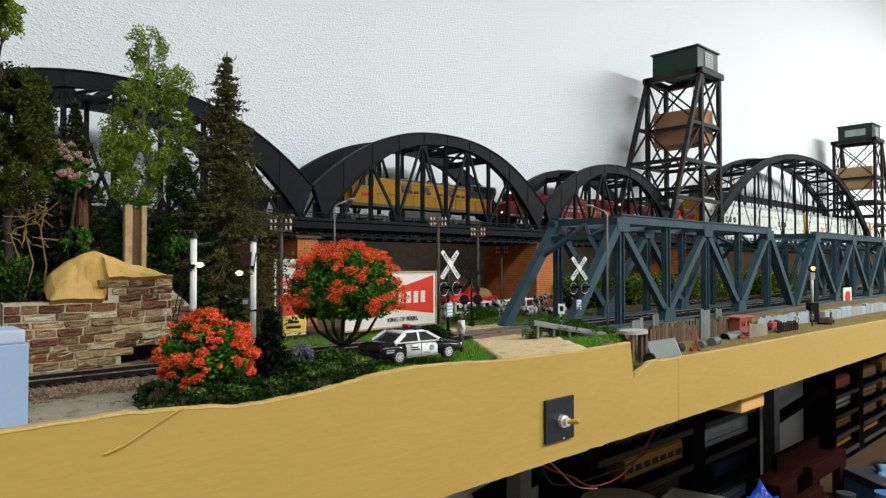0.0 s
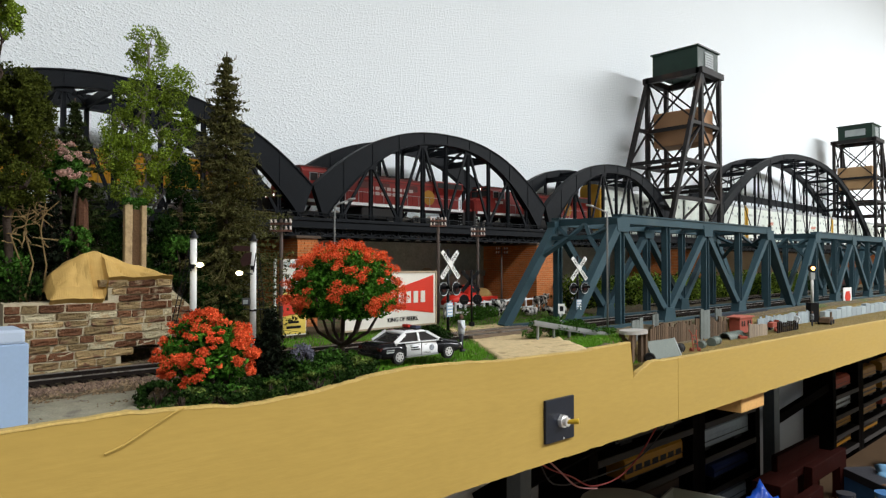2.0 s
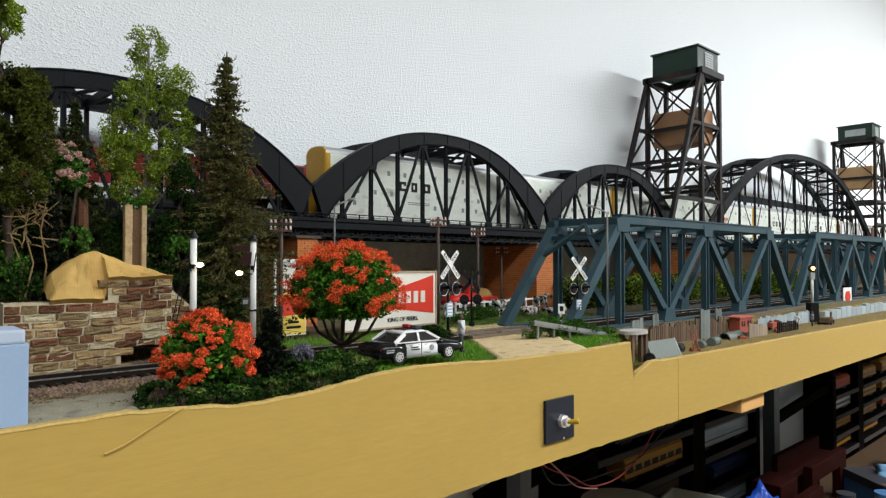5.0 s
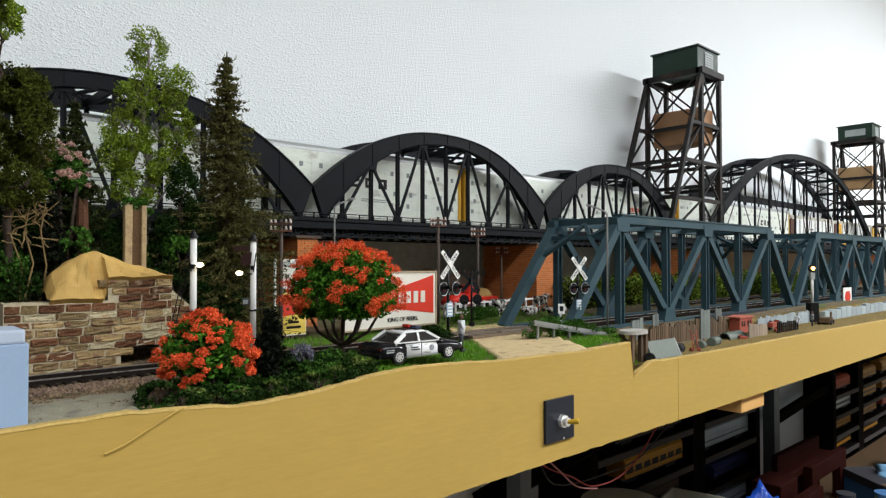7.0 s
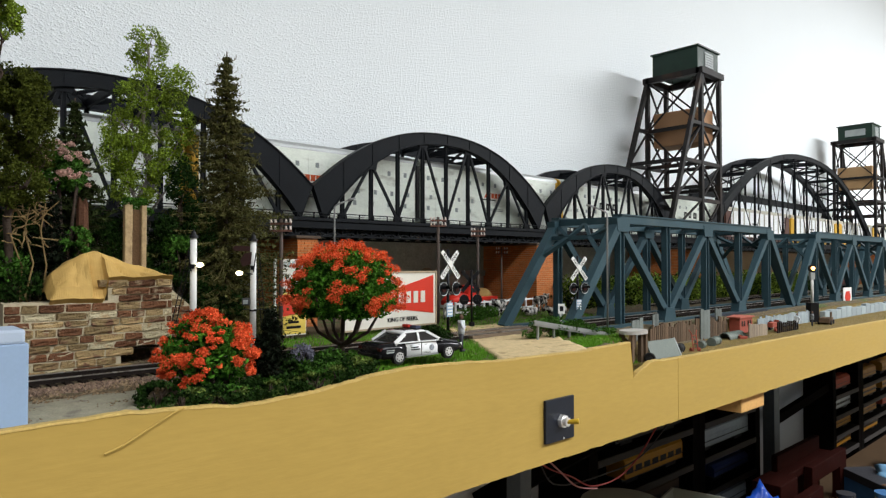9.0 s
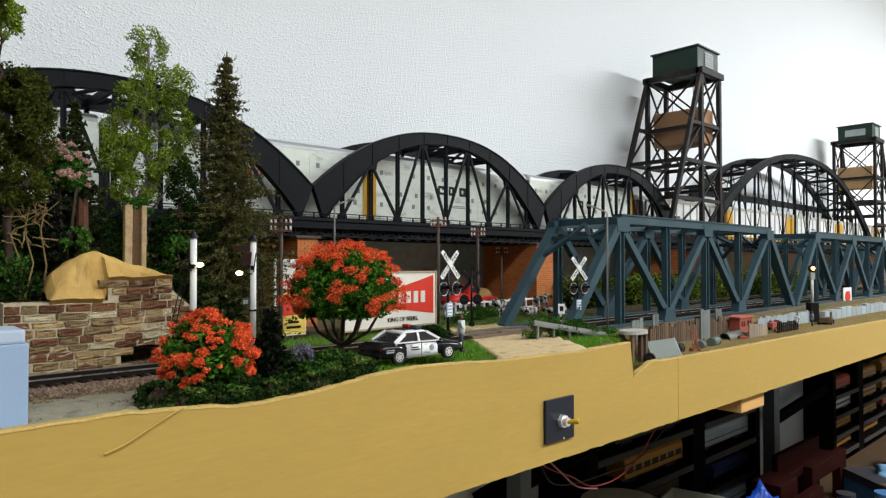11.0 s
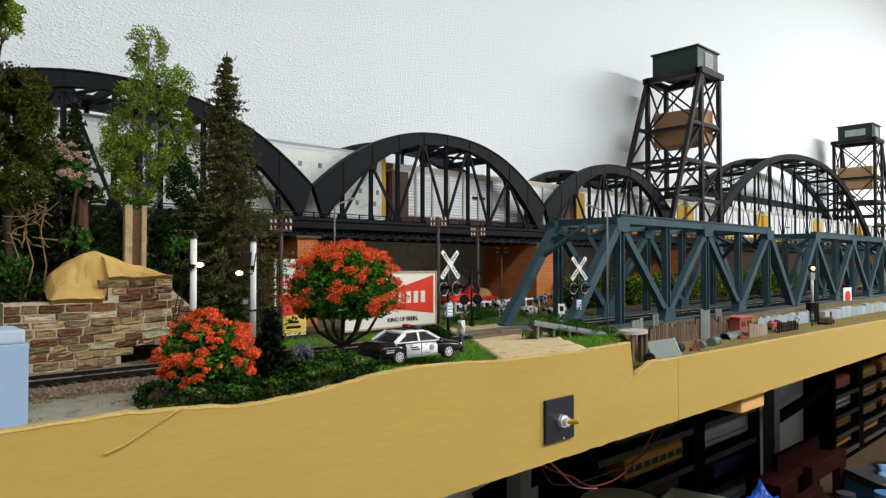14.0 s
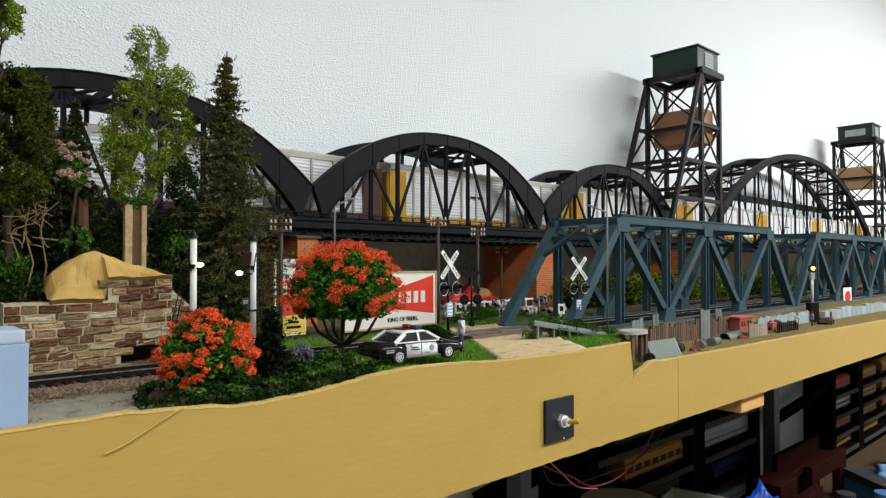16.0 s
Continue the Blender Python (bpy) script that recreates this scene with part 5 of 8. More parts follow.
def semaphore(x, y, z0, h, rz, side, label):
    """A round post with a skirted cap, a blade, a lit lamp and a ladder; side -1 carries the blade to -x."""
    t = thing("semaphore_signal", label, "signal", "semaphore signals", at=(x, y, z0), rz=rz)
    part("post", Shape().tube([(0, 0, 0), (0, 0, h)], 0.0020, 12, 0.0018), WHITEP, t, "white post", True)
    cap = Shape()
    for za, zb, ra, rb in ((h - 0.0008, h + 0.0006, 0.0027, 0.0024), (h + 0.0006, h + 0.0030, 0.0018, 0.0011), (h + 0.0030, h + 0.0046, 0.0006, 0.0002)):
        cap.tube([(0, 0, za), (0, 0, zb)], ra, 12, rb)
    part("finial", cap, BLACKP, t, "black skirted cap")
    k = side
    if k < 0:
        part("blade", Shape().plate([(k * 0.0015, h - 0.0072), (k * 0.0015, h - 0.0040), (k * 0.0105, h - 0.0036), (k * 0.0120, h - 0.0052), (k * 0.0105, h - 0.0068)], -0.0030, -0.0024), SEMBLADE, t, "dull maroon semaphore blade")
        part("spectacle", Shape().plate([(k * 0.0005, h - 0.0075), (k * 0.0050, h - 0.0085), (k * 0.0075, h - 0.0125), (k * 0.0060, h - 0.0165), (k * 0.0010, h - 0.0150)], -0.0026, -0.0020), SEMBLADE, t)
    part("crank", Shape().bar((-k * 0.0006, -0.0026, h - 0.0200), (-k * 0.0022, -0.0026, h - 0.0080), 0.0006, 0.0006).box(-0.0011, 0.0011, -0.0032, -0.0016, h - 0.0185, h - 0.0160), BLACKP, t)
    lx, lz = (0.0044, h - 0.0164) if k > 0 else (-0.0078, h - 0.0205)
    lamp = part("lamp", Shape().tube([(0, -0.0016, lz - 0.0006), (lx * 0.6, -0.0020, lz)], 0.0004, 5).tube([(lx, -0.0005, lz), (lx, -0.0026, lz)], 0.0016, 12), BLACKP, t, "small black lamp housing")
    part("bulb", Shape().blob(lx, -0.0030, lz, 0.0022, 0.0012, 0.0014, 12, 7), LAMP_W, lamp, "glowing warm white bulb", True)
    part("band", Shape().tube([(0, 0, h - 0.0440), (0, 0, h - 0.0430)], 0.0024, 12), BLACKP, t)
    part("platform", Shape().box(-0.0060, 0.0052, -0.0016, 0.0016, h - 0.0432, h - 0.0427), BLACKP, t)
    if k < 0:
        part("relay_box", Shape().box(-0.0062, -0.0016, -0.0030, 0.0020, h - 0.0402, h - 0.0358, 0.0004), mat("dark_grey_box", (0.06, 0.06, 0.065), 0.6, vary=0.25), t)
        part("box_front", Shape().box(-0.0054, -0.0026, -0.0034, -0.0030, h - 0.0394, h - 0.0368), HOUSE_GREY, t, "pale grey box front")
    rung = Shape()
    a0 = Vector((-0.0120 if k > 0 else 0.0062, 0.001, h - 0.0540))
    a1 = Vector((-0.0014 if k > 0 else 0.0020, 0.001, h - 0.0060))
    for d in (-0.0012, 0.0012):
        rung.tube([a0 + Vector((d, 0, 0)), a1 + Vector((d, 0, 0))], 0.00028, 5)
    for i in range(18):
        p = a0 + (a1 - a0) * i / 17
        rung.tube([p + Vector((-0.0012, 0, 0)), p + Vector((0.0012, 0, 0))], 0.00022, 4)
    part("ladder", rung, BLACKP, t, "thin black ladder")
    return t


semaphore(0.1508, 0.378, 1.3430, 0.0720, -38, 1, "white semaphore signal post with black ladder by the track")
semaphore(0.1880, 0.3780, 1.3430, 0.0710, -38, -1, "white semaphore signal post with maroon blade and relay box")


def gooseneck(x, y, z0, z1, reach, rz, r=0.0008):
    t = thing("street_lamp", "grey gooseneck street lamp on a slim pole", "street lamp", "street lamps", at=(x, y, z0), rz=rz)
    h = z1 - z0
    part("pole", Shape().tube([(0, 0, -0.002), (0, 0, h - 0.006), (0, 0, h - 0.002), (-reach * 0.2, 0, h), (-reach, 0, h + reach * 0.33)], r, 8, r * 0.8), GALV, t, smooth=True)
    part("head", Shape().tube([(-reach * 0.95, 0, h + reach * 0.30), (-reach * 1.1, 0, h + reach * 0.37), (-reach * 1.45, 0, h + reach * 0.42)], 0.0013, 8, 0.0007), GALV, t, smooth=True)
    return t


gooseneck(0.3005, 0.460, 1.3420, 1.4480, 0.012, 138)
gooseneck(0.4670, 0.308, 1.3420, 1.4425, 0.012, -42)

guard = thing("guard_rail", "grey galvanised guard rail beside the dirt road", "guard rail")
GA, GB = Vector((0.3780, 0.3130, 1.3555)), Vector((0.4715, 0.3019, 1.3392))
for k in (-0.0013, 0.0, 0.0013):
    part("beam", Shape().bar(GA + Vector((0, -0.0012 + 0.0004 * abs(k) * 1000, k)), GB + Vector((0, -0.0012 + 0.0004 * abs(k) * 1000, k)), 0.0009, 0.0014), GALV, guard)
for i in range(6):
    p = GA + (GB - GA) * (i + 0.3) / 5.6
    part("post", Shape().box(p.x - 0.0008, p.x + 0.0008, p.y, p.y + 0.0014, 1.3385 if p.x < 0.405 else 1.3200, p.z + 0.0008), GALV, guard)

speed = thing("speed_sign", "small white square sign on a white post", "sign", at=(0.4330, 0.330, 1.3420), rz=-20)
part("post", Shape().box(-0.0006, 0.0006, -0.0006, 0.0006, 0, 0.017), WHITEP, speed)
pl = part("plate", Shape().box(-0.0031, 0.0031, -0.0013, -0.0008, 0.0165, 0.0245), WHITEP, speed)
part("print_bar", Shape().box(-0.0016, 0.0016, -0.0016, -0.0013, 0.0185, 0.0225), BLACKP, pl)

# ---- billboards ----
BILLRED = mat("billboard_red", (0.62, 0.045, 0.025), 0.5, vary=0.06, bump=0.02)
CREAM = mat("billboard_cream", (0.72, 0.70, 0.62), 0.55, vary=0.05, bump=0.02)
POSTY = mat("poster_yellow", (0.68, 0.52, 0.10), 0.55, vary=0.06, bump=0.02)
bill = thing("billboard", "cream and red beer billboard with black lettering", "billboard", at=(0.3460, 0.4400, 1.3430), rz=0)
BW, BH = 0.104, 0.0485
bd = part("panel", Shape().box(-BW / 2, BW / 2, -0.0006, 0.0006, 0.0035, BH), CREAM, bill)
part("frame", Shape().box(-BW / 2 - 0.001, BW / 2 + 0.001, -0.0014, 0.0008, BH - 0.0002, BH + 0.0012).box(-BW / 2 - 0.001, BW / 2 + 0.001, -0.0014, 0.0008, 0.0023, 0.0036).box(-BW / 2 - 0.0012, -BW / 2, -0.0014, 0.0008, 0.0023, BH).box(BW / 2, BW / 2 + 0.0012, -0.0014, 0.0008, 0.0023, BH), mat("aged_frame", (0.40, 0.32, 0.22), 0.7), bill)
zt, zb, m2 = BH - 0.0035, 0.0135, 0.0040
part("bow_tie_shape", Shape().plate([(BW / 2 - 0.003, zb - 0.001), (BW / 2 - 0.003, zt + 0.001), (0.0, zt - 0.011), (-BW / 2 + 0.003, zt + 0.001), (-BW / 2 + 0.003, zb - 0.001), (0.0, zb + 0.005)], -0.0011, -0.0006), BILLRED, bill, "red bow-tie field")
for k in range(9):
    x = -0.036 + k * 0.0086
    part("print_bar", Shape().box(x, x + 0.0052, -0.0016, -0.0011, 0.0225, 0.0325 + (0.004 if k in (0, 2) else 0)), CREAM, bill)
text_part("lettering", "KING OF BEERS.", 0.0051, pose(0.0125, -0.0010, 0.0090, 90, 0, 0), BLACKP, bill, 0.0002, 0.98)
for x in (-0.045, 0.0, 0.045):
    part("post", Shape().box(x - 0.001, x + 0.001, 0.0006, 0.0028, -0.003, BH - 0.004), POLEW, bill)
bill.matrix_world = pose(0.3400, 0.4340, 1.3430, 0, 0, 4)
post = thing("poster_hoarding", "tall yellow and red poster on a white hoarding", "billboard", at=(0.2510, 0.4400, 1.3435), rz=4)
part("panel", Shape().box(-0.0105, 0.0115, -0.0005, 0.0005, 0.002, 0.0590), CREAM, post)
part("edge_strip", Shape().box(-0.0165, -0.0150, -0.0010, 0.0010, 0.0, 0.0600), WHITEP, post)
part("poster_field", Shape().box(-0.0098, 0.0108, -0.0009, -0.0005, 0.0030, 0.0340), POSTY, post)
part("poster_field", Shape().plate([(-0.0098, 0.0165), (0.0108, 0.0185), (0.0108, 0.0325), (-0.0098, 0.0325)], -0.0013, -0.0009), BILLRED, post)
for z, w in ((0.0110, 0.0055), (0.0072, 0.0075)):
    part("print_bar", Shape().box(-w / 1.2, w / 1.2, -0.0012, -0.0009, z, z + 0.0018), BLACKP, post)
for k in range(5):
    part("print_bar", Shape().box(-0.0085 + k * 0.0036, -0.0062 + k * 0.0036, -0.0009, -0.0005, 0.0535, 0.0575), HOUSE_GREY, post)
part("post", Shape().box(-0.001, 0.001, 0.0005, 0.0025, -0.004, 0.055), POLEW, post)
# ---- police car ----
CARBLK = mat("car_black_gloss", (0.012, 0.012, 0.014), 0.18, vary=0.15, bump=0)
CARWHT = mat("car_white_gloss", (0.78, 0.79, 0.80), 0.22, vary=0.03, bump=0)
GLASSD = mat("tinted_window", (0.035, 0.032, 0.032), 0.08, vary=0.2, bump=0)
TYRE = mat("tyre_rubber", (0.02, 0.02, 0.02), 0.8, vary=0.2)
CHROME = mat("chrome_rim", (0.78, 0.78, 0.79), 0.28, 0.45, vary=0.08, bump=0)


def ring(x, hw, z0, z1, k=0.35):
    """A rounded car section at x."""
    b = (z1 - z0) * k
    c = hw * 0.16
    return [(x, -hw + c, z0), (x, -hw, z0 + b * 0.5), (x, -hw, z1 - b), (x, -hw + c, z1 - b * 0.15), (x, -hw * 0.5, z1), (x, hw * 0.5, z1), (x, hw - c, z1 - b * 0.15), (x, hw, z1 - b), (x, hw, z0 + b * 0.5), (x, hw - c, z0)]


def police_car():
    t = thing("police_car", "black and white police patrol car with red light bar", "car", at=(0.2350, 0.2835, 1.3462), rz=-1.5)
    zs = 0.0028
    rear = [ring(-0.0270, 0.0092, 0.0040, 0.0094), ring(-0.0263, 0.0105, 0.0034, 0.0107), ring(-0.0240, 0.0110, zs, 0.0112), ring(-0.0160, 0.0112, zs, 0.0112), ring(-0.0108, 0.0112, zs, 0.0111)]
    mid = [ring(-0.0108, 0.01122, zs, 0.0111), ring(0.0, 0.0114, zs, 0.0109), ring(0.0108, 0.01122, zs, 0.0106)]
    front = [ring(0.0108, 0.0112, zs, 0.0106), ring(0.0200, 0.0110, zs, 0.0101), ring(0.0270, 0.0106, 0.0031, 0.0094), ring(0.0302, 0.0098, 0.0036, 0.0084), ring(0.0312, 0.0086, 0.0042, 0.0074)]
    part("rear_body", Shape().loft(rear), CARBLK, t, "black rear quarters and boot", True)
    part("door_body", Shape().loft(mid), CARWHT, t, "white doors", True)
    part("front_body", Shape().loft(front), CARBLK, t, "black bonnet and wings", True)
    vs = [(-0.0180, -0.0102, 0.0108), (0.0152, -0.0102, 0.0104), (0.0152, 0.0102, 0.0104), (-0.0180, 0.0102, 0.0108),
          (-0.0098, -0.0083, 0.0156), (0.0048, -0.0083, 0.0158), (0.0048, 0.0083, 0.0158), (-0.0098, 0.0083, 0.0156)]
    part("greenhouse", Shape().add(vs, [(3, 2, 1, 0), (4, 5, 6, 7), (0, 1, 5, 4), (1, 2, 6, 5), (2, 3, 7, 6), (3, 0, 4, 7)]), GLASSD, t, "dark tinted windows")
    part("roof", Shape().loft([[(x, -w, z), (x, -w * 0.9, z + 0.0006), (x, 0, z + 0.0010), (x, w * 0.9, z + 0.0006), (x, w, z), (x, 0, z - 0.0004)] for x, w, z in ((-0.0112, 0.0080, 0.0152), (-0.0092, 0.0086, 0.0157), (0.0040, 0.0086, 0.0159), (0.0060, 0.0080, 0.0153))]), CARWHT, t, "white roof", True)
    for side in (-1, 1):
        for p, q, w in (((-0.0180, 0.0103, 0.0108), (-0.0100, 0.0085, 0.0156), 0.0024), ((-0.0015, 0.0104, 0.0107), (-0.0016, 0.0085, 0.0158), 0.0012), ((0.0152, 0.0103, 0.0104), (0.0049, 0.0085, 0.0158), 0.0013)):
            part("pillar", Shape().bar((p[0], side * p[1], p[2]), (q[0], side * q[1], q[2]), 0.0006, w), CARWHT, t)
        part("window_line", Shape().bar((-0.0170, side * 0.0106, 0.0110), (0.0140, side * 0.0106, 0.0107), 0.0006, 0.0006), CARWHT, t)
        for x in (-0.0158, 0.0190):
            w = part("wheel", Shape().tube([(x, side * 0.0085, 0.0037), (x, side * 0.0114, 0.0037)], 0.0039, 22), TYRE, t, "", False)
            part("rim", Shape().tube([(x, side * 0.0113, 0.0037), (x, side * 0.0117, 0.0037)], 0.0026, 18), CHROME, w)
            for i in range(7):
                a = 2 * math.pi * i / 7
                part("rim_slot", Shape().tube([(x + 0.0017 * math.cos(a), side * 0.0117, 0.0037 + 0.0017 * math.sin(a)), (x + 0.0017 * math.cos(a), side * 0.01185, 0.0037 + 0.0017 * math.sin(a))], 0.00042, 6), BLACKP, w)
            arch = Shape()
            for i in range(12):
                a0, a1 = math.pi * i / 12, math.pi * (i + 1) / 12
                y0, y1 = side * 0.0095, side * 0.01155
                arch.add([(x + 0.0044 * math.cos(a), y, 0.0037 + 0.0044 * math.sin(a)) for a, y in ((a0, y0), (a1, y0), (a1, y1), (a0, y1))] + [(x + 0.0041 * math.cos(a), y, 0.0037 + 0.0041 * math.sin(a)) for a, y in ((a0, y0), (a1, y0), (a1, y1), (a0, y1))], [(0, 1, 2, 3), (4, 7, 6, 5), (3, 2, 6, 7)])
            part("wheel_arch", arch, BLACKP, t)
        part("sill_stripe", Shape().box(-0.0108, 0.0112, side * 0.0112 - 0.0003, side * 0.0112 + 0.0003, 0.0030, 0.0038), GALV, t)
        part("door_gap", Shape().box(-0.0009, -0.0006, side * 0.01142 - 0.0001, side * 0.01142 + 0.0001, 0.0040, 0.0104), BLACKP, t)
        for x in (-0.0085, 0.0015):
            part("door_handle", Shape().box(x, x + 0.0016, side * 0.0115 - 0.0002, side * 0.0115 + 0.0002, 0.0090, 0.0094), GALV, t)
        for z, w in ((0.0078, 0.0050), (0.0066, 0.0062)):
            part("print_bar", Shape().box(-0.0080, -0.0080 + w, side * 0.01145 - 0.0001, side * 0.01145 + 0.0001, z, z + 0.0006), BLACKP, t)
        part("badge", Shape().tube([(0.0065, side * 0.01125, 0.0072), (0.0065, side * 0.01150, 0.0072)], 0.0017, 12), mat("grey_badge", (0.28, 0.30, 0.34), 0.5, vary=0.5, coarse=900), t)
        part("mirror", Shape().box(0.0118, 0.0132, side * 0.0122 - 0.0009, side * 0.0122 + 0.0009, 0.0106, 0.0118, 0.0002), CARBLK, t)
        part("side_bars", Shape().box(-0.0240, -0.0190, side * 0.01115 - 0.0002, side * 0.01115 + 0.0002, 0.0074, 0.0079).box(-0.0240, -0.0185, side * 0.01115 - 0.0002, side * 0.01115 + 0.0002, 0.0062, 0.0069), HOUSE_GREY, t)
    text_part("lettering", "POLICE", 0.0012, pose(0.0035, -0.01145, 0.0046, 90, 0, 0), BLACKP, t, 0.00004)
    text_part("lettering", "POLICE", 0.0012, pose(0.0035, 0.01145, 0.0046, 90, 0, 180), BLACKP, t, 0.00004)
    for i, x in enumerate((-0.0078, -0.0052, -0.0030)):
        part("roof_number_bar", Shape().box(x, x + 0.0017, -0.0045 + 0.001 * i, 0.0040, 0.01668, 0.01690), BLACKP, t)
    lb = part("light_bar", Shape().box(-0.0004, 0.0026, -0.0062, 0.0062, 0.0168, 0.0176, 0.0002), BLACKP, t)
    part("red_lens", Shape().box(-0.0006, 0.0028, 0.0008, 0.0064, 0.0174, 0.0190, 0.0005), mat("red_lens", (0.50, 0.03, 0.02), 0.2, vary=0.1, bump=0), lb, "red lens")
    part("blue_lens", Shape().box(-0.0006, 0.0028, -0.0064, -0.0008, 0.0174, 0.0190, 0.0005), mat("smoke_blue_lens", (0.05, 0.06, 0.10), 0.2, vary=0.1, bump=0), lb, "dark blue lens")
    part("rear_bumper", Shape().box(-0.0280, -0.0262, -0.0102, 0.0102, 0.0038, 0.0060, 0.0005), CARBLK, t)
    part("front_bumper", Shape().box(0.0300, 0.0320, -0.0096, 0.0096, 0.0036, 0.0056, 0.0005), CARBLK, t)
    for side in (-1, 1):
        part("tail_light", Shape().box(-0.0275, -0.0255, side * 0.0088 - 0.0014, side * 0.0088 + 0.0014, 0.0074, 0.0090, 0.0002), DARKLENS, t)
        part("headlight", Shape().box(0.0296, 0.0312, side * 0.0078 - 0.0014, side * 0.0078 + 0.0014, 0.0062, 0.0076, 0.0002), CHROME, t)


police_car()


def figurine(x, y, z, rz, h, top, trousers, label, lean=0.0, arms=0.7, name="model_figurine"):
    """A small cast figure, one plain mesh with two paints."""
    s = Shape()
    k = h / 0.0205
    for d in (-1, 1):
        s.tube([(d * 0.0012 * k, 0, 0), (d * 0.0010 * k, 0, 0.005 * k), (d * 0.0009 * k, 0, 0.0098 * k)], 0.0009 * k, 7, 0.0013 * k)
        s.box(d * 0.0012 * k - 0.0007 * k, d * 0.0012 * k + 0.0007 * k, -0.0020 * k, 0.0008 * k, 0, 0.0008 * k)
    low = len(s.f)
    s.tube([(0, 0, 0.0092 * k), (0, 0, 0.0120 * k), (0, 0, 0.0155 * k), (0, 0, 0.0170 * k)], 0.0019 * k, 9, 0.0021 * k)
    for d in (-1, 1):
        s.tube([(d * 0.0021 * k, 0, 0.0164 * k), (d * (0.0024 + 0.002 * arms) * k, -0.001 * k, 0.0140 * k), (d * (0.0016 + 0.004 * arms) * k, -0.0018 * k, 0.0125 * k)], 0.0009 * k, 6, 0.0006 * k)
    up = len(s.f)
    s.blob(0, -0.0001, 0.0189 * k, 0.0011 * k, 0.0012 * k, 0.0015 * k, 9, 6)
    me = s.mesh(name, trousers, True)
    me.materials.append(top)
    me.materials.append(FLESH)
    for i, p in enumerate(me.polygons):
        p.material_index = 0 if i < low else 1 if i < up else 2
    o = new(name, me)
    o.matrix_world = pose(x, y, z, lean, 0, rz)
    return tagged(o, label, "figurine")


FLESH = mat("brown_figure_paint", (0.16, 0.09, 0.06), 0.6, vary=0.2)
DARKCLOTH = mat("dark_figure_paint", (0.03, 0.032, 0.04), 0.6, vary=0.2)
PALECLOTH = mat("pale_figure_paint", (0.60, 0.63, 0.66), 0.6, fine=2500, vary=0.15)
figurine(0.2785, 0.2870, 1.3462, 40, 0.0225, PALECLOTH, DARKCLOTH, "painted model figurine in white shirt beside the police car")

# ---- level crossing field: fence, cows, vehicles ----
def white_fence():
    t = thing("white_fence", "white three-rail field fence beyond the track", "fence")
    a, b = Vector((0.488, 0.512, 1.3410)), Vector((0.640, 0.530, 1.3405))
    n = 9
    for i in range(n + 1):
        p = a + (b - a) * i / n
        part("post", Shape().box(p.x - 0.0009, p.x + 0.0009, p.y - 0.0009, p.y + 0.0009, p.z - 0.002, p.z + 0.0165), WHITEP, t)
    for z in (0.0050, 0.0145):
        part("rail", Shape().bar(a + Vector((0, -0.0012, z)), b + Vector((0, -0.0012, z)), 0.0006, 0.0020, (0, 1, 0)), WHITEP, t)
    return t


white_fence()
COWW = mat("cow_hide", (0.70, 0.68, 0.64), 0.7, fine=900, coarse=330, vary=0.08, bump=0.1, stain=(0.012, 0.011, 0.011), stain_at=0.50)


def cow(x, y, rz, lying=False, k=1.0):
    t = thing("cow", "black and white model cow " + ("lying" if lying else "standing") + " on the grass", "cow", "cows", at=(x, y, ground_z(x, y) - 0.0004 - (0.0060 * k if lying else 0)), rz=rz)
    part("body", Shape().loft([[(xx * k, yy * hw * k, (zc + zz * hh) * k) for yy, zz in ((-0.5, -1), (-1, -0.4), (-1, 0.5), (-0.5, 1), (0.5, 1), (1, 0.5), (1, -0.4), (0.5, -1))] for xx, hw, zc, hh in ((-0.0125, 0.0016, 0.0130, 0.0022), (-0.0115, 0.0030, 0.0122, 0.0036), (-0.002, 0.0037, 0.0112, 0.0043), (0.0070, 0.0034, 0.0118, 0.0040), (0.0098, 0.0022, 0.0132, 0.0026), (0.0120, 0.0014, 0.0150, 0.0017))]), COWW, t, smooth=True)
    part("head", Shape().loft([[(xx * k, yy * hw * k, (zc + zz * hh) * k) for yy, zz in ((-1, -1), (-1, 1), (1, 1), (1, -1))] for xx, hw, zc, hh in ((0.0112, 0.0015, 0.0155, 0.0016), (0.0140, 0.0016, 0.0152, 0.0017), (0.0172, 0.0010, 0.0126, 0.0010))]), COWW, t, smooth=True)
    for d in (-1, 1):
        part("ear", Shape().blob(0.0122 * k, d * 0.0026 * k, 0.0168 * k, 0.0005 * k, 0.0011 * k, 0.0006 * k, 6, 4), COWW, t)
    if not lying:
        for xx in (-0.0098, 0.0072):
            for d in (-1, 1):
                part("leg", Shape().tube([(xx * k, d * 0.0022 * k, 0), (xx * k, d * 0.0022 * k, 0.0045 * k), (xx * k, d * 0.0021 * k, 0.0100 * k)], 0.0007 * k, 6, 0.0014 * k), COWW, t, smooth=True)
    part("tail", Shape().tube([(-0.0124 * k, 0, 0.0142 * k), (-0.0138 * k, 0, 0.0110 * k), (-0.0136 * k, 0, 0.0070 * k)], 0.0004 * k, 5), COWW, t)
    return t


cow(0.532, 0.488, 200, False, 1.15)
cow(0.618, 0.500, 15, False, 1.25)
cow(0.560, 0.468, 190, True, 1.0)
cow(0.576, 0.445, 170, True, 1.1)
cow(0.466, 0.500, 40, False, 1.1)

TRKRED = mat("truck_red", (0.62, 0.035, 0.022), 0.35, vary=0.1, bump=0)


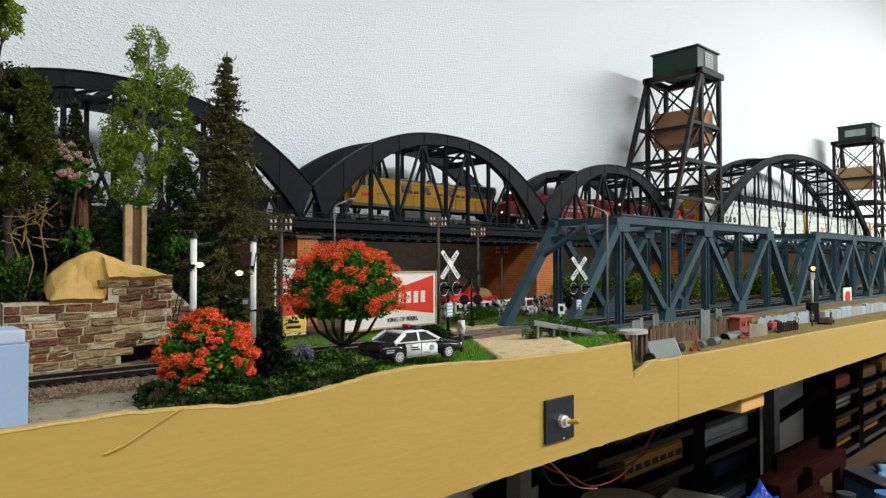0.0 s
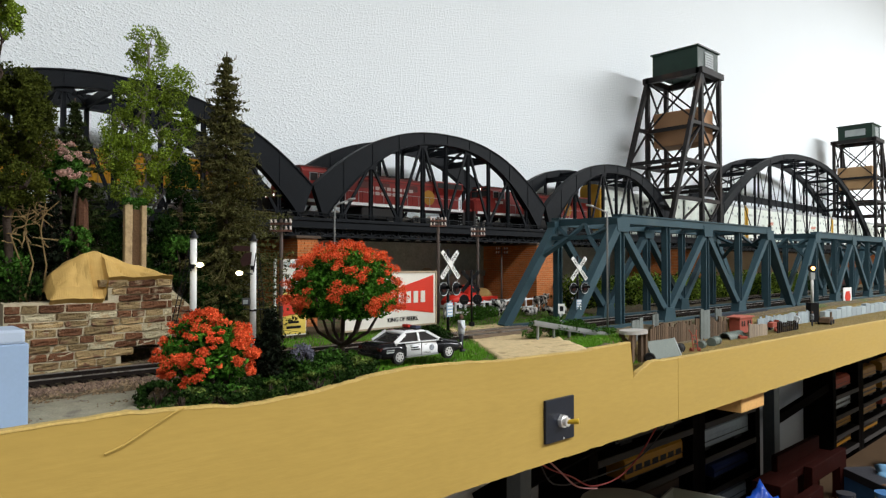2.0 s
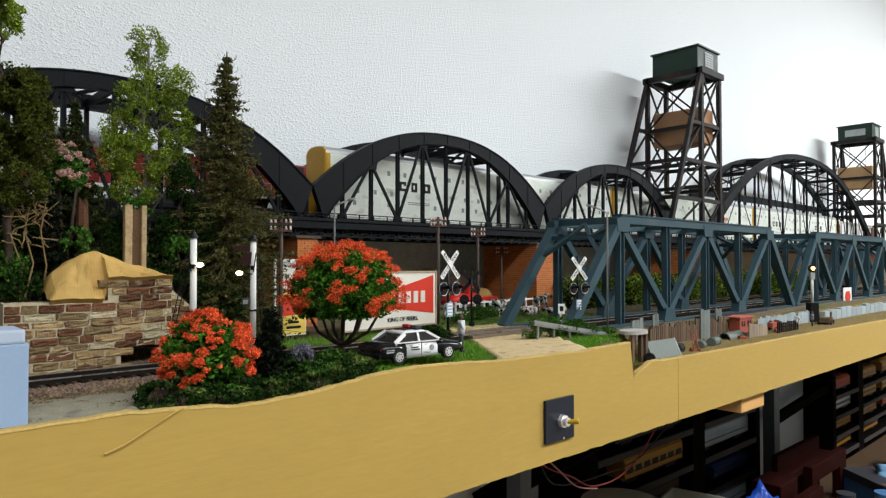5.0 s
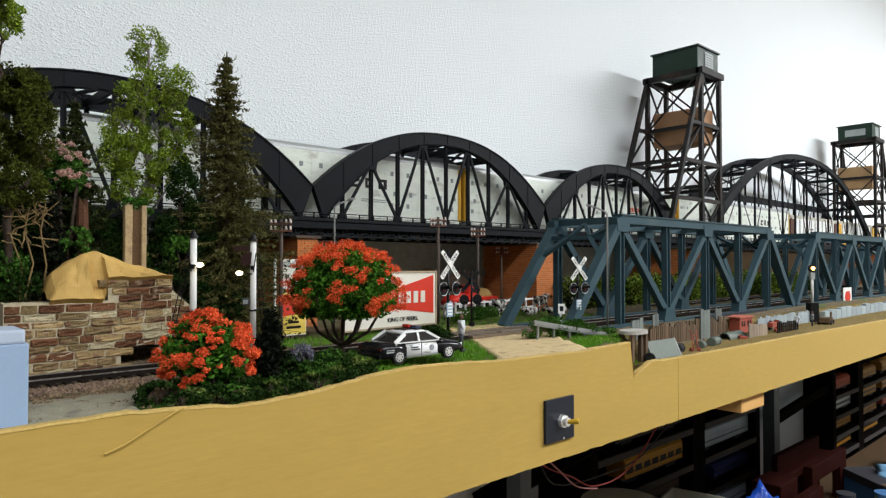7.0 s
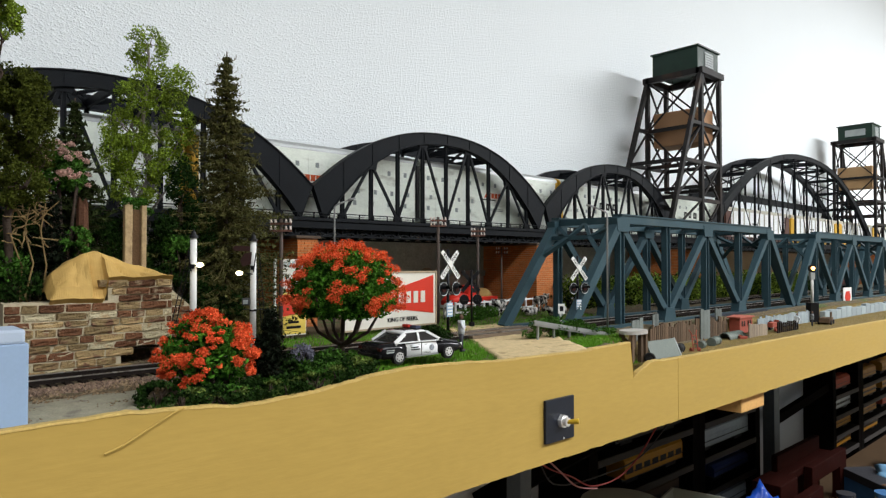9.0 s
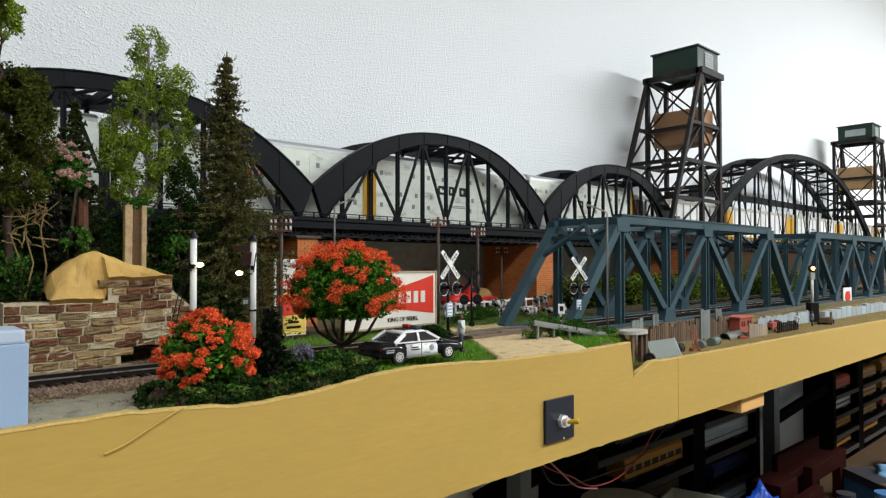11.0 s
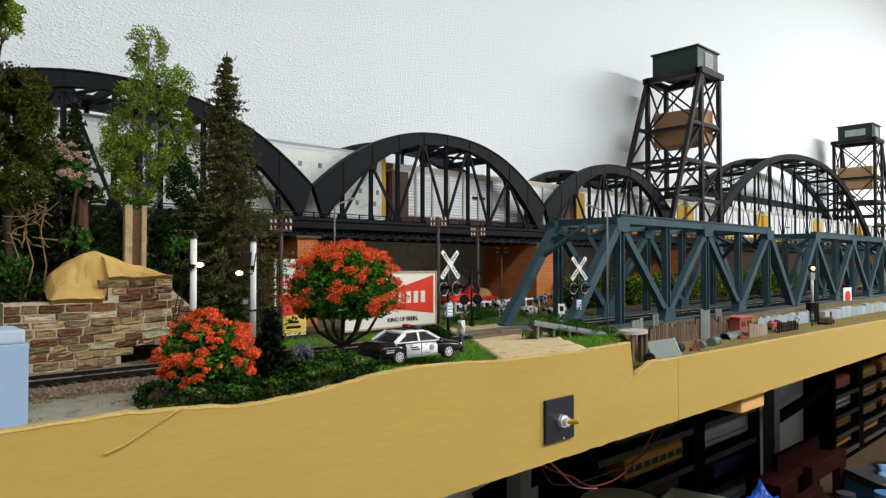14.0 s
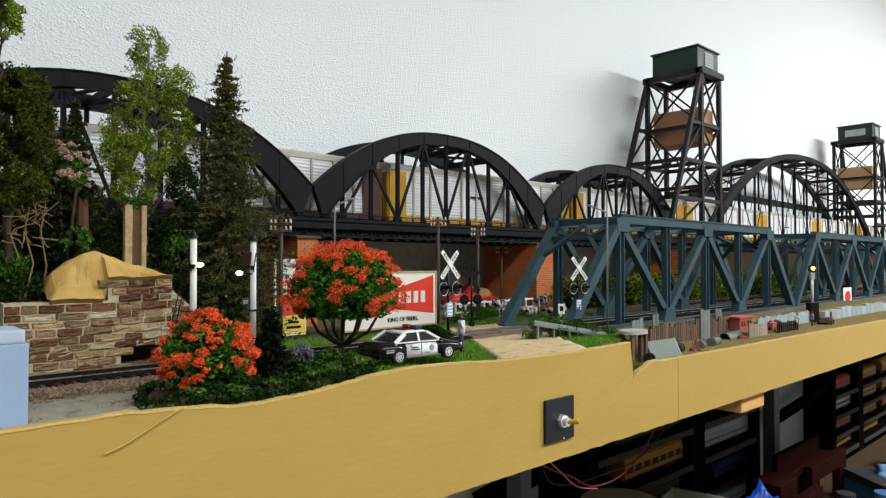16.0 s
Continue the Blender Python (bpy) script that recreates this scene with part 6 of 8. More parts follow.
def farm_truck(x, y, rz):
    t = thing("farm_truck", "red model truck with a tan load behind the fence", "truck", at=(x, y, 1.3420), rz=rz)
    part("bonnet", Shape().loft([[(xx, yy * w, z) for yy, z in ((-1, 0.006), (-1, zt - 0.002), (-0.7, zt), (0.7, zt), (1, zt - 0.002), (1, 0.006))] for xx, w, zt in ((-0.040, 0.0085, 0.013), (-0.034, 0.0105, 0.0165), (-0.012, 0.0115, 0.0195))]), TRKRED, t, smooth=True)
    c = part("cab", Shape().loft([[(xx, yy * w, z) for yy, z in ((-1, 0.006), (-1, zt - 0.003), (-0.8, zt), (0.8, zt), (1, zt - 0.003), (1, 0.006))] for xx, w, zt in ((-0.012, 0.0120, 0.0200), (-0.007, 0.0120, 0.0290), (0.006, 0.0120, 0.0295), (0.008, 0.0120, 0.0280))]), TRKRED, t)
    part("window", Shape().box(-0.0055, 0.0045, -0.0123, 0.0123, 0.0205, 0.0265), GLASSD, c)
    part("bed", Shape().box(0.009, 0.042, -0.0125, 0.0125, 0.007, 0.0150, 0.0006), TRKRED, t)
    part("load", Shape().blob(0.025, 0, 0.0150, 0.0155, 0.0115, 0.0105, 12, 7), mat("tan_load", (0.42, 0.27, 0.10), 0.9, vary=0.3, bump=0.6), t, "tan straw load", True)
    for xx in (-0.027, 0.028):
        for d in (-1, 1):
            w = part("wheel", Shape().tube([(xx, d * 0.0090, 0.0055), (xx, d * 0.0125, 0.0055)], 0.0058, 18), TYRE, t)
            part("rim", Shape().tube([(xx, d * 0.0124, 0.0055), (xx, d * 0.0128, 0.0055)], 0.0030, 14), CHROME, w)
    return t


farm_truck(0.585, 0.590, 2)
# pale house-shaped block behind the field
sh = thing("field_shed", "pale grey shed against the retaining wall", "shed")
part("wall", Shape().box(0.580, 0.650, 0.622, 0.6445, 1.338, 1.3820), mat("shed_white", (0.55, 0.56, 0.55), 0.7, vary=0.08), sh)
part("roof", Shape().plate([(0.575, 1.3820), (0.655, 1.3820), (0.645, 1.3900), (0.585, 1.3900)], 0.616, 0.6445), HOUSE_GREY, sh)
tun = thing("tunnel_mouth", "small arched brown opening in the grey retaining wall", "tunnel mouth")
part("arch_ring", Shape().loft([[(0.563 + r * math.cos(a), y, 1.380 + r * math.sin(a)) for r, y in ((0.011, 0.6440), (0.0135, 0.6440), (0.0135, 0.6500), (0.011, 0.6500))] for a in [math.pi * i / 12 for i in range(13)]]), mat("pale_arch", (0.30, 0.24, 0.17), 0.9, vary=0.2), tun)
part("dark_mouth", Shape().plate([(0.563 + 0.0109 * math.cos(a), 1.380 + 0.0109 * math.sin(a)) for a in [math.pi * i / 12 for i in range(13)]], 0.6443, 0.6500), mat("mouth_brown", (0.10, 0.055, 0.025), 0.9), tun)

# ---- the scrap yard in front of the truss bridge ----
YG = 1.3220
GREYSHEET = mat("grey_green_sheet", (0.125, 0.150, 0.130), 0.55, fine=500, coarse=50, vary=0.15)
RUSTWOOD = mat("old_fence_wood", (0.12, 0.078, 0.048), 0.85, vary=0.4, bump=0.5, obrand=1.2)
GREYWOOD = mat("grey_weathered_board", (0.16, 0.18, 0.17), 0.85, vary=0.3, bump=0.4, obrand=1.2)
REDOX = mat("faded_red", (0.36, 0.085, 0.055), 0.7, fine=900, coarse=90, vary=0.3, stain=(0.20, 0.12, 0.09))
PALEW = mat("pale_blue_board", (0.30, 0.35, 0.37), 0.75, vary=0.2, obrand=0.8)
tb = thing("work_table", "round-edged grey work table on dark timber legs", "table", at=(0.4560, 0.2775, 1.3215))
part("tabletop", Shape().loft([[(0.0165 * math.cos(a), 0.011 * math.sin(a), z) for a in [2 * math.pi * i / 20 for i in range(20)]] for z in (0.0265, 0.0272, 0.0290, 0.0296)]), mat("grey_tabletop", (0.42, 0.40, 0.37), 0.7, vary=0.15), tb)
for a, b in ((-0.011, -0.005), (0.010, -0.006), (-0.010, 0.006), (0.010, 0.006), (0.002, -0.006)):
    part("leg", Shape().box(a - 0.0018, a + 0.0018, b - 0.0018, b + 0.0018, 0, 0.0268), RUSTWOOD, tb)
whl = thing("tyre_stack", "old dark wheel leaning under the table", "wheel", at=(0.4620, 0.2670, 1.3262), rz=-60)
part("tyre", Shape().tube([(0.0032 * math.cos(a), 0, 0.0032 * math.sin(a)) for a in [2 * math.pi * i / 16 for i in range(17)]], 0.0012, 7), TYRE, whl, smooth=True)
part("hub", Shape().tube([(0, -0.001, 0), (0, 0.001, 0)], 0.0022, 12), TYRE, whl)
box1 = thing("sheet_shelter", "grey-green sheet metal shelter with a sloping open end", "shelter", at=(0.4990, 0.2715, 1.3215), rz=-4)
part("front_sheet", Shape().add([(-0.0275, -0.002, 0), (0.0200, -0.002, 0), (0.0195, 0.0060, 0.0190), (-0.0275, 0.0060, 0.0190), (-0.0275, -0.0008, 0), (0.0200, -0.0008, 0), (0.0195, 0.0072, 0.0190), (-0.0275, 0.0072, 0.0190)], [(0, 1, 2, 3), (7, 6, 5, 4), (0, 4, 5, 1), (3, 2, 6, 7), (1, 5, 6, 2), (0, 3, 7, 4)]), GREYSHEET, box1)
part("back_sheet", Shape().add([(-0.0275, 0.0150, 0), (0.0200, 0.0150, 0), (0.0195, 0.0070, 0.0190), (-0.0275, 0.0070, 0.0190), (-0.0275, 0.0138, 0), (0.0200, 0.0138, 0), (0.0195, 0.0060, 0.0188), (-0.0275, 0.0060, 0.0188)], [(3, 2, 1, 0), (4, 5, 6, 7), (0, 1, 5, 4), (3, 7, 6, 2), (1, 2, 6, 5), (0, 4, 7, 3)]), GREYSHEET, box1)
part("corner_post", Shape().bar((0.0205, -0.0020, 0), (0.0198, 0.0066, 0.0195), 0.0008, 0.0010).bar((0.0205, 0.0150, 0), (0.0198, 0.0066, 0.0195), 0.0008, 0.0010), HOUSE_GREY, box1)
rnd = random.Random(77)
yf = thing("yard_fence", "uneven old brown board fence of the yard", "fence")
x = 0.535
while x < 0.690:
    w = rnd.uniform(0.0030, 0.0045)
    part("board", Shape().box(x, x + w - 0.0006, 0.3085, 0.3097, YG - 0.002, 1.3415 + rnd.uniform(-0.003, 0.0035)), RUSTWOOD, yf)
    x += w
part("rail", Shape().box(0.535, 0.690, 0.3098, 0.3108, 1.3380, 1.3395), RUSTWOOD, yf)
for x0, w, h, y in ((0.512, 0.018, 0.033, 0.3125), (0.548, 0.010, 0.036, 0.3130), (0.628, 0.020, 0.036, 0.3070), (0.672, 0.014, 0.035, 0.3125)):
    b = thing("leaning_board", "tall grey weathered board standing against the fence", "board", "grey boards")
    for i in range(3):
        part("plank", Shape().box(x0 + i * w / 3, x0 + (i + 1) * w / 3 - 0.0004, y, y + 0.0012, YG - 0.002, YG + h - 0.005 + rnd.uniform(-0.001, 0.001)), GREYWOOD, b)
ht = thing("hand_truck", "small red two-wheeled hand truck", "hand truck", at=(0.5500, 0.2740, YG), rz=-30)
ht.scale = (0.8, 0.8, 0.8)
for k in (-0.0028, 0.0028):
    part("side_rail", Shape().tube([(k, -0.001, 0.001), (k, 0.003, 0.020), (k * 1.6, 0.0048, 0.0235)], 0.0006, 6), REDOX, ht)
    part("wheel", Shape().tube([(k * 1.5, 0.001, 0.0026), (k * 1.9, 0.001, 0.0026)], 0.0026, 14), REDOX, ht)
for z in (0.004, 0.009, 0.014, 0.018):
    part("rung", Shape().tube([(-0.0028, -0.001 + z * 0.2, z), (0.0028, -0.001 + z * 0.2, z)], 0.0005, 5), REDOX, ht)
for i, (x, y, r, l, m, lab) in enumerate(((0.575, 0.281, 0.0036, 0.010, GREYSHEET, "grey steel drum lying in the yard"), (0.605, 0.283, 0.0042, 0.022, GREYSHEET, "pale grey tank lying in the yard"), (0.534, 0.281, 0.0040, 0.012, TYRE, "dark engine block in the yard"))):
    d = thing("scrap_drum", lab, "drum", at=(x, y, YG + r), rz=12)
    part("shell", Shape().tube([(-l / 2, 0, 0), (l / 2, 0, 0)], r, 14), m, d)
    for k in (-0.3, 0.3):
        part("hoop", Shape().tube([(k * l - 0.0004, 0, 0), (k * l + 0.0004, 0, 0)], r * 1.07, 14), m, d)
for i in range(16):
    x, y = rnd.uniform(0.52, 0.70), rnd.uniform(0.278, 0.303)
    k = rnd.uniform(0.0018, 0.0042)
    solid("scrap_piece", Shape().box(-k, k, -k * 0.6, k * 0.6, -k * 0.2, k * 0.7, k * 0.15).bar((-k, 0, 0), (k * 1.2, k * 0.4, k * 1.1), k * 0.25, k * 0.3).turned(pose(x, y, YG + k * 0.2, 0, 0, rnd.uniform(0, 180))), rnd.choice((GREYSHEET, TYRE, REDOX, RUSTWOOD, GREYWOOD)), "small piece of yard scrap on the earth", "scrap", "scrap pieces")
cv = thing("culvert_shed", "half-round corrugated grey shelter", "shelter", at=(0.672, 0.2960, YG), rz=0)
for i in range(7):
    x = -0.022 + i * 0.0068
    part("rib_sheet", Shape().loft([[(x + o, (r) * math.cos(a), r * 1.15 * math.sin(a)) for o, r in ((0.0002, 0.0080), (0.0034, 0.0085), (0.0066, 0.0080), (0.0066, 0.0075), (0.0002, 0.0075))] for a in [math.pi * q / 12 for q in range(13)]]), GREYSHEET, cv)
fc = thing("plank_crate", "pale brown plank fence section", "fence", at=(0.7160, 0.2840, YG - 0.003))
for i in range(11):
    part("plank", Shape().box(-0.030 + i * 0.0042, -0.0264 + i * 0.0042, 0, 0.0012, 0, 0.0180 - 0.0003 * i + rnd.uniform(-0.0006, 0.0006)), mat("pale_brown_plank", (0.30, 0.24, 0.18), 0.8, vary=0.25, obrand=1.0), fc)
# red caboose-like shed
rs = thing("red_shed", "faded red caboose body used as a yard office", "shed", at=(0.7150, 0.3050, YG), rz=0)
part("body", Shape().box(-0.0220, 0.0220, -0.0080, 0.0080, 0.004, 0.0245, 0.0005), REDOX, rs)
part("roof", Shape().plate([(-0.0250, 0.0245), (0.0250, 0.0245), (0.0250, 0.0262), (0.0, 0.0278), (-0.0250, 0.0262)], -0.0100, 0.0100), mat("faded_red_roof", (0.45, 0.13, 0.09), 0.7, vary=0.2), rs)
for x in (-0.0150, -0.0075, 0.006, 0.014):
    w = part("window", Shape().box(x - 0.0022, x + 0.0022, -0.0083, -0.0080, 0.0135, 0.0205), GLASSD, rs)
    part("frame", Shape().box(x - 0.0028, x - 0.0022, -0.0086, -0.0079, 0.0130, 0.0210).box(x + 0.0022, x + 0.0028, -0.0086, -0.0079, 0.0130, 0.0210).box(x - 0.0028, x + 0.0028, -0.0086, -0.0079, 0.0205, 0.0211), REDOX, w)
part("porch", Shape().box(0.0220, 0.0420, -0.0080, 0.0080, 0.0035, 0.0055).bar((0.041, -0.0075, 0.005), (0.041, -0.0075, 0.0135), 0.0008, 0.0008).bar((0.041, 0.0075, 0.005), (0.041, 0.0075, 0.0135), 0.0008, 0.0008).bar((0.022, -0.0075, 0.0132), (0.041, -0.0075, 0.0132), 0.0008, 0.0008), REDOX, rs)
rt = thing("red_tractor", "faded red old tractor in the yard", "tractor", at=(0.7850, 0.2980, YG), rz=5)
part("bonnet", Shape().box(-0.0130, 0.0030, -0.0030, 0.0030, 0.0050, 0.0105, 0.0006), REDOX, rt)
part("seat", Shape().box(0.0060, 0.0110, -0.0028, 0.0028, 0.0070, 0.0085, 0.0005).box(0.0100, 0.0112, -0.0028, 0.0028, 0.0085, 0.0120), REDOX, rt)
for x, r in ((-0.0100, 0.0032), (0.0070, 0.0056)):
    for d in (-1, 1):
        part("wheel", Shape().tube([(x, d * 0.0040, r), (x, d * 0.0062, r)], r, 16), REDOX if r < 0.004 else TYRE, rt)
df = thing("picket_fence", "dark brown picket fence at the yard edge", "fence")
for i in range(11):
    part("picket", Shape().box(0.7550 + i * 0.0058, 0.7575 + i * 0.0058, 0.2820, 0.2830, YG - 0.003, YG + 0.0120 + rnd.uniform(-0.001, 0.001)), TIE, df)
part("rail", Shape().box(0.7550, 0.8155, 0.2831, 0.2838, YG + 0.006, YG + 0.0075), TIE, df)
pf = thing("pale_fence", "pale blue-white board fence under the truss bridge", "fence")
for i in range(30):
    part("board", Shape().box(0.7620 + i * 0.0056, 0.7672 + i * 0.0056, 0.3060, 0.3070, YG - 0.002, YG + 0.0160 + rnd.uniform(-0.002, 0.001)), PALEW, pf)
pw = thing("pale_block_wall", "low wall of pale grey blocks below the signal", "wall")
for i in range(17):
    part("block", Shape().box(0.9600 + i * 0.0225, 0.9815 + i * 0.0225, 0.2990, 0.3060, YG - 0.004, YG + 0.0140 + rnd.uniform(-0.002, 0.002), 0.001), PALEW, pw)
figurine(0.8080, 0.2840, YG, 60, 0.0205, PALECLOTH, DARKCLOTH, "painted model figurine in white bending in the yard", 12)
figurine(0.8720, 0.2860, YG, 20, 0.0190, mat("grey_figure_paint", (0.22, 0.24, 0.26), 0.6), DARKCLOTH, "grey painted model figurine standing in the yard", 0, 0.3)
figurine(1.2700, 0.2950, YG, -20, 0.0200, REDOX, DARKCLOTH, "red painted model figurine near the truss bridge", 0, 0.3)
jk = thing("brown_cart", "small dark brown cart with raised boards", "cart", at=(0.9150, 0.2840, YG), rz=8)
part("box", Shape().box(-0.013, 0.013, -0.006, 0.006, 0.0030, 0.0090, 0.0005), RUSTWOOD, jk)
for x in (-0.009, -0.002):
    part("stake", Shape().box(x, x + 0.003, -0.0065, -0.0055, 0.003, 0.0165), RUSTWOOD, jk)
for x in (-0.008, 0.008):
    for d in (-1, 1):
        part("wheel", Shape().tube([(x, d * 0.0062, 0.0032), (x, d * 0.0074, 0.0032)], 0.0032, 14), TYRE, jk)
sig = thing("block_signal", "black and white block signal showing a lit amber lamp", "signal", at=(0.9310, 0.3050, YG), rz=-38)
part("cabinet", Shape().box(-0.0058, 0.0058, -0.005, 0.005, -0.003, 0.0260, 0.0006), BLACKP, sig, "black equipment cabinet")
part("post", Shape().tube([(0, 0, 0.0260), (0, 0, 0.0640)], 0.0017, 10), WHITEP, sig, "white post", True)
part("head", Shape().tube([(0, 0.0015, 0.0705), (0, -0.0012, 0.0705)], 0.0048, 20), BLACKP, sig)
part("bracket", Shape().box(-0.0030, 0.0030, -0.0022, 0.0022, 0.0560, 0.0650, 0.0004), HOUSE_GREY, sig)
part("lamp", Shape().blob(0, -0.0026, 0.0705, 0.0027, 0.0016, 0.0027, 12, 7), LAMP_O, sig, "glowing amber lamp", True)
sg = thing("danger_sign", "white square sign with a red figure-like blot", "sign", at=(1.1450, 0.3255, YG), rz=-12)
part("plate", Shape().box(-0.0135, 0.0135, -0.0006, 0.0006, 0.0130, 0.0440), WHITEP, sg)
part("red_shape", Shape().plate([(-0.006, 0.020), (0.006, 0.020), (0.009, 0.028), (0.006, 0.038), (-0.005, 0.037), (-0.009, 0.029)], -0.0012, -0.0006), BILLRED, sg)
part("leg", Shape().box(-0.012, -0.010, 0.0006, 0.002, -0.002, 0.030).box(0.010, 0.012, 0.0006, 0.002, -0.002, 0.030), WHITEP, sg)
# dark strip that paints in the shadow beneath the truss
solid("truss_shade_panel", Shape().box(0.655, 0.83, 0.3215, 0.3265, 1.3180, 1.3440, 0.0006), mat("navy_shade", (0.012, 0.018, 0.030), 0.6, vary=0.3), "dark navy panel standing for the shade below the truss bridge", "panel")
# tan wall block and red roof glimpsed beyond the truss
hb = thing("background_building", "tan plastered building with brown roof behind the hedge", "building")
part("wall", Shape().box(1.31, 1.75, 0.600, 0.6445, 1.330, 1.4225), mat("tan_building", (0.62, 0.46, 0.31), 0.8, vary=0.1), hb)
part("roof", Shape().box(1.30, 1.76, 0.590, 0.6445, 1.4225, 1.4243), RUSTWOOD, hb)
pw2 = thing("pale_building", "pale grey-white plastered block beside the tan building", "building")
part("wall", Shape().box(1.195, 1.292, 0.612, 0.6445, 1.330, 1.4225), mat("pale_plaster", (0.56, 0.57, 0.55), 0.8, vary=0.1), pw2)
part("coping", Shape().box(1.192, 1.295, 0.609, 0.6445, 1.4225, 1.4243), HOUSE_GREY, pw2)
lk = thing("rail_wagon", "dark red freight wagon on the back siding", "rail car", at=(1.62, 0.470, 1.3440))
part("body", Shape().box(-0.070, 0.070, -0.016, 0.016, 0.010, 0.046, 0.001), mat("dark_red_wagon", (0.10, 0.035, 0.030), 0.6, vary=0.25), lk)
part("frame", Shape().box(-0.074, 0.074, -0.013, 0.013, 0.006, 0.010), BLACKP, lk)
for x in (-0.05, 0.05):
    part("truck", Shape().box(x - 0.014, x + 0.014, -0.011, 0.011, -0.0005, 0.006, 0.0008), BLACKP, lk)
rails("siding", 0.80, 2.5, 0.455, 1.3440, "second track with dark ties behind the truss bridge")

# ---- pale blue box at the aisle edge, control switch ----
bb = thing("blue_box", "pale blue plastic box with a paler lid standing on the slab", "box", at=(0.0280, 0.2800, 1.3425), rz=0)
part("body", Shape().box(-0.030, 0.0215, -0.0105, 0.0105, 0, 0.0290, 0.0006), mat("pale_blue_plastic", (0.30, 0.41, 0.58), 0.45, vary=0.04, bump=0.02), bb)
part("lid", Shape().box(-0.030, 0.0205, -0.0100, 0.0100, 0.0290, 0.0340, 0.0010), mat("pale_lid_plastic", (0.42, 0.50, 0.62), 0.4, vary=0.05, bump=0.02), bb, "paler blue lid")
sw = thing("toggle_switch", "black switch plate with yellow-tipped toggle on the fascia", "switch", at=(0.3248, FAS_Y, 1.3045))
part("plate", Shape().box(-0.0140, 0.0140, -0.0020, -0.0001, -0.0130, 0.0130, 0.0004), mat("black_switch_plate", (0.018, 0.022, 0.032), 0.35, vary=0.15, bump=0.03), sw)
part("nut", Shape().tube([(0.001, -0.0020, -0.0010), (0.001, -0.0045, -0.0010)], 0.0042, 6), CHROME, sw)
part("bush", Shape().tube([(0.001, -0.0040, -0.0010), (0.001, -0.0072, -0.0010)], 0.0027, 14), CHROME, sw)
part("lever", Shape().tube([(0.001, -0.0065, -0.0010), (0.0020, -0.0085, -0.0006), (0.0036, -0.0115, -0.0002), (0.0042, -0.0126, 0.0)], 0.0012, 10, 0.0017), mat("yellow_toggle", (0.55, 0.36, 0.03), 0.4, vary=0.08), sw, "yellow sleeve on the lever", True)
part("screw", Shape().tube([(0.0030, -0.0019, -0.0118), (0.0030, -0.0024, -0.0118)], 0.0007, 8), CHROME, sw)

# yard pieces at their true scale
tb.scale = (0.85, 0.85, 0.88)
box1.scale = (0.85, 0.85, 0.80)
rs.scale = (0.72, 0.72, 0.78)
sg.scale = (0.85, 0.85, 0.9)
cv.scale = (0.8, 0.8, 0.8)


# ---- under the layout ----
# near-black wood colours: the shade under the bench is put into the base colour
SHADED_WOOD = mat("shaded_wood", (0.0045, 0.0036, 0.0032), 0.8, spec=0.01, fine=200, coarse=25, vary=0.35, bump=0.15)
SHADED_MAHOG = mat("mahogany", (0.016, 0.0028, 0.0018), 0.7, spec=0.03, fine=200, coarse=25, vary=0.35, bump=0.15)
SHELFG = mat("grey_shelf_edge", (0.05, 0.045, 0.043), 0.6, spec=0.05, vary=0.15)
YELM = mat("yellow_model_paint", (0.30, 0.14, 0.010), 0.5, fine=400, coarse=60, vary=0.15)
SILM = mat("silver_model_paint", (0.24, 0.28, 0.32), 0.35, 0.3, vary=0.2, coarse=90)
CHASSIS2 = mat("dark_model_paint", (0.05, 0.03, 0.02), 0.5, vary=0.3)
BLUEM = mat("dark_blue_model", (0.02, 0.035, 0.12), 0.45, vary=0.2)


def shelf_unit(x0, x1, y0, zs, top, label):
    t = thing("shelf_unit", label, "shelf", "dark shelf units")
    part("back_board", Shape().box(x0, x1, 0.645, 0.6535, 0.0, top), SHADED_WOOD, t)
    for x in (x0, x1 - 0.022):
        part("upright", Shape().box(x, x + 0.022, y0, 0.645, 0.0, top, 0.001), SHADED_WOOD, t)
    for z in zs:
        b = part("shelf", Shape().box(x0 + 0.022, x1 - 0.022, y0 + 0.002, 0.645, z - 0.012, z), SHADED_WOOD, t)
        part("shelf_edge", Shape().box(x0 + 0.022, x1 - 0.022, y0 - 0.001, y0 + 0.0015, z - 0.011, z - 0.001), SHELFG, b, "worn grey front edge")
    part("top", Shape().box(x0, x1, y0, 0.645, top, top + 0.014), SHADED_WOOD, t)
    return t


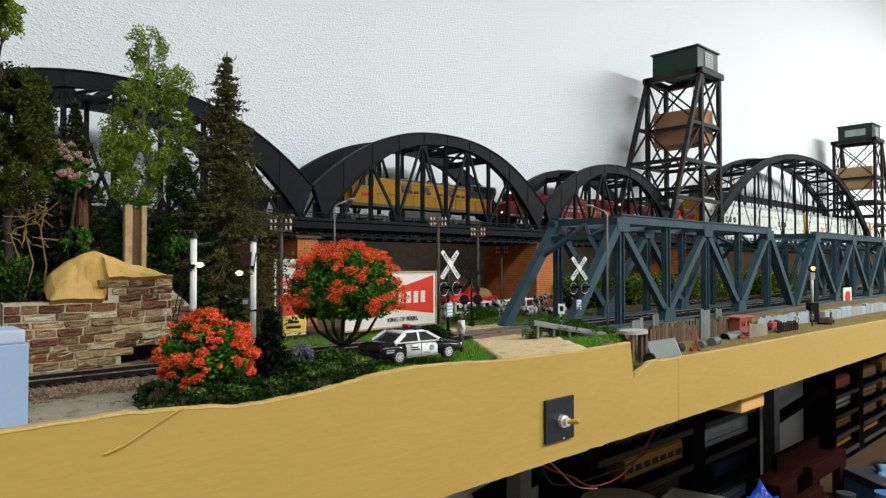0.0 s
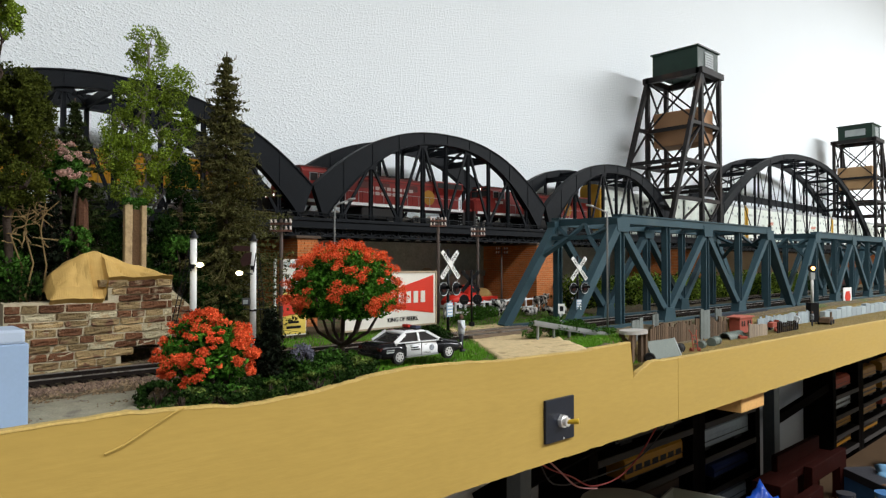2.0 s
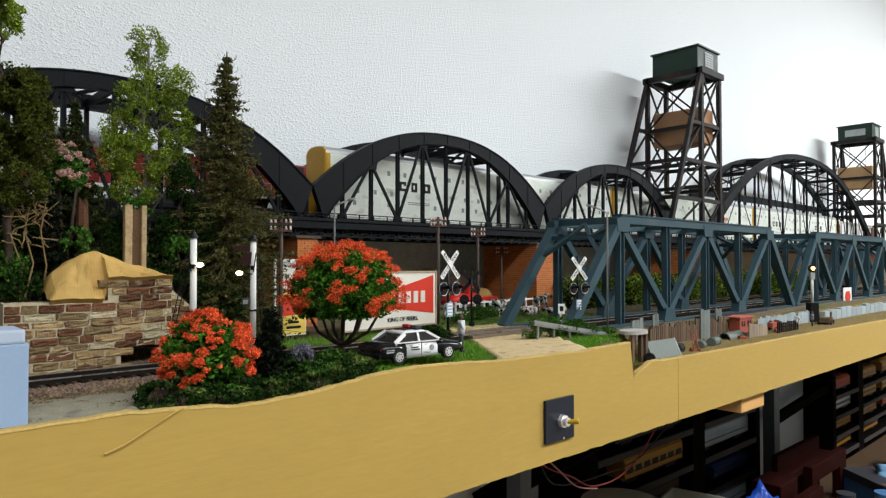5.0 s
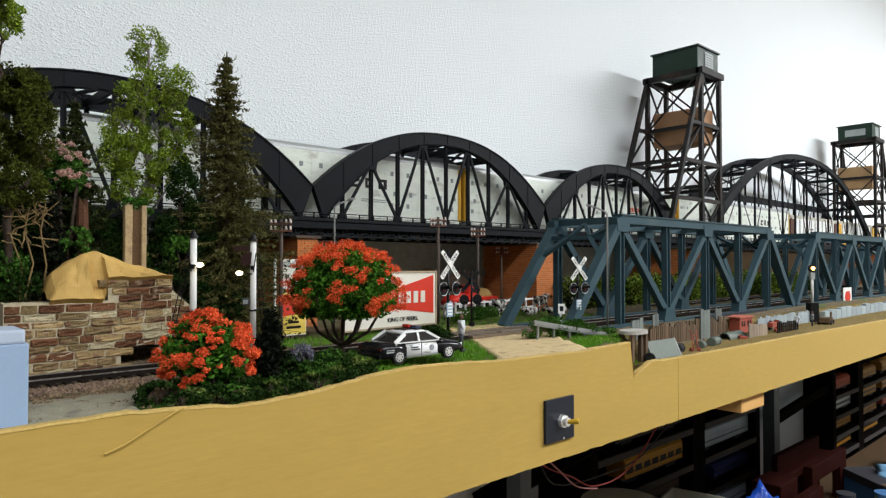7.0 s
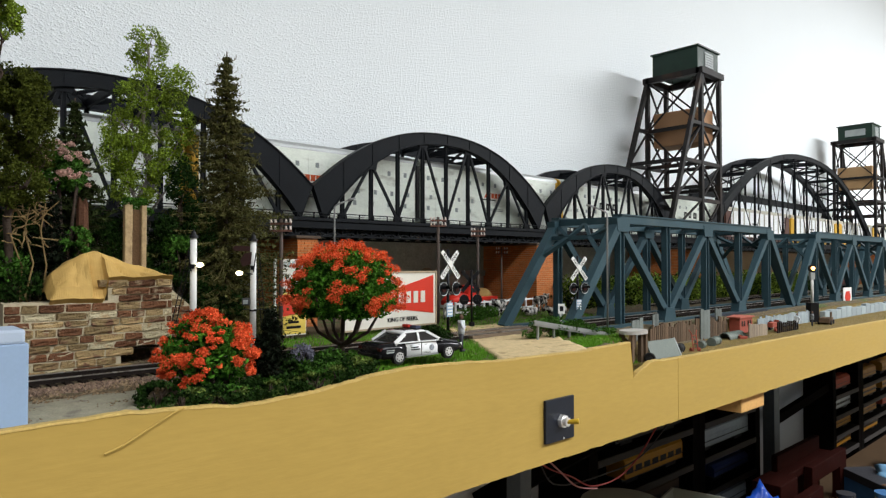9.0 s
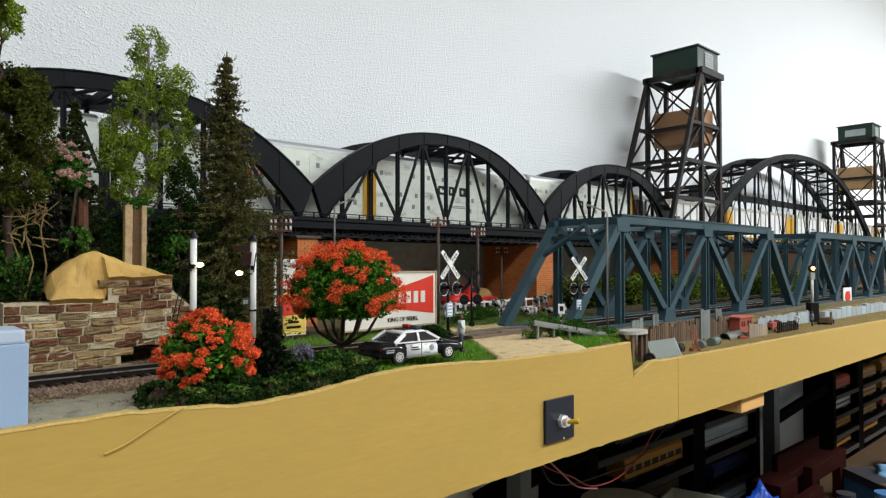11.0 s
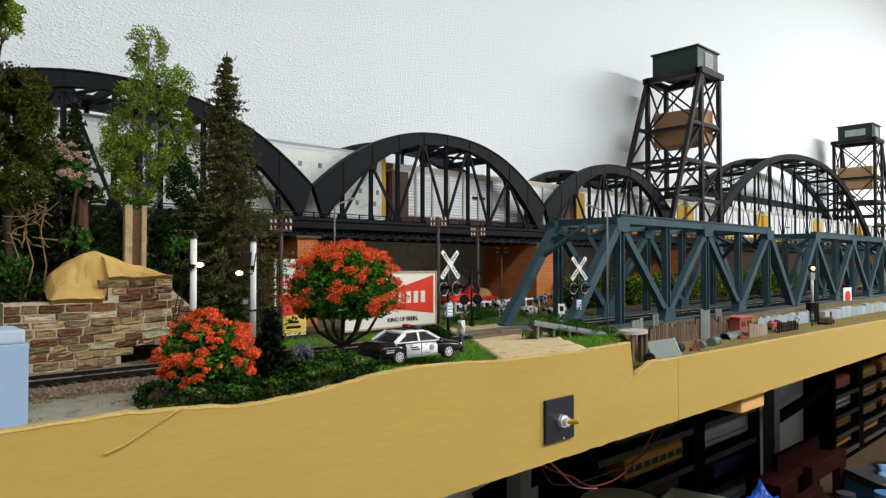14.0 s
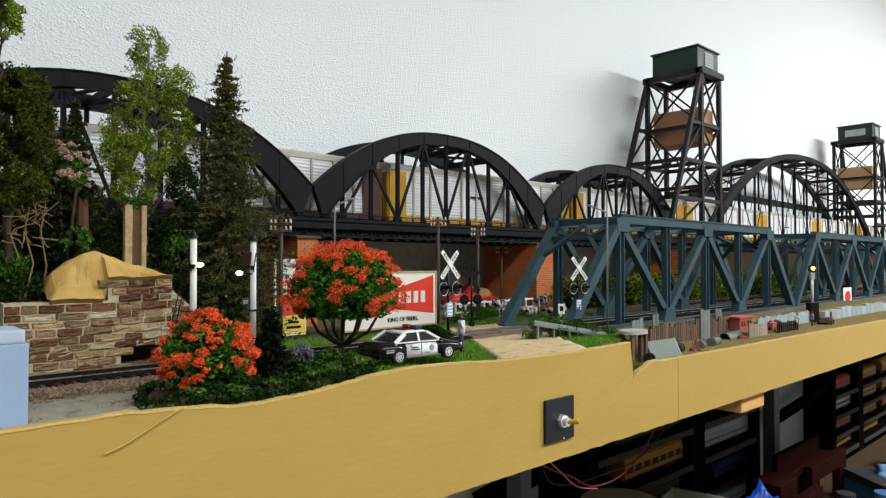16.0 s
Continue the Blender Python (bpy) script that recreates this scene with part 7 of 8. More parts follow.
def stored_car(x, y, z, L, h, m, kind, label):
    """A model kept on a shelf."""
    t = thing("stored_model_train", label, "model train", "stored model trains", at=(x, y, z))
    part("body", Shape().loft([[(xx, yy * 0.017, zz) for yy, zz in ((-1, 0.010), (-1, h * 0.85), (-0.6, h), (0.6, h), (1, h * 0.85), (1, 0.010))] for xx in (-L / 2, -L / 2 + 0.004, L / 2 - 0.004, L / 2)]), m, t)
    part("frame", Shape().box(-L / 2 - 0.003, L / 2 + 0.003, -0.013, 0.013, 0.006, 0.010), BLACKP, t)
    for xx in (-L * 0.34, L * 0.34):
        part("truck", Shape().box(xx - 0.018, xx + 0.018, -0.011, 0.011, 0, 0.007, 0.0008), BLACKP, t)
    for i in range(7):
        xx = -L * 0.42 + i * L * 0.14
        part("side_panel", Shape().box(xx - L * 0.05, xx + L * 0.05, -0.0176, -0.0169, 0.018, h * 0.62), m if kind else BLACKP, t)
    part("rail", Shape().box(-L / 2, L / 2, -0.0195, -0.0188, 0.020, 0.0212).box(-L / 2, L / 2, -0.0195, -0.0188, 0.0105, 0.0115), BLACKP, t)
    return t


shelf_unit(0.80, 1.134, 0.560, (0.86, 0.92, 0.983, 1.046, 1.109), 1.175, "dark wooden shelf unit holding model trains under the layout")
shelf_unit(1.136, 1.400, 0.560, (0.86, 0.92, 0.983, 1.046, 1.109), 1.175, "second dark shelf unit with silver and blue models")
shelf_unit(1.850, 2.075, 0.560, (0.86, 0.91, 0.958, 1.008, 1.060), 1.175, "dark shelf unit with red and yellow models beside the pale panel")
shelf_unit(2.077, 2.60, 0.560, (0.86, 0.91, 0.958, 1.008, 1.060), 1.175, "dark shelf unit with rows of yellow models")
shelf_unit(2.602, 3.6, 0.560, (0.86, 0.91, 0.958, 1.008, 1.060), 1.175, "long dark shelf unit with yellow models at its end")
stored_car(1.010, 0.592, 1.046, 0.185, 0.045, YELM, False, "yellow model locomotive stored on a dark shelf")
stored_car(0.990, 0.592, 0.983, 0.20, 0.045, CHASSIS2, False, "dark brown model wagon stored on a lower shelf")
stored_car(1.000, 0.592, 1.109, 0.20, 0.045, CHASSIS2, False, "black model tender stored on the upper shelf")
stored_car(1.275, 0.592, 1.046, 0.205, 0.048, SILM, True, "silver streamlined model train on a shelf")
stored_car(1.300, 0.592, 0.983, 0.15, 0.030, BLUEM, True, "dark blue model train on a shelf")
stored_car(1.275, 0.592, 0.920, 0.18, 0.040, SILM, True, "grey model wagon on the lower shelf")
for k, (x, z, m, lab) in enumerate(((1.958, 1.060, REDOX, "red model wagon on a dark shelf"), (1.958, 1.008, SILM, "silver model wagon on a dark shelf"), (1.958, 0.958, YELM, "yellow model wagon on a dark shelf"), (1.958, 0.910, YELM, "dusty yellow model wagon low on a dark shelf"),
                                    (2.20, 1.060, YELM, "yellow model engine on the upper shelf"), (2.20, 1.008, YELM, "yellow boxcar on the second shelf"), (2.20, 0.958, YELM, "yellow hopper on the third shelf"), (2.21, 0.910, YELM, "yellow gondola on the low shelf"), (2.42, 1.060, YELM, "orange yellow tank wagon on the upper shelf"), (2.42, 1.008, YELM, "yellow flat wagon on the second shelf"), (2.42, 0.958, REDOX, "red wagon on the third shelf"))):
    stored_car(x, 0.592, z, 0.155, 0.038, m, k % 2 == 0, lab)
PANEL = mat("pale_blue_grey_panel", (0.36, 0.40, 0.46), 0.7, vary=0.06, wall_space=True)
solid("light_panel", Shape().box(1.402, 1.848, 0.630, 0.6535, 0.0, 1.275), PANEL, "pale blue-grey painted panel between the shelf units", "panel", kind="structure")
legs = thing("steel_stanchion", "dark steel bench stanchion with a diagonal brace", "stanchion")
part("upright", Shape().box(1.540, 1.570, 0.585, 0.610, 0.0, 1.2800), mat("steel_blue_grey", (0.10, 0.12, 0.14), 0.5, 0.3), legs)
part("brace", Shape().bar((1.565, 0.598, 1.040), (1.846, 0.575, 1.0850), 0.014, 0.020), SHADED_WOOD, legs)
blk = thing("timber_block", "raw pine block screwed under the benchwork", "timber block")
part("block", Shape().box(0.600, 0.650, 0.256, 0.340, 1.2640, 1.2805, 0.001), PINE, blk)
legs2 = thing("bench_brace", "dark timber brace under the benchwork", "brace")
part("brace", Shape().bar((0.660, 0.640, 1.068), (0.660, 0.330, 1.2780), 0.022, 0.030, (1, 0, 0)), SHADED_WOOD, legs2)
part("upright", Shape().box(0.545, 0.563, 0.470, 0.490, 0.0, 1.2800), mat("grey_pipe", (0.10, 0.11, 0.12), 0.5, 0.3), legs2)
RW = mat("red_wire", (0.28, 0.035, 0.03), 0.5, vary=0.1, bump=0)
BWIRE = mat("black_wire", (0.02, 0.018, 0.018), 0.5, vary=0.1, bump=0)


def wire(pts, m, label, r=0.0006):
    P = [Vector(p) for p in pts]
    out = []
    for i in range(len(P) - 1):
        a, b, c, d = P[max(i - 1, 0)], P[i], P[i + 1], P[min(i + 2, len(P) - 1)]
        for k in range(8):
            u = k / 8
            out.append(0.5 * ((2 * b) + (c - a) * u + (2 * a - 5 * b + 4 * c - d) * u * u + (3 * b - a - 3 * c + d) * u ** 3))
    solid("wire", Shape().tube(out + [P[-1]], r, 6), m, label, "wire", "hanging wires", smooth=True)


wire([(0.330, 0.300, 1.2805), (0.378, 0.300, 1.252), (0.405, 0.300, 1.240), (0.434, 0.300, 1.2262), (0.474, 0.300, 1.2262), (0.510, 0.300, 1.2420), (0.560, 0.300, 1.2805)], RW, "red wire sagging under the fascia")
wire([(0.340, 0.310, 1.2805), (0.372, 0.306, 1.258), (0.392, 0.304, 1.236), (0.45, 0.304, 1.2300), (0.520, 0.304, 1.2360), (0.600, 0.304, 1.2805)], BWIRE, "black wire sagging under the fascia")
wire([(0.345, 0.295, 1.2805), (0.385, 0.296, 1.250), (0.41, 0.298, 1.232), (0.4345, 0.297, 1.2250)], mat("pink_wire", (0.40, 0.17, 0.17), 0.5, bump=0), "pale pink wire under the fascia")

# table with clutter
TZ = 0.900
tbl = thing("wooden_table", "low brown table under the layout covered with clutter", "table")
part("tabletop", Shape().box(0.70, 2.40, 0.05, 0.545, TZ - 0.025, TZ, 0.002), mat("brown_table_top", (0.055, 0.034, 0.019), 0.7, spec=0.05, fine=200, coarse=20, vary=0.25), tbl)
for x, y in ((0.74, 0.09), (2.36, 0.09), (0.74, 0.50), (2.36, 0.50)):
    part("leg", Shape().box(x - 0.02, x + 0.02, y - 0.02, y + 0.02, 0, TZ - 0.025), SHADED_WOOD, tbl)
ch = thing("wooden_stand", "dark mahogany wooden stand with square posts", "wooden stand", at=(0, 0, TZ))
part("block", Shape().box(1.210, 1.290, 0.450, 0.500, 0.0, 0.110, 0.002), SHADED_MAHOG, ch)
part("back_board", Shape().box(1.330, 1.560, 0.500, 0.512, 0.0, 0.128, 0.002), SHADED_MAHOG, ch)
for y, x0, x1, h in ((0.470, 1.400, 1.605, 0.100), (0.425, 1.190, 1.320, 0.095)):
    part("rail", Shape().box(x0, x1, y - 0.008, y + 0.008, h - 0.032, h, 0.0015), SHADED_MAHOG, ch)
    part("post", Shape().box(x1 - 0.040, x1, y - 0.0078, y + 0.0078, 0, h - 0.031), SHADED_MAHOG, ch)
    part("post", Shape().box(x0, x0 + 0.030, y - 0.0078, y + 0.0078, 0, h - 0.031), SHADED_MAHOG, ch)
part("seat_board", Shape().box(1.290, 1.560, 0.478, 0.500, 0.085, 0.100, 0.001), SHADED_MAHOG, ch)
wb = thing("white_box", "open white cardboard box on the table", "box", at=(0.930, 0.470, TZ), rz=12)
WB = mat("white_card", (0.42, 0.42, 0.36), 0.7, vary=0.05)
part("base", Shape().box(-0.07, 0.07, -0.05, 0.05, 0, 0.004), WB, wb)
for a in ((-0.07, 0.07, -0.05, -0.047), (-0.07, 0.07, 0.047, 0.05), (-0.07, -0.067, -0.047, 0.047), (0.067, 0.07, -0.047, 0.047)):
    part("side", Shape().box(*a, 0.004, 0.140), WB, wb)
rnd = random.Random(91)


def crumple(name, label, x, y, z, r, rz, m, seed):
    bm = bmesh.new()
    bmesh.ops.create_icosphere(bm, subdivisions=4, radius=1.0)
    for v in bm.verts:
        n = noise.noise(v.co * 2.2 + Vector((seed, 0, 0))) * 0.35 + abs(noise.noise(v.co * 3.1 + Vector((0, seed, 0)))) * 0.55 + 0.06 * noise.noise(v.co * 11.0)
        v.co = Vector((v.co.x * r * (0.75 + n), v.co.y * r * (0.75 + n), max(-0.55, v.co.z) * rz * (0.75 + n)))
    me = bpy.data.meshes.new(name)
    bm.to_mesh(me)
    bm.free()
    me.materials.append(m)
    me.polygons.foreach_set("use_smooth", [True] * len(me.polygons))
    o = new(name, me)
    zmin = min(v.co.z for v in me.vertices)
    o.matrix_world = pose(x, y, z - zmin)
    return tagged(o, label, "bag")


crumple("plastic_bag", "crumpled bright blue plastic bag on the table", 1.070, 0.425, TZ, 0.066, 0.082, mat("blue_plastic", (0.012, 0.06, 0.36), 0.3, vary=0.2, bump=0), 3)
crumple("plastic_bag", "small crumpled pale blue bag among the clutter", 1.62, 0.36, TZ, 0.06, 0.05, mat("pale_blue_bag", (0.18, 0.36, 0.55), 0.35, vary=0.2, bump=0), 9)
CLUT = [mat("clutter_white", (0.35, 0.37, 0.37), 0.5), mat("clutter_blue", (0.05, 0.14, 0.30), 0.5), mat("clutter_tan", (0.36, 0.25, 0.12), 0.7), mat("clutter_dark", (0.03, 0.03, 0.035), 0.5), mat("clutter_green", (0.20, 0.28, 0.05), 0.6), mat("clutter_brown", (0.12, 0.06, 0.03), 0.6)]
CN = ["white", "dark blue", "tan card", "black", "olive green", "brown"]
for i in range(60):
    x, y = rnd.uniform(1.12, 2.30), rnd.uniform(0.22, 0.40)
    c = rnd.randrange(6)
    if rnd.random() < 0.7:
        a, b, h = rnd.uniform(0.02, 0.07), rnd.uniform(0.015, 0.04), rnd.uniform(0.012, 0.06)
        o = thing("small_carton", CN[c] + " small carton among the table clutter", "carton", "table clutter", at=(x, y, TZ), rz=rnd.uniform(0, 180))
        part("body", Shape().box(-a, a, -b, b, 0, h, 0.0015), CLUT[c], o)
        part("lid", Shape().box(-a - 0.0015, a + 0.0015, -b - 0.0015, b + 0.0015, h * 0.75, h + 0.002, 0.001), CLUT[(c + 2) % 6] if i % 3 == 0 else CLUT[c], o)
    else:
        r, h = rnd.uniform(0.012, 0.026), rnd.uniform(0.03, 0.075)
        o = thing("small_jar", CN[c] + " small jar among the table clutter", "jar", "table clutter", at=(x, y, TZ))
        part("jar", Shape().tube([(0, 0, 0), (0, 0, h)], r, 16), CLUT[c], o, smooth=False)
        part("lid", Shape().tube([(0, 0, h), (0, 0, h + 0.008)], r * 1.05, 16), CLUT[(c + 1) % 6], o)
o = thing("round_tin", "cream round tin under the fascia", "tin", at=(0.742, 0.470, 1.000))
part("tin", Shape().tube([(0, 0, 0), (0, 0, 0.086), (0, 0, 0.090)], 0.050, 28, 0.047), WB, o)
part("lid", Shape().tube([(0, 0, 0.086), (0, 0, 0.094)], 0.0515, 28), WB, o)
stn = thing("side_shelf", "small dark shelf board under the benchwork", "shelf")
part("board", Shape().box(0.70, 0.798, 0.42, 0.555, 0.985, 1.000), SHADED_WOOD, stn)
part("bracket", Shape().box(0.70, 0.72, 0.43, 0.555, 0.900, 0.985), SHADED_WOOD, stn)
# ---- train on the arch bridge ----
TRAIN = []
RACKW = mat("rack_white", (0.70, 0.745, 0.68), 0.42, fine=900, coarse=110, vary=0.14, bump=0.06, stain=(0.42, 0.43, 0.38), stain_at=0.63, stretch=(0.6, 1.0, 1.4))
RACKROOF = mat("rack_silver_roof", (0.33, 0.345, 0.345), 0.42, 0.25, fine=500, coarse=50, vary=0.18, bump=0.03)
RACKWIN = mat("rack_window_grey", (0.22, 0.25, 0.25), 0.5, vary=0.2)
RACKYEL = mat("rack_end_yellow", (0.52, 0.30, 0.03), 0.5, fine=700, coarse=60, vary=0.2, bump=0.1)
BLACKL = mat("black_lettering", (0.012, 0.012, 0.012), 0.5, bump=0)
REDL = mat("orange_red_lettering", (0.55, 0.10, 0.03), 0.5, bump=0)
CHASSIS = mat("dark_chassis", (0.02, 0.018, 0.017), 0.6, vary=0.3)
LOCRED = mat("loco_red", (0.20, 0.020, 0.016), 0.4, fine=500, coarse=40, vary=0.15, bump=0.05)
LOCYEL = mat("loco_yellow", (0.44, 0.22, 0.012), 0.4, fine=500, coarse=40, vary=0.1, bump=0.05)
LOCGREY = mat("loco_grey", (0.085, 0.085, 0.08), 0.5, vary=0.2)
LOCDRED = mat("loco_dark_red", (0.085, 0.022, 0.018), 0.55, vary=0.25)
FADED = mat("faded_white_lettering", (0.42, 0.33, 0.31), 0.5, vary=0.2)
HEADL = glow("headlight_glow", (1.0, 0.95, 0.85), 4.0)
SILSIDE = mat("galvanised_rack_side", (0.72, 0.74, 0.75), 0.42, 0.1, fine=500, coarse=40, vary=0.12, bump=0.05)
RACKGREY = mat("weathered_rack_roof", (0.46, 0.44, 0.37), 0.7, fine=400, coarse=40, vary=0.18, bump=0.1)
RACKBRN = mat("rack_end_brown", (0.085, 0.040, 0.032), 0.6, vary=0.25)


def truck(parent, x, axles=2, wb=0.019, m=None, dz=0.0):
    m = m or CHASSIS
    lift = pose(0, 0, dz)
    xs = [x + (i - (axles - 1) / 2) * wb for i in range(axles)]
    for d in (-1, 1):
        s = Shape().box(xs[0] - 0.004, xs[-1] + 0.004, d * 0.0128 - 0.0012, d * 0.0128 + 0.0012, 0.0045, 0.0085, 0.0004)
        for a in xs:
            s.box(a - 0.0024, a + 0.0024, d * 0.0142 - 0.0008, d * 0.0142 + 0.0008, 0.0030, 0.0075)
        part("truck_frame", s.turned(lift), m, parent)
    for a in xs:
        w = part("wheelset", Shape().tube([(a, -0.0098, 0.0054), (a, -0.0078, 0.0054)], 0.0054, 16).tube([(a, 0.0078, 0.0054), (a, 0.0098, 0.0054)], 0.0054, 16).tube([(a, -0.0098, 0.0054), (a, 0.0098, 0.0054)], 0.0012, 6).turned(lift), RAIL, parent)
    part("bolster", Shape().box(x - 0.004, x + 0.004, -0.0125, 0.0125, 0.0050, 0.0085).turned(lift), m, parent)


def rack_section(x, k=1.0):
    z0, z1, w = 0.0115, 0.0810, 0.0185 * k
    return [(x, -w, z0), (x, -w, z1 - 0.0085), (x, -w * 0.96, z1 - 0.0050), (x, -w * 0.80, z1 - 0.0022), (x, -w * 0.5, z1 - 0.0006), (x, 0, z1), (x, w * 0.5, z1 - 0.0006), (x, w * 0.80, z1 - 0.0022), (x, w * 0.96, z1 - 0.0050), (x, w, z1 - 0.0085), (x, w, z0)]


def enclosed_rack(off, yellow_front, emblem):
    t = thing("autorack_car", "white tall enclosed autorack car with small square windows", "rail car", "white autorack cars")
    a, b = 0.003, 0.2515
    body = part("body", Shape().loft([rack_section(x) for x in (a, a + 0.0005, b - 0.0005, b)]), RACKW, t)
    part("roof", Shape().loft([[(x, y * 1.004, z + 0.0003) for _, y, z in rack_section(x)[1:-1]] for x in (a + 0.0008, b - 0.0008)]), RACKROOF, t, "silvery rounded roof")
    e = a if yellow_front else b
    d = -1 if yellow_front else 1
    part("end_door", Shape().loft([[(xx, y * k, z) for _, y, z in rack_section(0)] for xx, k in ((e, 1.003), (e + d * 0.0012, 0.99), (e + d * 0.0020, 0.90))]), RACKYEL, t, "weathered yellow end door")
    part("end_post", Shape().box(min(e, e - d * 0.0042), max(e, e - d * 0.0042), -0.0191, -0.0184, 0.0112, 0.0728), RACKYEL, t, "yellow end post")
    e2 = b if yellow_front else a
    d2 = -d
    part("bellows", Shape().box(min(e2, e2 + d2 * 0.0034), max(e2, e2 + d2 * 0.0034), -0.0172, 0.0172, 0.0130, 0.0720), BLACKL, t, "black bellows between the units")
    for row, z in enumerate((0.0590, 0.0375, 0.0250)):
        for i in range(11):
            x = a + 0.0115 + i * 0.0223 + (0.004 if row == 1 else 0)
            if row == 0 or not (4 <= i <= 5):
                part("side_window", Shape().box(x - 0.0019, x + 0.0019, -0.0189, -0.0184, z - 0.0024, z + 0.0024), RACKWIN, t)
    for i in range(12):
        x = a + 0.0004 + i * 0.02255
        part("panel_seam", Shape().box(x - 0.00025, x + 0.00025, -0.0187, -0.0184, 0.0120, 0.0665), RACKW, t)
    part("side_sill", Shape().box(a, b, -0.0184, 0.0184, 0.0085, 0.0118), RACKW, t)
    if emblem == "black":
        for x0, w in ((0.096, 0.0095), (0.113, 0.0085), (0.130, 0.0110)):
            part("lettering_bar", Shape().box(x0, x0 + w, -0.0190, -0.0186, 0.0413, 0.0443).box(x0, x0 + w, -0.0190, -0.0186, 0.0488, 0.0518).box(x0, x0 + w * 0.32, -0.0190, -0.0186, 0.0443, 0.0488).box(x0 + w * 0.62, x0 + w, -0.0190, -0.0186, 0.0443 if x0 > 0.11 else 0.0473, 0.0488), BLACKL, t)
    else:
        part("lettering_bar", Shape().plate([(0.106, 0.0430), (0.133, 0.0430), (0.136, 0.0490), (0.110, 0.0490)], -0.0190, -0.0186), REDL, t)
        part("lettering_bar", Shape().plate([(0.102, 0.0400), (0.126, 0.0400), (0.127, 0.0414), (0.103, 0.0414)], -0.0190, -0.0186), BLACKL, t)
        for k in range(4):
            part("lettering_gap", Shape().box(0.111 + k * 0.0062, 0.112 + k * 0.0062, -0.0193, -0.0190, 0.0435, 0.0485), RACKW, t)
    for z in (0.0290, 0.0270):
        part("data_bar", Shape().box(0.108, 0.140, -0.0189, -0.0186, z, z + 0.0009), RACKWIN, t)
    truck(t, 0.034, dz=0.0055)
    truck(t, 0.220, dz=0.0055)
    part("coupler", Shape().box(-0.003, 0.004, -0.002, 0.002, 0.0075, 0.0100).box(0.2505, 0.2570, -0.002, 0.002, 0.0075, 0.0100), CHASSIS, t)
    TRAIN.append((t, off, 1.437))


for k in range(6):
    enclosed_rack(0.257 * k, k % 2 == 0, "red" if k in (2, 3) else "black")


def corrugated(s, x0, x1, z0, z1, y, n, depth=0.0006):
    vs, fs = [], []
    for i in range(2 * n + 1):
        z = z0 + (z1 - z0) * i / (2 * n)
        yy = y - (depth if i % 2 else 0)
        vs += [(x0, yy, z), (x1, yy, z)]
    for i in range(2 * n):
        fs.append((2 * i, 2 * i + 1, 2 * i + 3, 2 * i + 2))
    return s.add(vs, fs)


def screened_rack(off, frame_m, end_m, label):
    t = thing("autorack_car", label, "rail car", "galvanised autorack cars")
    a, b = 0.0035, 0.3225
    zt = 0.0735
    part("flat_deck", Shape().box(a, b, -0.0175, 0.0175, 0.0105, 0.0145, 0.0006).box(a, b, -0.0180, 0.0180, 0.0085, 0.0110), frame_m, t)
    part("inner_dark", Shape().box(a + 0.002, b - 0.002, -0.0158, 0.0158, 0.0145, zt - 0.008), SILSIDE, t)
    n = 12
    p = (b - a - 0.020) / n
    for i in range(n + 1):
        x = a + 0.010 + i * p
        for d in (-1, 1):
            part("side_post", Shape().box(x - 0.0011, x + 0.0011, d * 0.0176 - 0.0009, d * 0.0176 + 0.0009, 0.0140, zt - 0.0080), frame_m if i in (0, n) else RACKGREY, t)
    for i in range(n):
        x = a + 0.010 + i * p
        s = corrugated(Shape(), x + 0.0012, x + p - 0.0012, 0.0150, zt - 0.0085, -0.0166, 15)
        part("side_screen", s, SILSIDE, t)
    part("roof", Shape().loft([[(x, -0.0180, zt - 0.0085), (x, -0.0182, zt - 0.0035), (x, -0.010, zt - 0.0008), (x, 0, zt), (x, 0.010, zt - 0.0008), (x, 0.0182, zt - 0.0035), (x, 0.0180, zt - 0.0085)] for x in (a + 0.002, b - 0.002)]), RACKGREY, t, "weathered grey roof with white stains")
    for i in range(14):
        x = a + 0.012 + i * 0.0228
        part("roof_rib", Shape().loft([[(x + o, y, z + 0.0004) for y, z in ((-0.0183, zt - 0.0040), (-0.010, zt - 0.0008), (0, zt), (0.010, zt - 0.0008), (0.0183, zt - 0.0040), (0, zt - 0.003))] for o in (0, 0.0012)]), RACKGREY, t)
    for e, d in ((a, -1), (b, 1)):
        part("end_panel", Shape().box(min(e, e + d * 0.0015), max(e, e + d * 0.0015), -0.0172, 0.0172, 0.0110, zt - 0.0120, 0.0004), end_m, t)
        part("end_wing", Shape().box(min(e, e - d * 0.0235), max(e, e - d * 0.0235), -0.0187, -0.0168, 0.0120, zt - 0.0105), end_m, t)
        for z in np.arange(0.017, 0.055, 0.0048):
            part("rung", Shape().box(e + d * 0.0018 - 0.0004, e + d * 0.0018 + 0.0004, -0.0160, -0.0105, z, z + 0.0006), end_m, t)
        for y in (-0.016, -0.0105):
            part("ladder_rail", Shape().box(e + d * 0.0018 - 0.0004, e + d * 0.0018 + 0.0004, y - 0.0004, y + 0.0004, 0.0120, zt - 0.013), end_m, t)
    part("lettering_bar", Shape().box(0.128, 0.150, -0.0180, -0.0172, 0.040, 0.0432), BLACKL, t)
    truck(t, 0.045, dz=0.0055)
    truck(t, 0.281, dz=0.0055)
    part("coupler", Shape().box(-0.003, 0.004, -0.002, 0.002, 0.0075, 0.0100).box(0.322, 0.3285, -0.002, 0.002, 0.0075, 0.0100), CHASSIS, t)
    TRAIN.append((t, off, 1.437))


R0 = 1.542
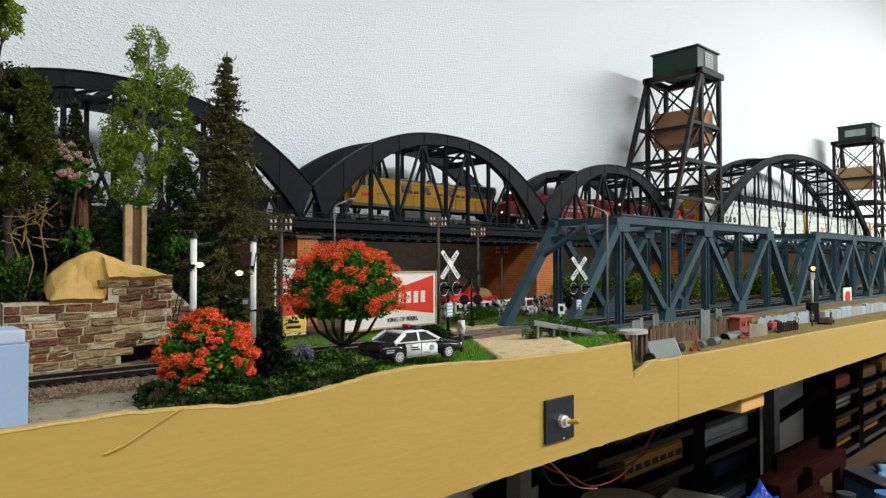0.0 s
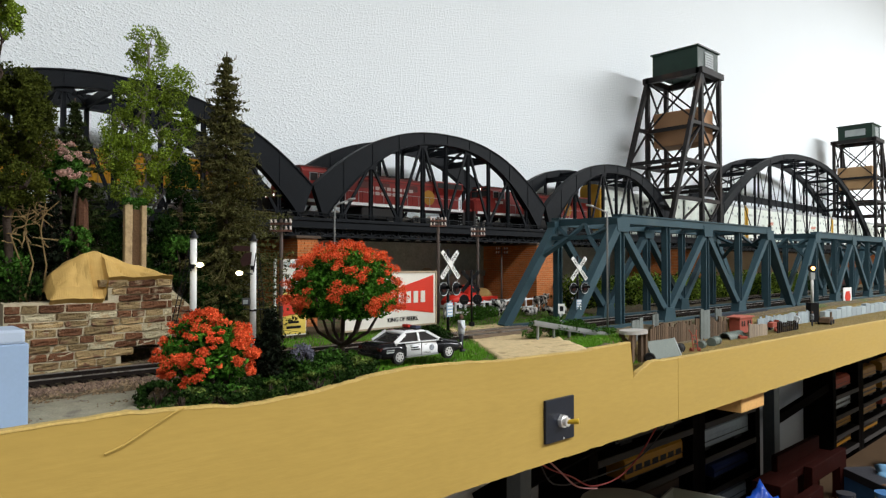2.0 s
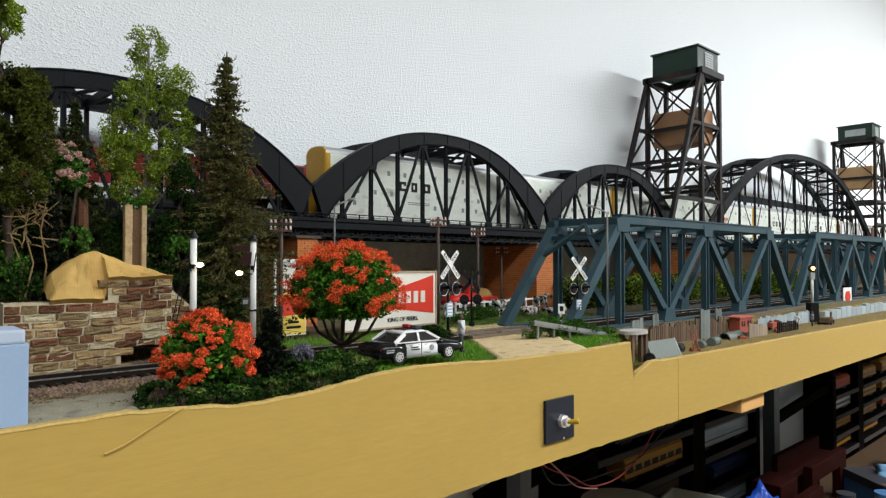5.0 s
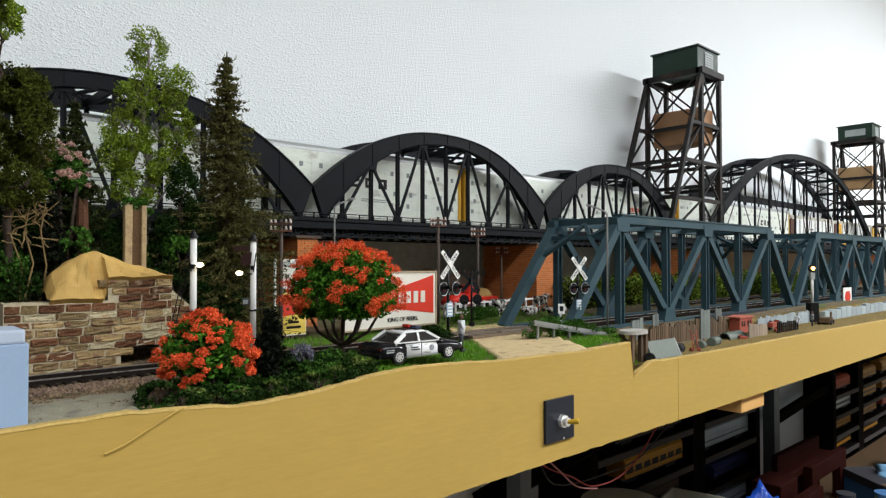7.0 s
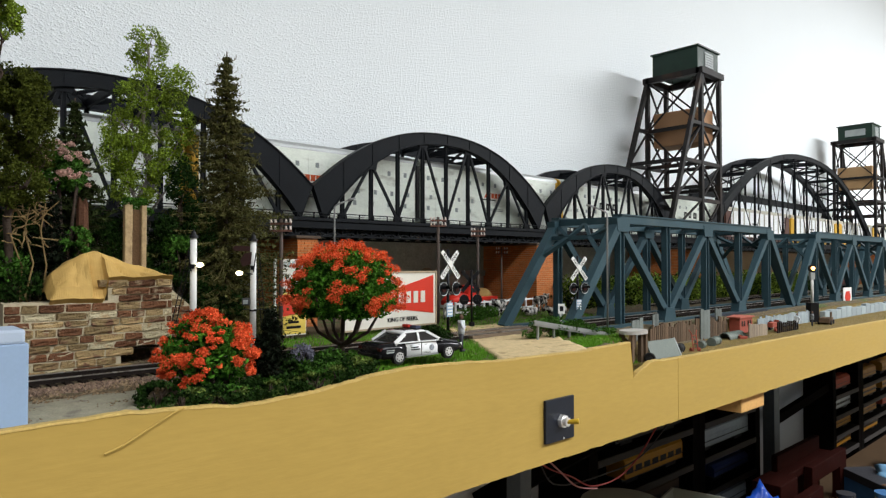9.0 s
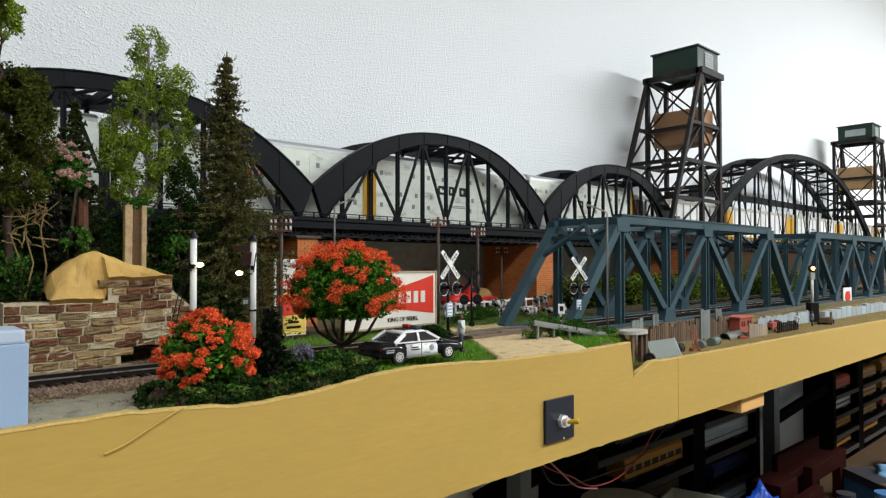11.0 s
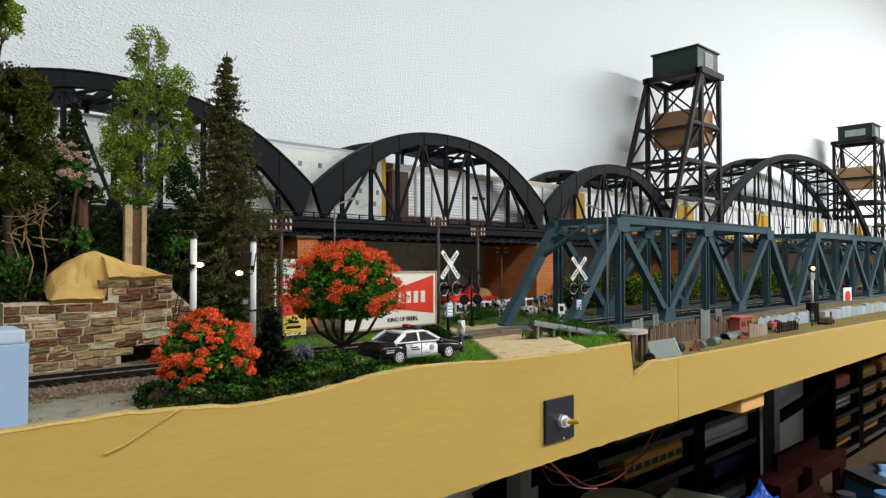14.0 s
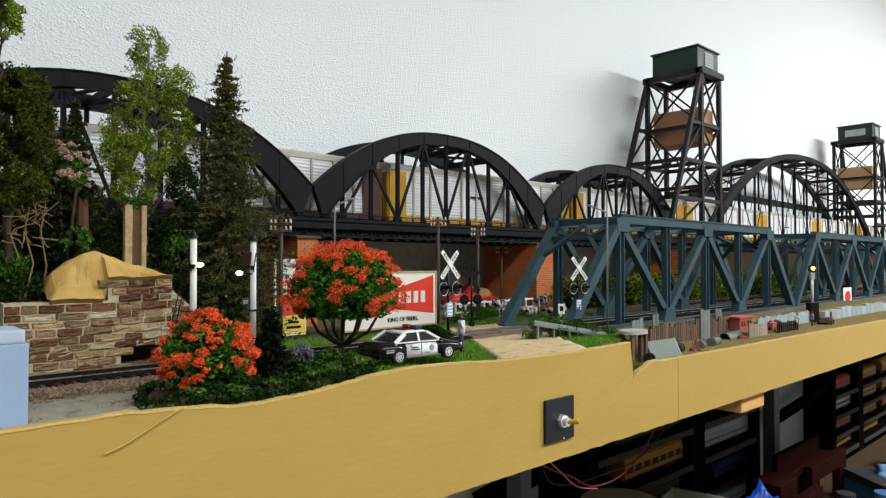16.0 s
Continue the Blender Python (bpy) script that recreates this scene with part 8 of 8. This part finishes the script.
screened_rack(R0, RACKBRN, RACKBRN, "galvanised autorack car with dark brown ends and frame")
for k in range(1, 7):
    screened_rack(R0 + 0.330 * k, RACKYEL, RACKYEL, "galvanised autorack car with yellow ends and frame")


def locomotive(off, body, roof_m, stripe_m, name_label, lettering, kind):
    """A six-axle road engine; its nose points to -x. Length about a quarter metre."""
    t = thing("locomotive", name_label, "locomotive", "locomotives at the head of the train")
    L = 0.252
    zf = 0.0200
    part("walkway", Shape().box(0.006, L - 0.004, -0.0172, 0.0172, zf - 0.0030, zf, 0.0004), body if kind == "red" else LOCGREY, t)
    part("sill_stripe", Shape().box(0.008, L - 0.006, -0.0177, -0.0171, zf - 0.0028, zf + 0.0002).box(0.008, L - 0.006, 0.0171, 0.0177, zf - 0.0028, zf + 0.0002), stripe_m, t, "pale stripe along the sill")
    part("fuel_tank", Shape().box(0.100, 0.156, -0.0150, 0.0150, 0.0045, zf - 0.0035, 0.002), CHASSIS if kind == "red" else LOCGREY, t)
    truck(t, 0.052, 3, 0.0205, CHASSIS if kind == "red" else LOCGREY)
    truck(t, 0.200, 3, 0.0205, CHASSIS if kind == "red" else LOCGREY)
    for x, d in ((0.004, -1), (L - 0.004, 1)):
        part("pilot", Shape().plate([(x - 0.002, 0.003), (x + 0.002, 0.003), (x + 0.002, zf), (x - 0.002, zf)], -0.0165, 0.0165), CHASSIS, t)
        part("coupler", Shape().box(x - 0.004, x + 0.004, -0.002, 0.002, 0.0085, 0.0110), CHASSIS, t)
        for yy in (-0.0155, 0.0125):
            for i in range(4):
                part("step", Shape().box(x - d * 0.003 - 0.0022, x - d * 0.003 + 0.0022, yy, yy + 0.003, 0.0028 + i * 0.0036, 0.0034 + i * 0.0036), WHITEP if kind == "red" else LOCGREY, t)
    # nose and cab
    part("nose", Shape().loft([[(x, -w, zf), (x, -w, zt - 0.003), (x, -w + 0.003, zt), (x, w - 0.003, zt), (x, w, zt - 0.003), (x, w, zf)] for x, w, zt in ((0.009, 0.0105, 0.0345), (0.012, 0.0120, 0.0370), (0.030, 0.0135, 0.0385))]), body, t)
    cab = part("cab", Shape().loft([[(x, -w, zf), (x, -w, 0.0475), (x, -w + 0.006, 0.0525), (x, w - 0.006, 0.0525), (x, w, 0.0475), (x, w, zf)] for x, w in ((0.029, 0.0166), (0.034, 0.0170), (0.058, 0.0170))]), body, t)
    part("cab_roof", Shape().box(0.027, 0.0595, -0.0125, 0.0125, 0.0520, 0.0533, 0.0003), roof_m, cab)
    for x in (0.0365, 0.0475):
        w = part("cab_window", Shape().box(x, x + 0.0085, -0.0174, -0.0168, 0.0385, 0.0460), GLASSD, cab)
        part("window_frame", Shape().box(x - 0.0006, x, -0.0176, -0.0168, 0.0380, 0.0465).box(x + 0.0085, x + 0.0091, -0.0176, -0.0168, 0.0380, 0.0465).box(x, x + 0.0085, -0.0176, -0.0168, 0.0460, 0.0466), GALV, w)
    part("windscreen", Shape().box(0.0283, 0.0292, -0.0130, -0.0020, 0.0405, 0.0475).box(0.0283, 0.0292, 0.0020, 0.0130, 0.0405, 0.0475), GLASSD, cab)
    part("number_board", Shape().box(0.0278, 0.0292, -0.0120, -0.0050, 0.0485, 0.0510).box(0.0278, 0.0292, 0.0050, 0.0120, 0.0485, 0.0510), BLACKL, cab)
    for y in (-0.0016, 0.0016):
        part("headlight", Shape().tube([(0.0284, y, 0.0500), (0.0276, y, 0.0500)], 0.0012, 10), HEADL, cab, "lit headlight")
    for y in (-0.0075, 0.0075):
        part("ditch_light", Shape().tube([(0.0030, y, 0.0225), (0.0020, y, 0.0225)], 0.0009, 10), HEADL, t, "lit ditch light")
        part("lamp_bracket", Shape().box(0.0030, 0.0070, y - 0.001, y + 0.001, 0.0195, 0.0230), body, t)
    # long hood in panels
    hw = 0.0118
    zr = 0.0500
    part("equipment_cabinet", Shape().box(0.058, 0.084, -0.0150, 0.0150, zf, 0.0485, 0.0008), body, t)
    part("hood", Shape().loft([[(x, -hw, zf), (x, -hw, zr - 0.004), (x, -hw + 0.003, zr), (x, hw - 0.003, zr), (x, hw, zr - 0.004), (x, hw, zf)] for x in (0.083, 0.238)]), body, t)
    part("hood_roof", Shape().loft([[(x, -hw - 0.0005, zr - 0.0055), (x, -hw + 0.003, zr + 0.0006), (x, hw - 0.003, zr + 0.0006), (x, hw + 0.0005, zr - 0.0055)] for x in (0.084, 0.205)]), roof_m, t)
    part("radiator", Shape().loft([[(x, -hw, 0.036), (x, -w, 0.0435), (x, -w, 0.0505), (x, -w + 0.003, 0.0522), (x, w - 0.003, 0.0522), (x, w, 0.0505), (x, w, 0.0435), (x, hw, 0.036)] for x, w in ((0.203, 0.0165), (0.247, 0.0165))]), roof_m if kind == "yellow" else body, t)
    part("radiator_grille", Shape().box(0.206, 0.244, -0.0170, -0.0164, 0.0440, 0.0498), BLACKL, t)
    part("rear_hood", Shape().box(0.237, 0.244, -hw, hw, zf, 0.0400, 0.0006), body, t)
    for i in range(14):
        x = 0.086 + i * 0.0086
        part("hood_door", Shape().box(x, x + 0.0074, -hw - 0.0004, -hw + 0.0004, zf + 0.001, 0.0335), body, t)
    for x in (0.098, 0.125, 0.165):
        part("hood_grille", Shape().box(x, x + 0.014, -hw - 0.0005, -hw + 0.0004, 0.0368, 0.0435), LOCGREY if kind == "yellow" else LOCDRED, t)
    for x, r in ((0.110, 0.004), (0.140, 0.003), (0.175, 0.0055), (0.215, 0.0070), (0.233, 0.0070)):
        part("roof_fan", Shape().tube([(x, 0, zr), (x, 0, zr + 0.0032)], r, 16), roof_m, t)
    part("exhaust", Shape().box(0.148, 0.158, -0.003, 0.003, zr, zr + 0.004, 0.0006), CHASSIS, t)
    part("horn", Shape().tube([(0.064, -0.004, 0.0500), (0.070, -0.004, 0.0515)], 0.0006, 6, 0.0014), GALV, t)
    for d in (-1, 1):
        s = Shape().tube([(0.060, d * 0.0170, zf + 0.0115), (0.244, d * 0.0170, zf + 0.0115)], 0.00028, 5)
        for i in range(12):
            x = 0.062 + i * 0.0164
            s.tube([(x, d * 0.0170, zf), (x, d * 0.0170, zf + 0.0115)], 0.00028, 5)
        part("handrail", s, GALV if kind == "red" else LOCGREY, t)
    if lettering == "white":
        for k in range(8):
            part("lettering_bar", Shape().box(0.112 + k * 0.0078, 0.1172 + k * 0.0078, -0.0128, -0.0121, 0.0355, 0.0390), FADED, t)
        for k in range(7):
            part("lettering_bar", Shape().box(0.112 + k * 0.0078, 0.1172 + k * 0.0078, -0.0128, -0.0121, 0.0300, 0.0335), FADED, t)
        part("emblem", Shape().tube([(0.196, -0.0118, 0.0320), (0.196, -0.0128, 0.0320)], 0.0085, 20), YELM, t, "round golden emblem")
        part("cab_number_bar", Shape().box(0.040, 0.054, -0.0174, -0.0169, 0.0320, 0.0350), WHITEP, t)
    else:
        for k in range(12):
            if k != 5:
                part("lettering_bar", Shape().box(0.098 + k * 0.0092, 0.1042 + k * 0.0092, -0.0126, -0.0121, 0.0350, 0.0380), LOCDRED, t)
        part("cab_number_bar", Shape().box(0.040, 0.055, -0.0174, -0.0169, 0.0275, 0.0310), BILLRED, t)
    TRAIN.append((t, off, 1.4425))


locomotive(-0.266, LOCRED, LOCDRED, WHITEP, "red road diesel locomotive with white lettering and sill stripe", "white", "red")
locomotive(-0.529, LOCRED, LOCDRED, WHITEP, "red road diesel locomotive with gold emblem and lit headlights", "white", "red")
locomotive(-0.794, LOCYEL, LOCGREY, LOCGREY, "yellow road diesel locomotive with grey roof and red lettering", "red", "yellow")

ROWS = [(0.0, 1.154), (3.5, 0.591), (7.0, 0.034), (9.0, -0.294), (12.5, -0.860), (16.0, -1.4395)]


def motions():
    for t, off, z in TRAIN:
        walk(t, [(s, pose(x + off, YT, z)) for s, x in ROWS])


motions()
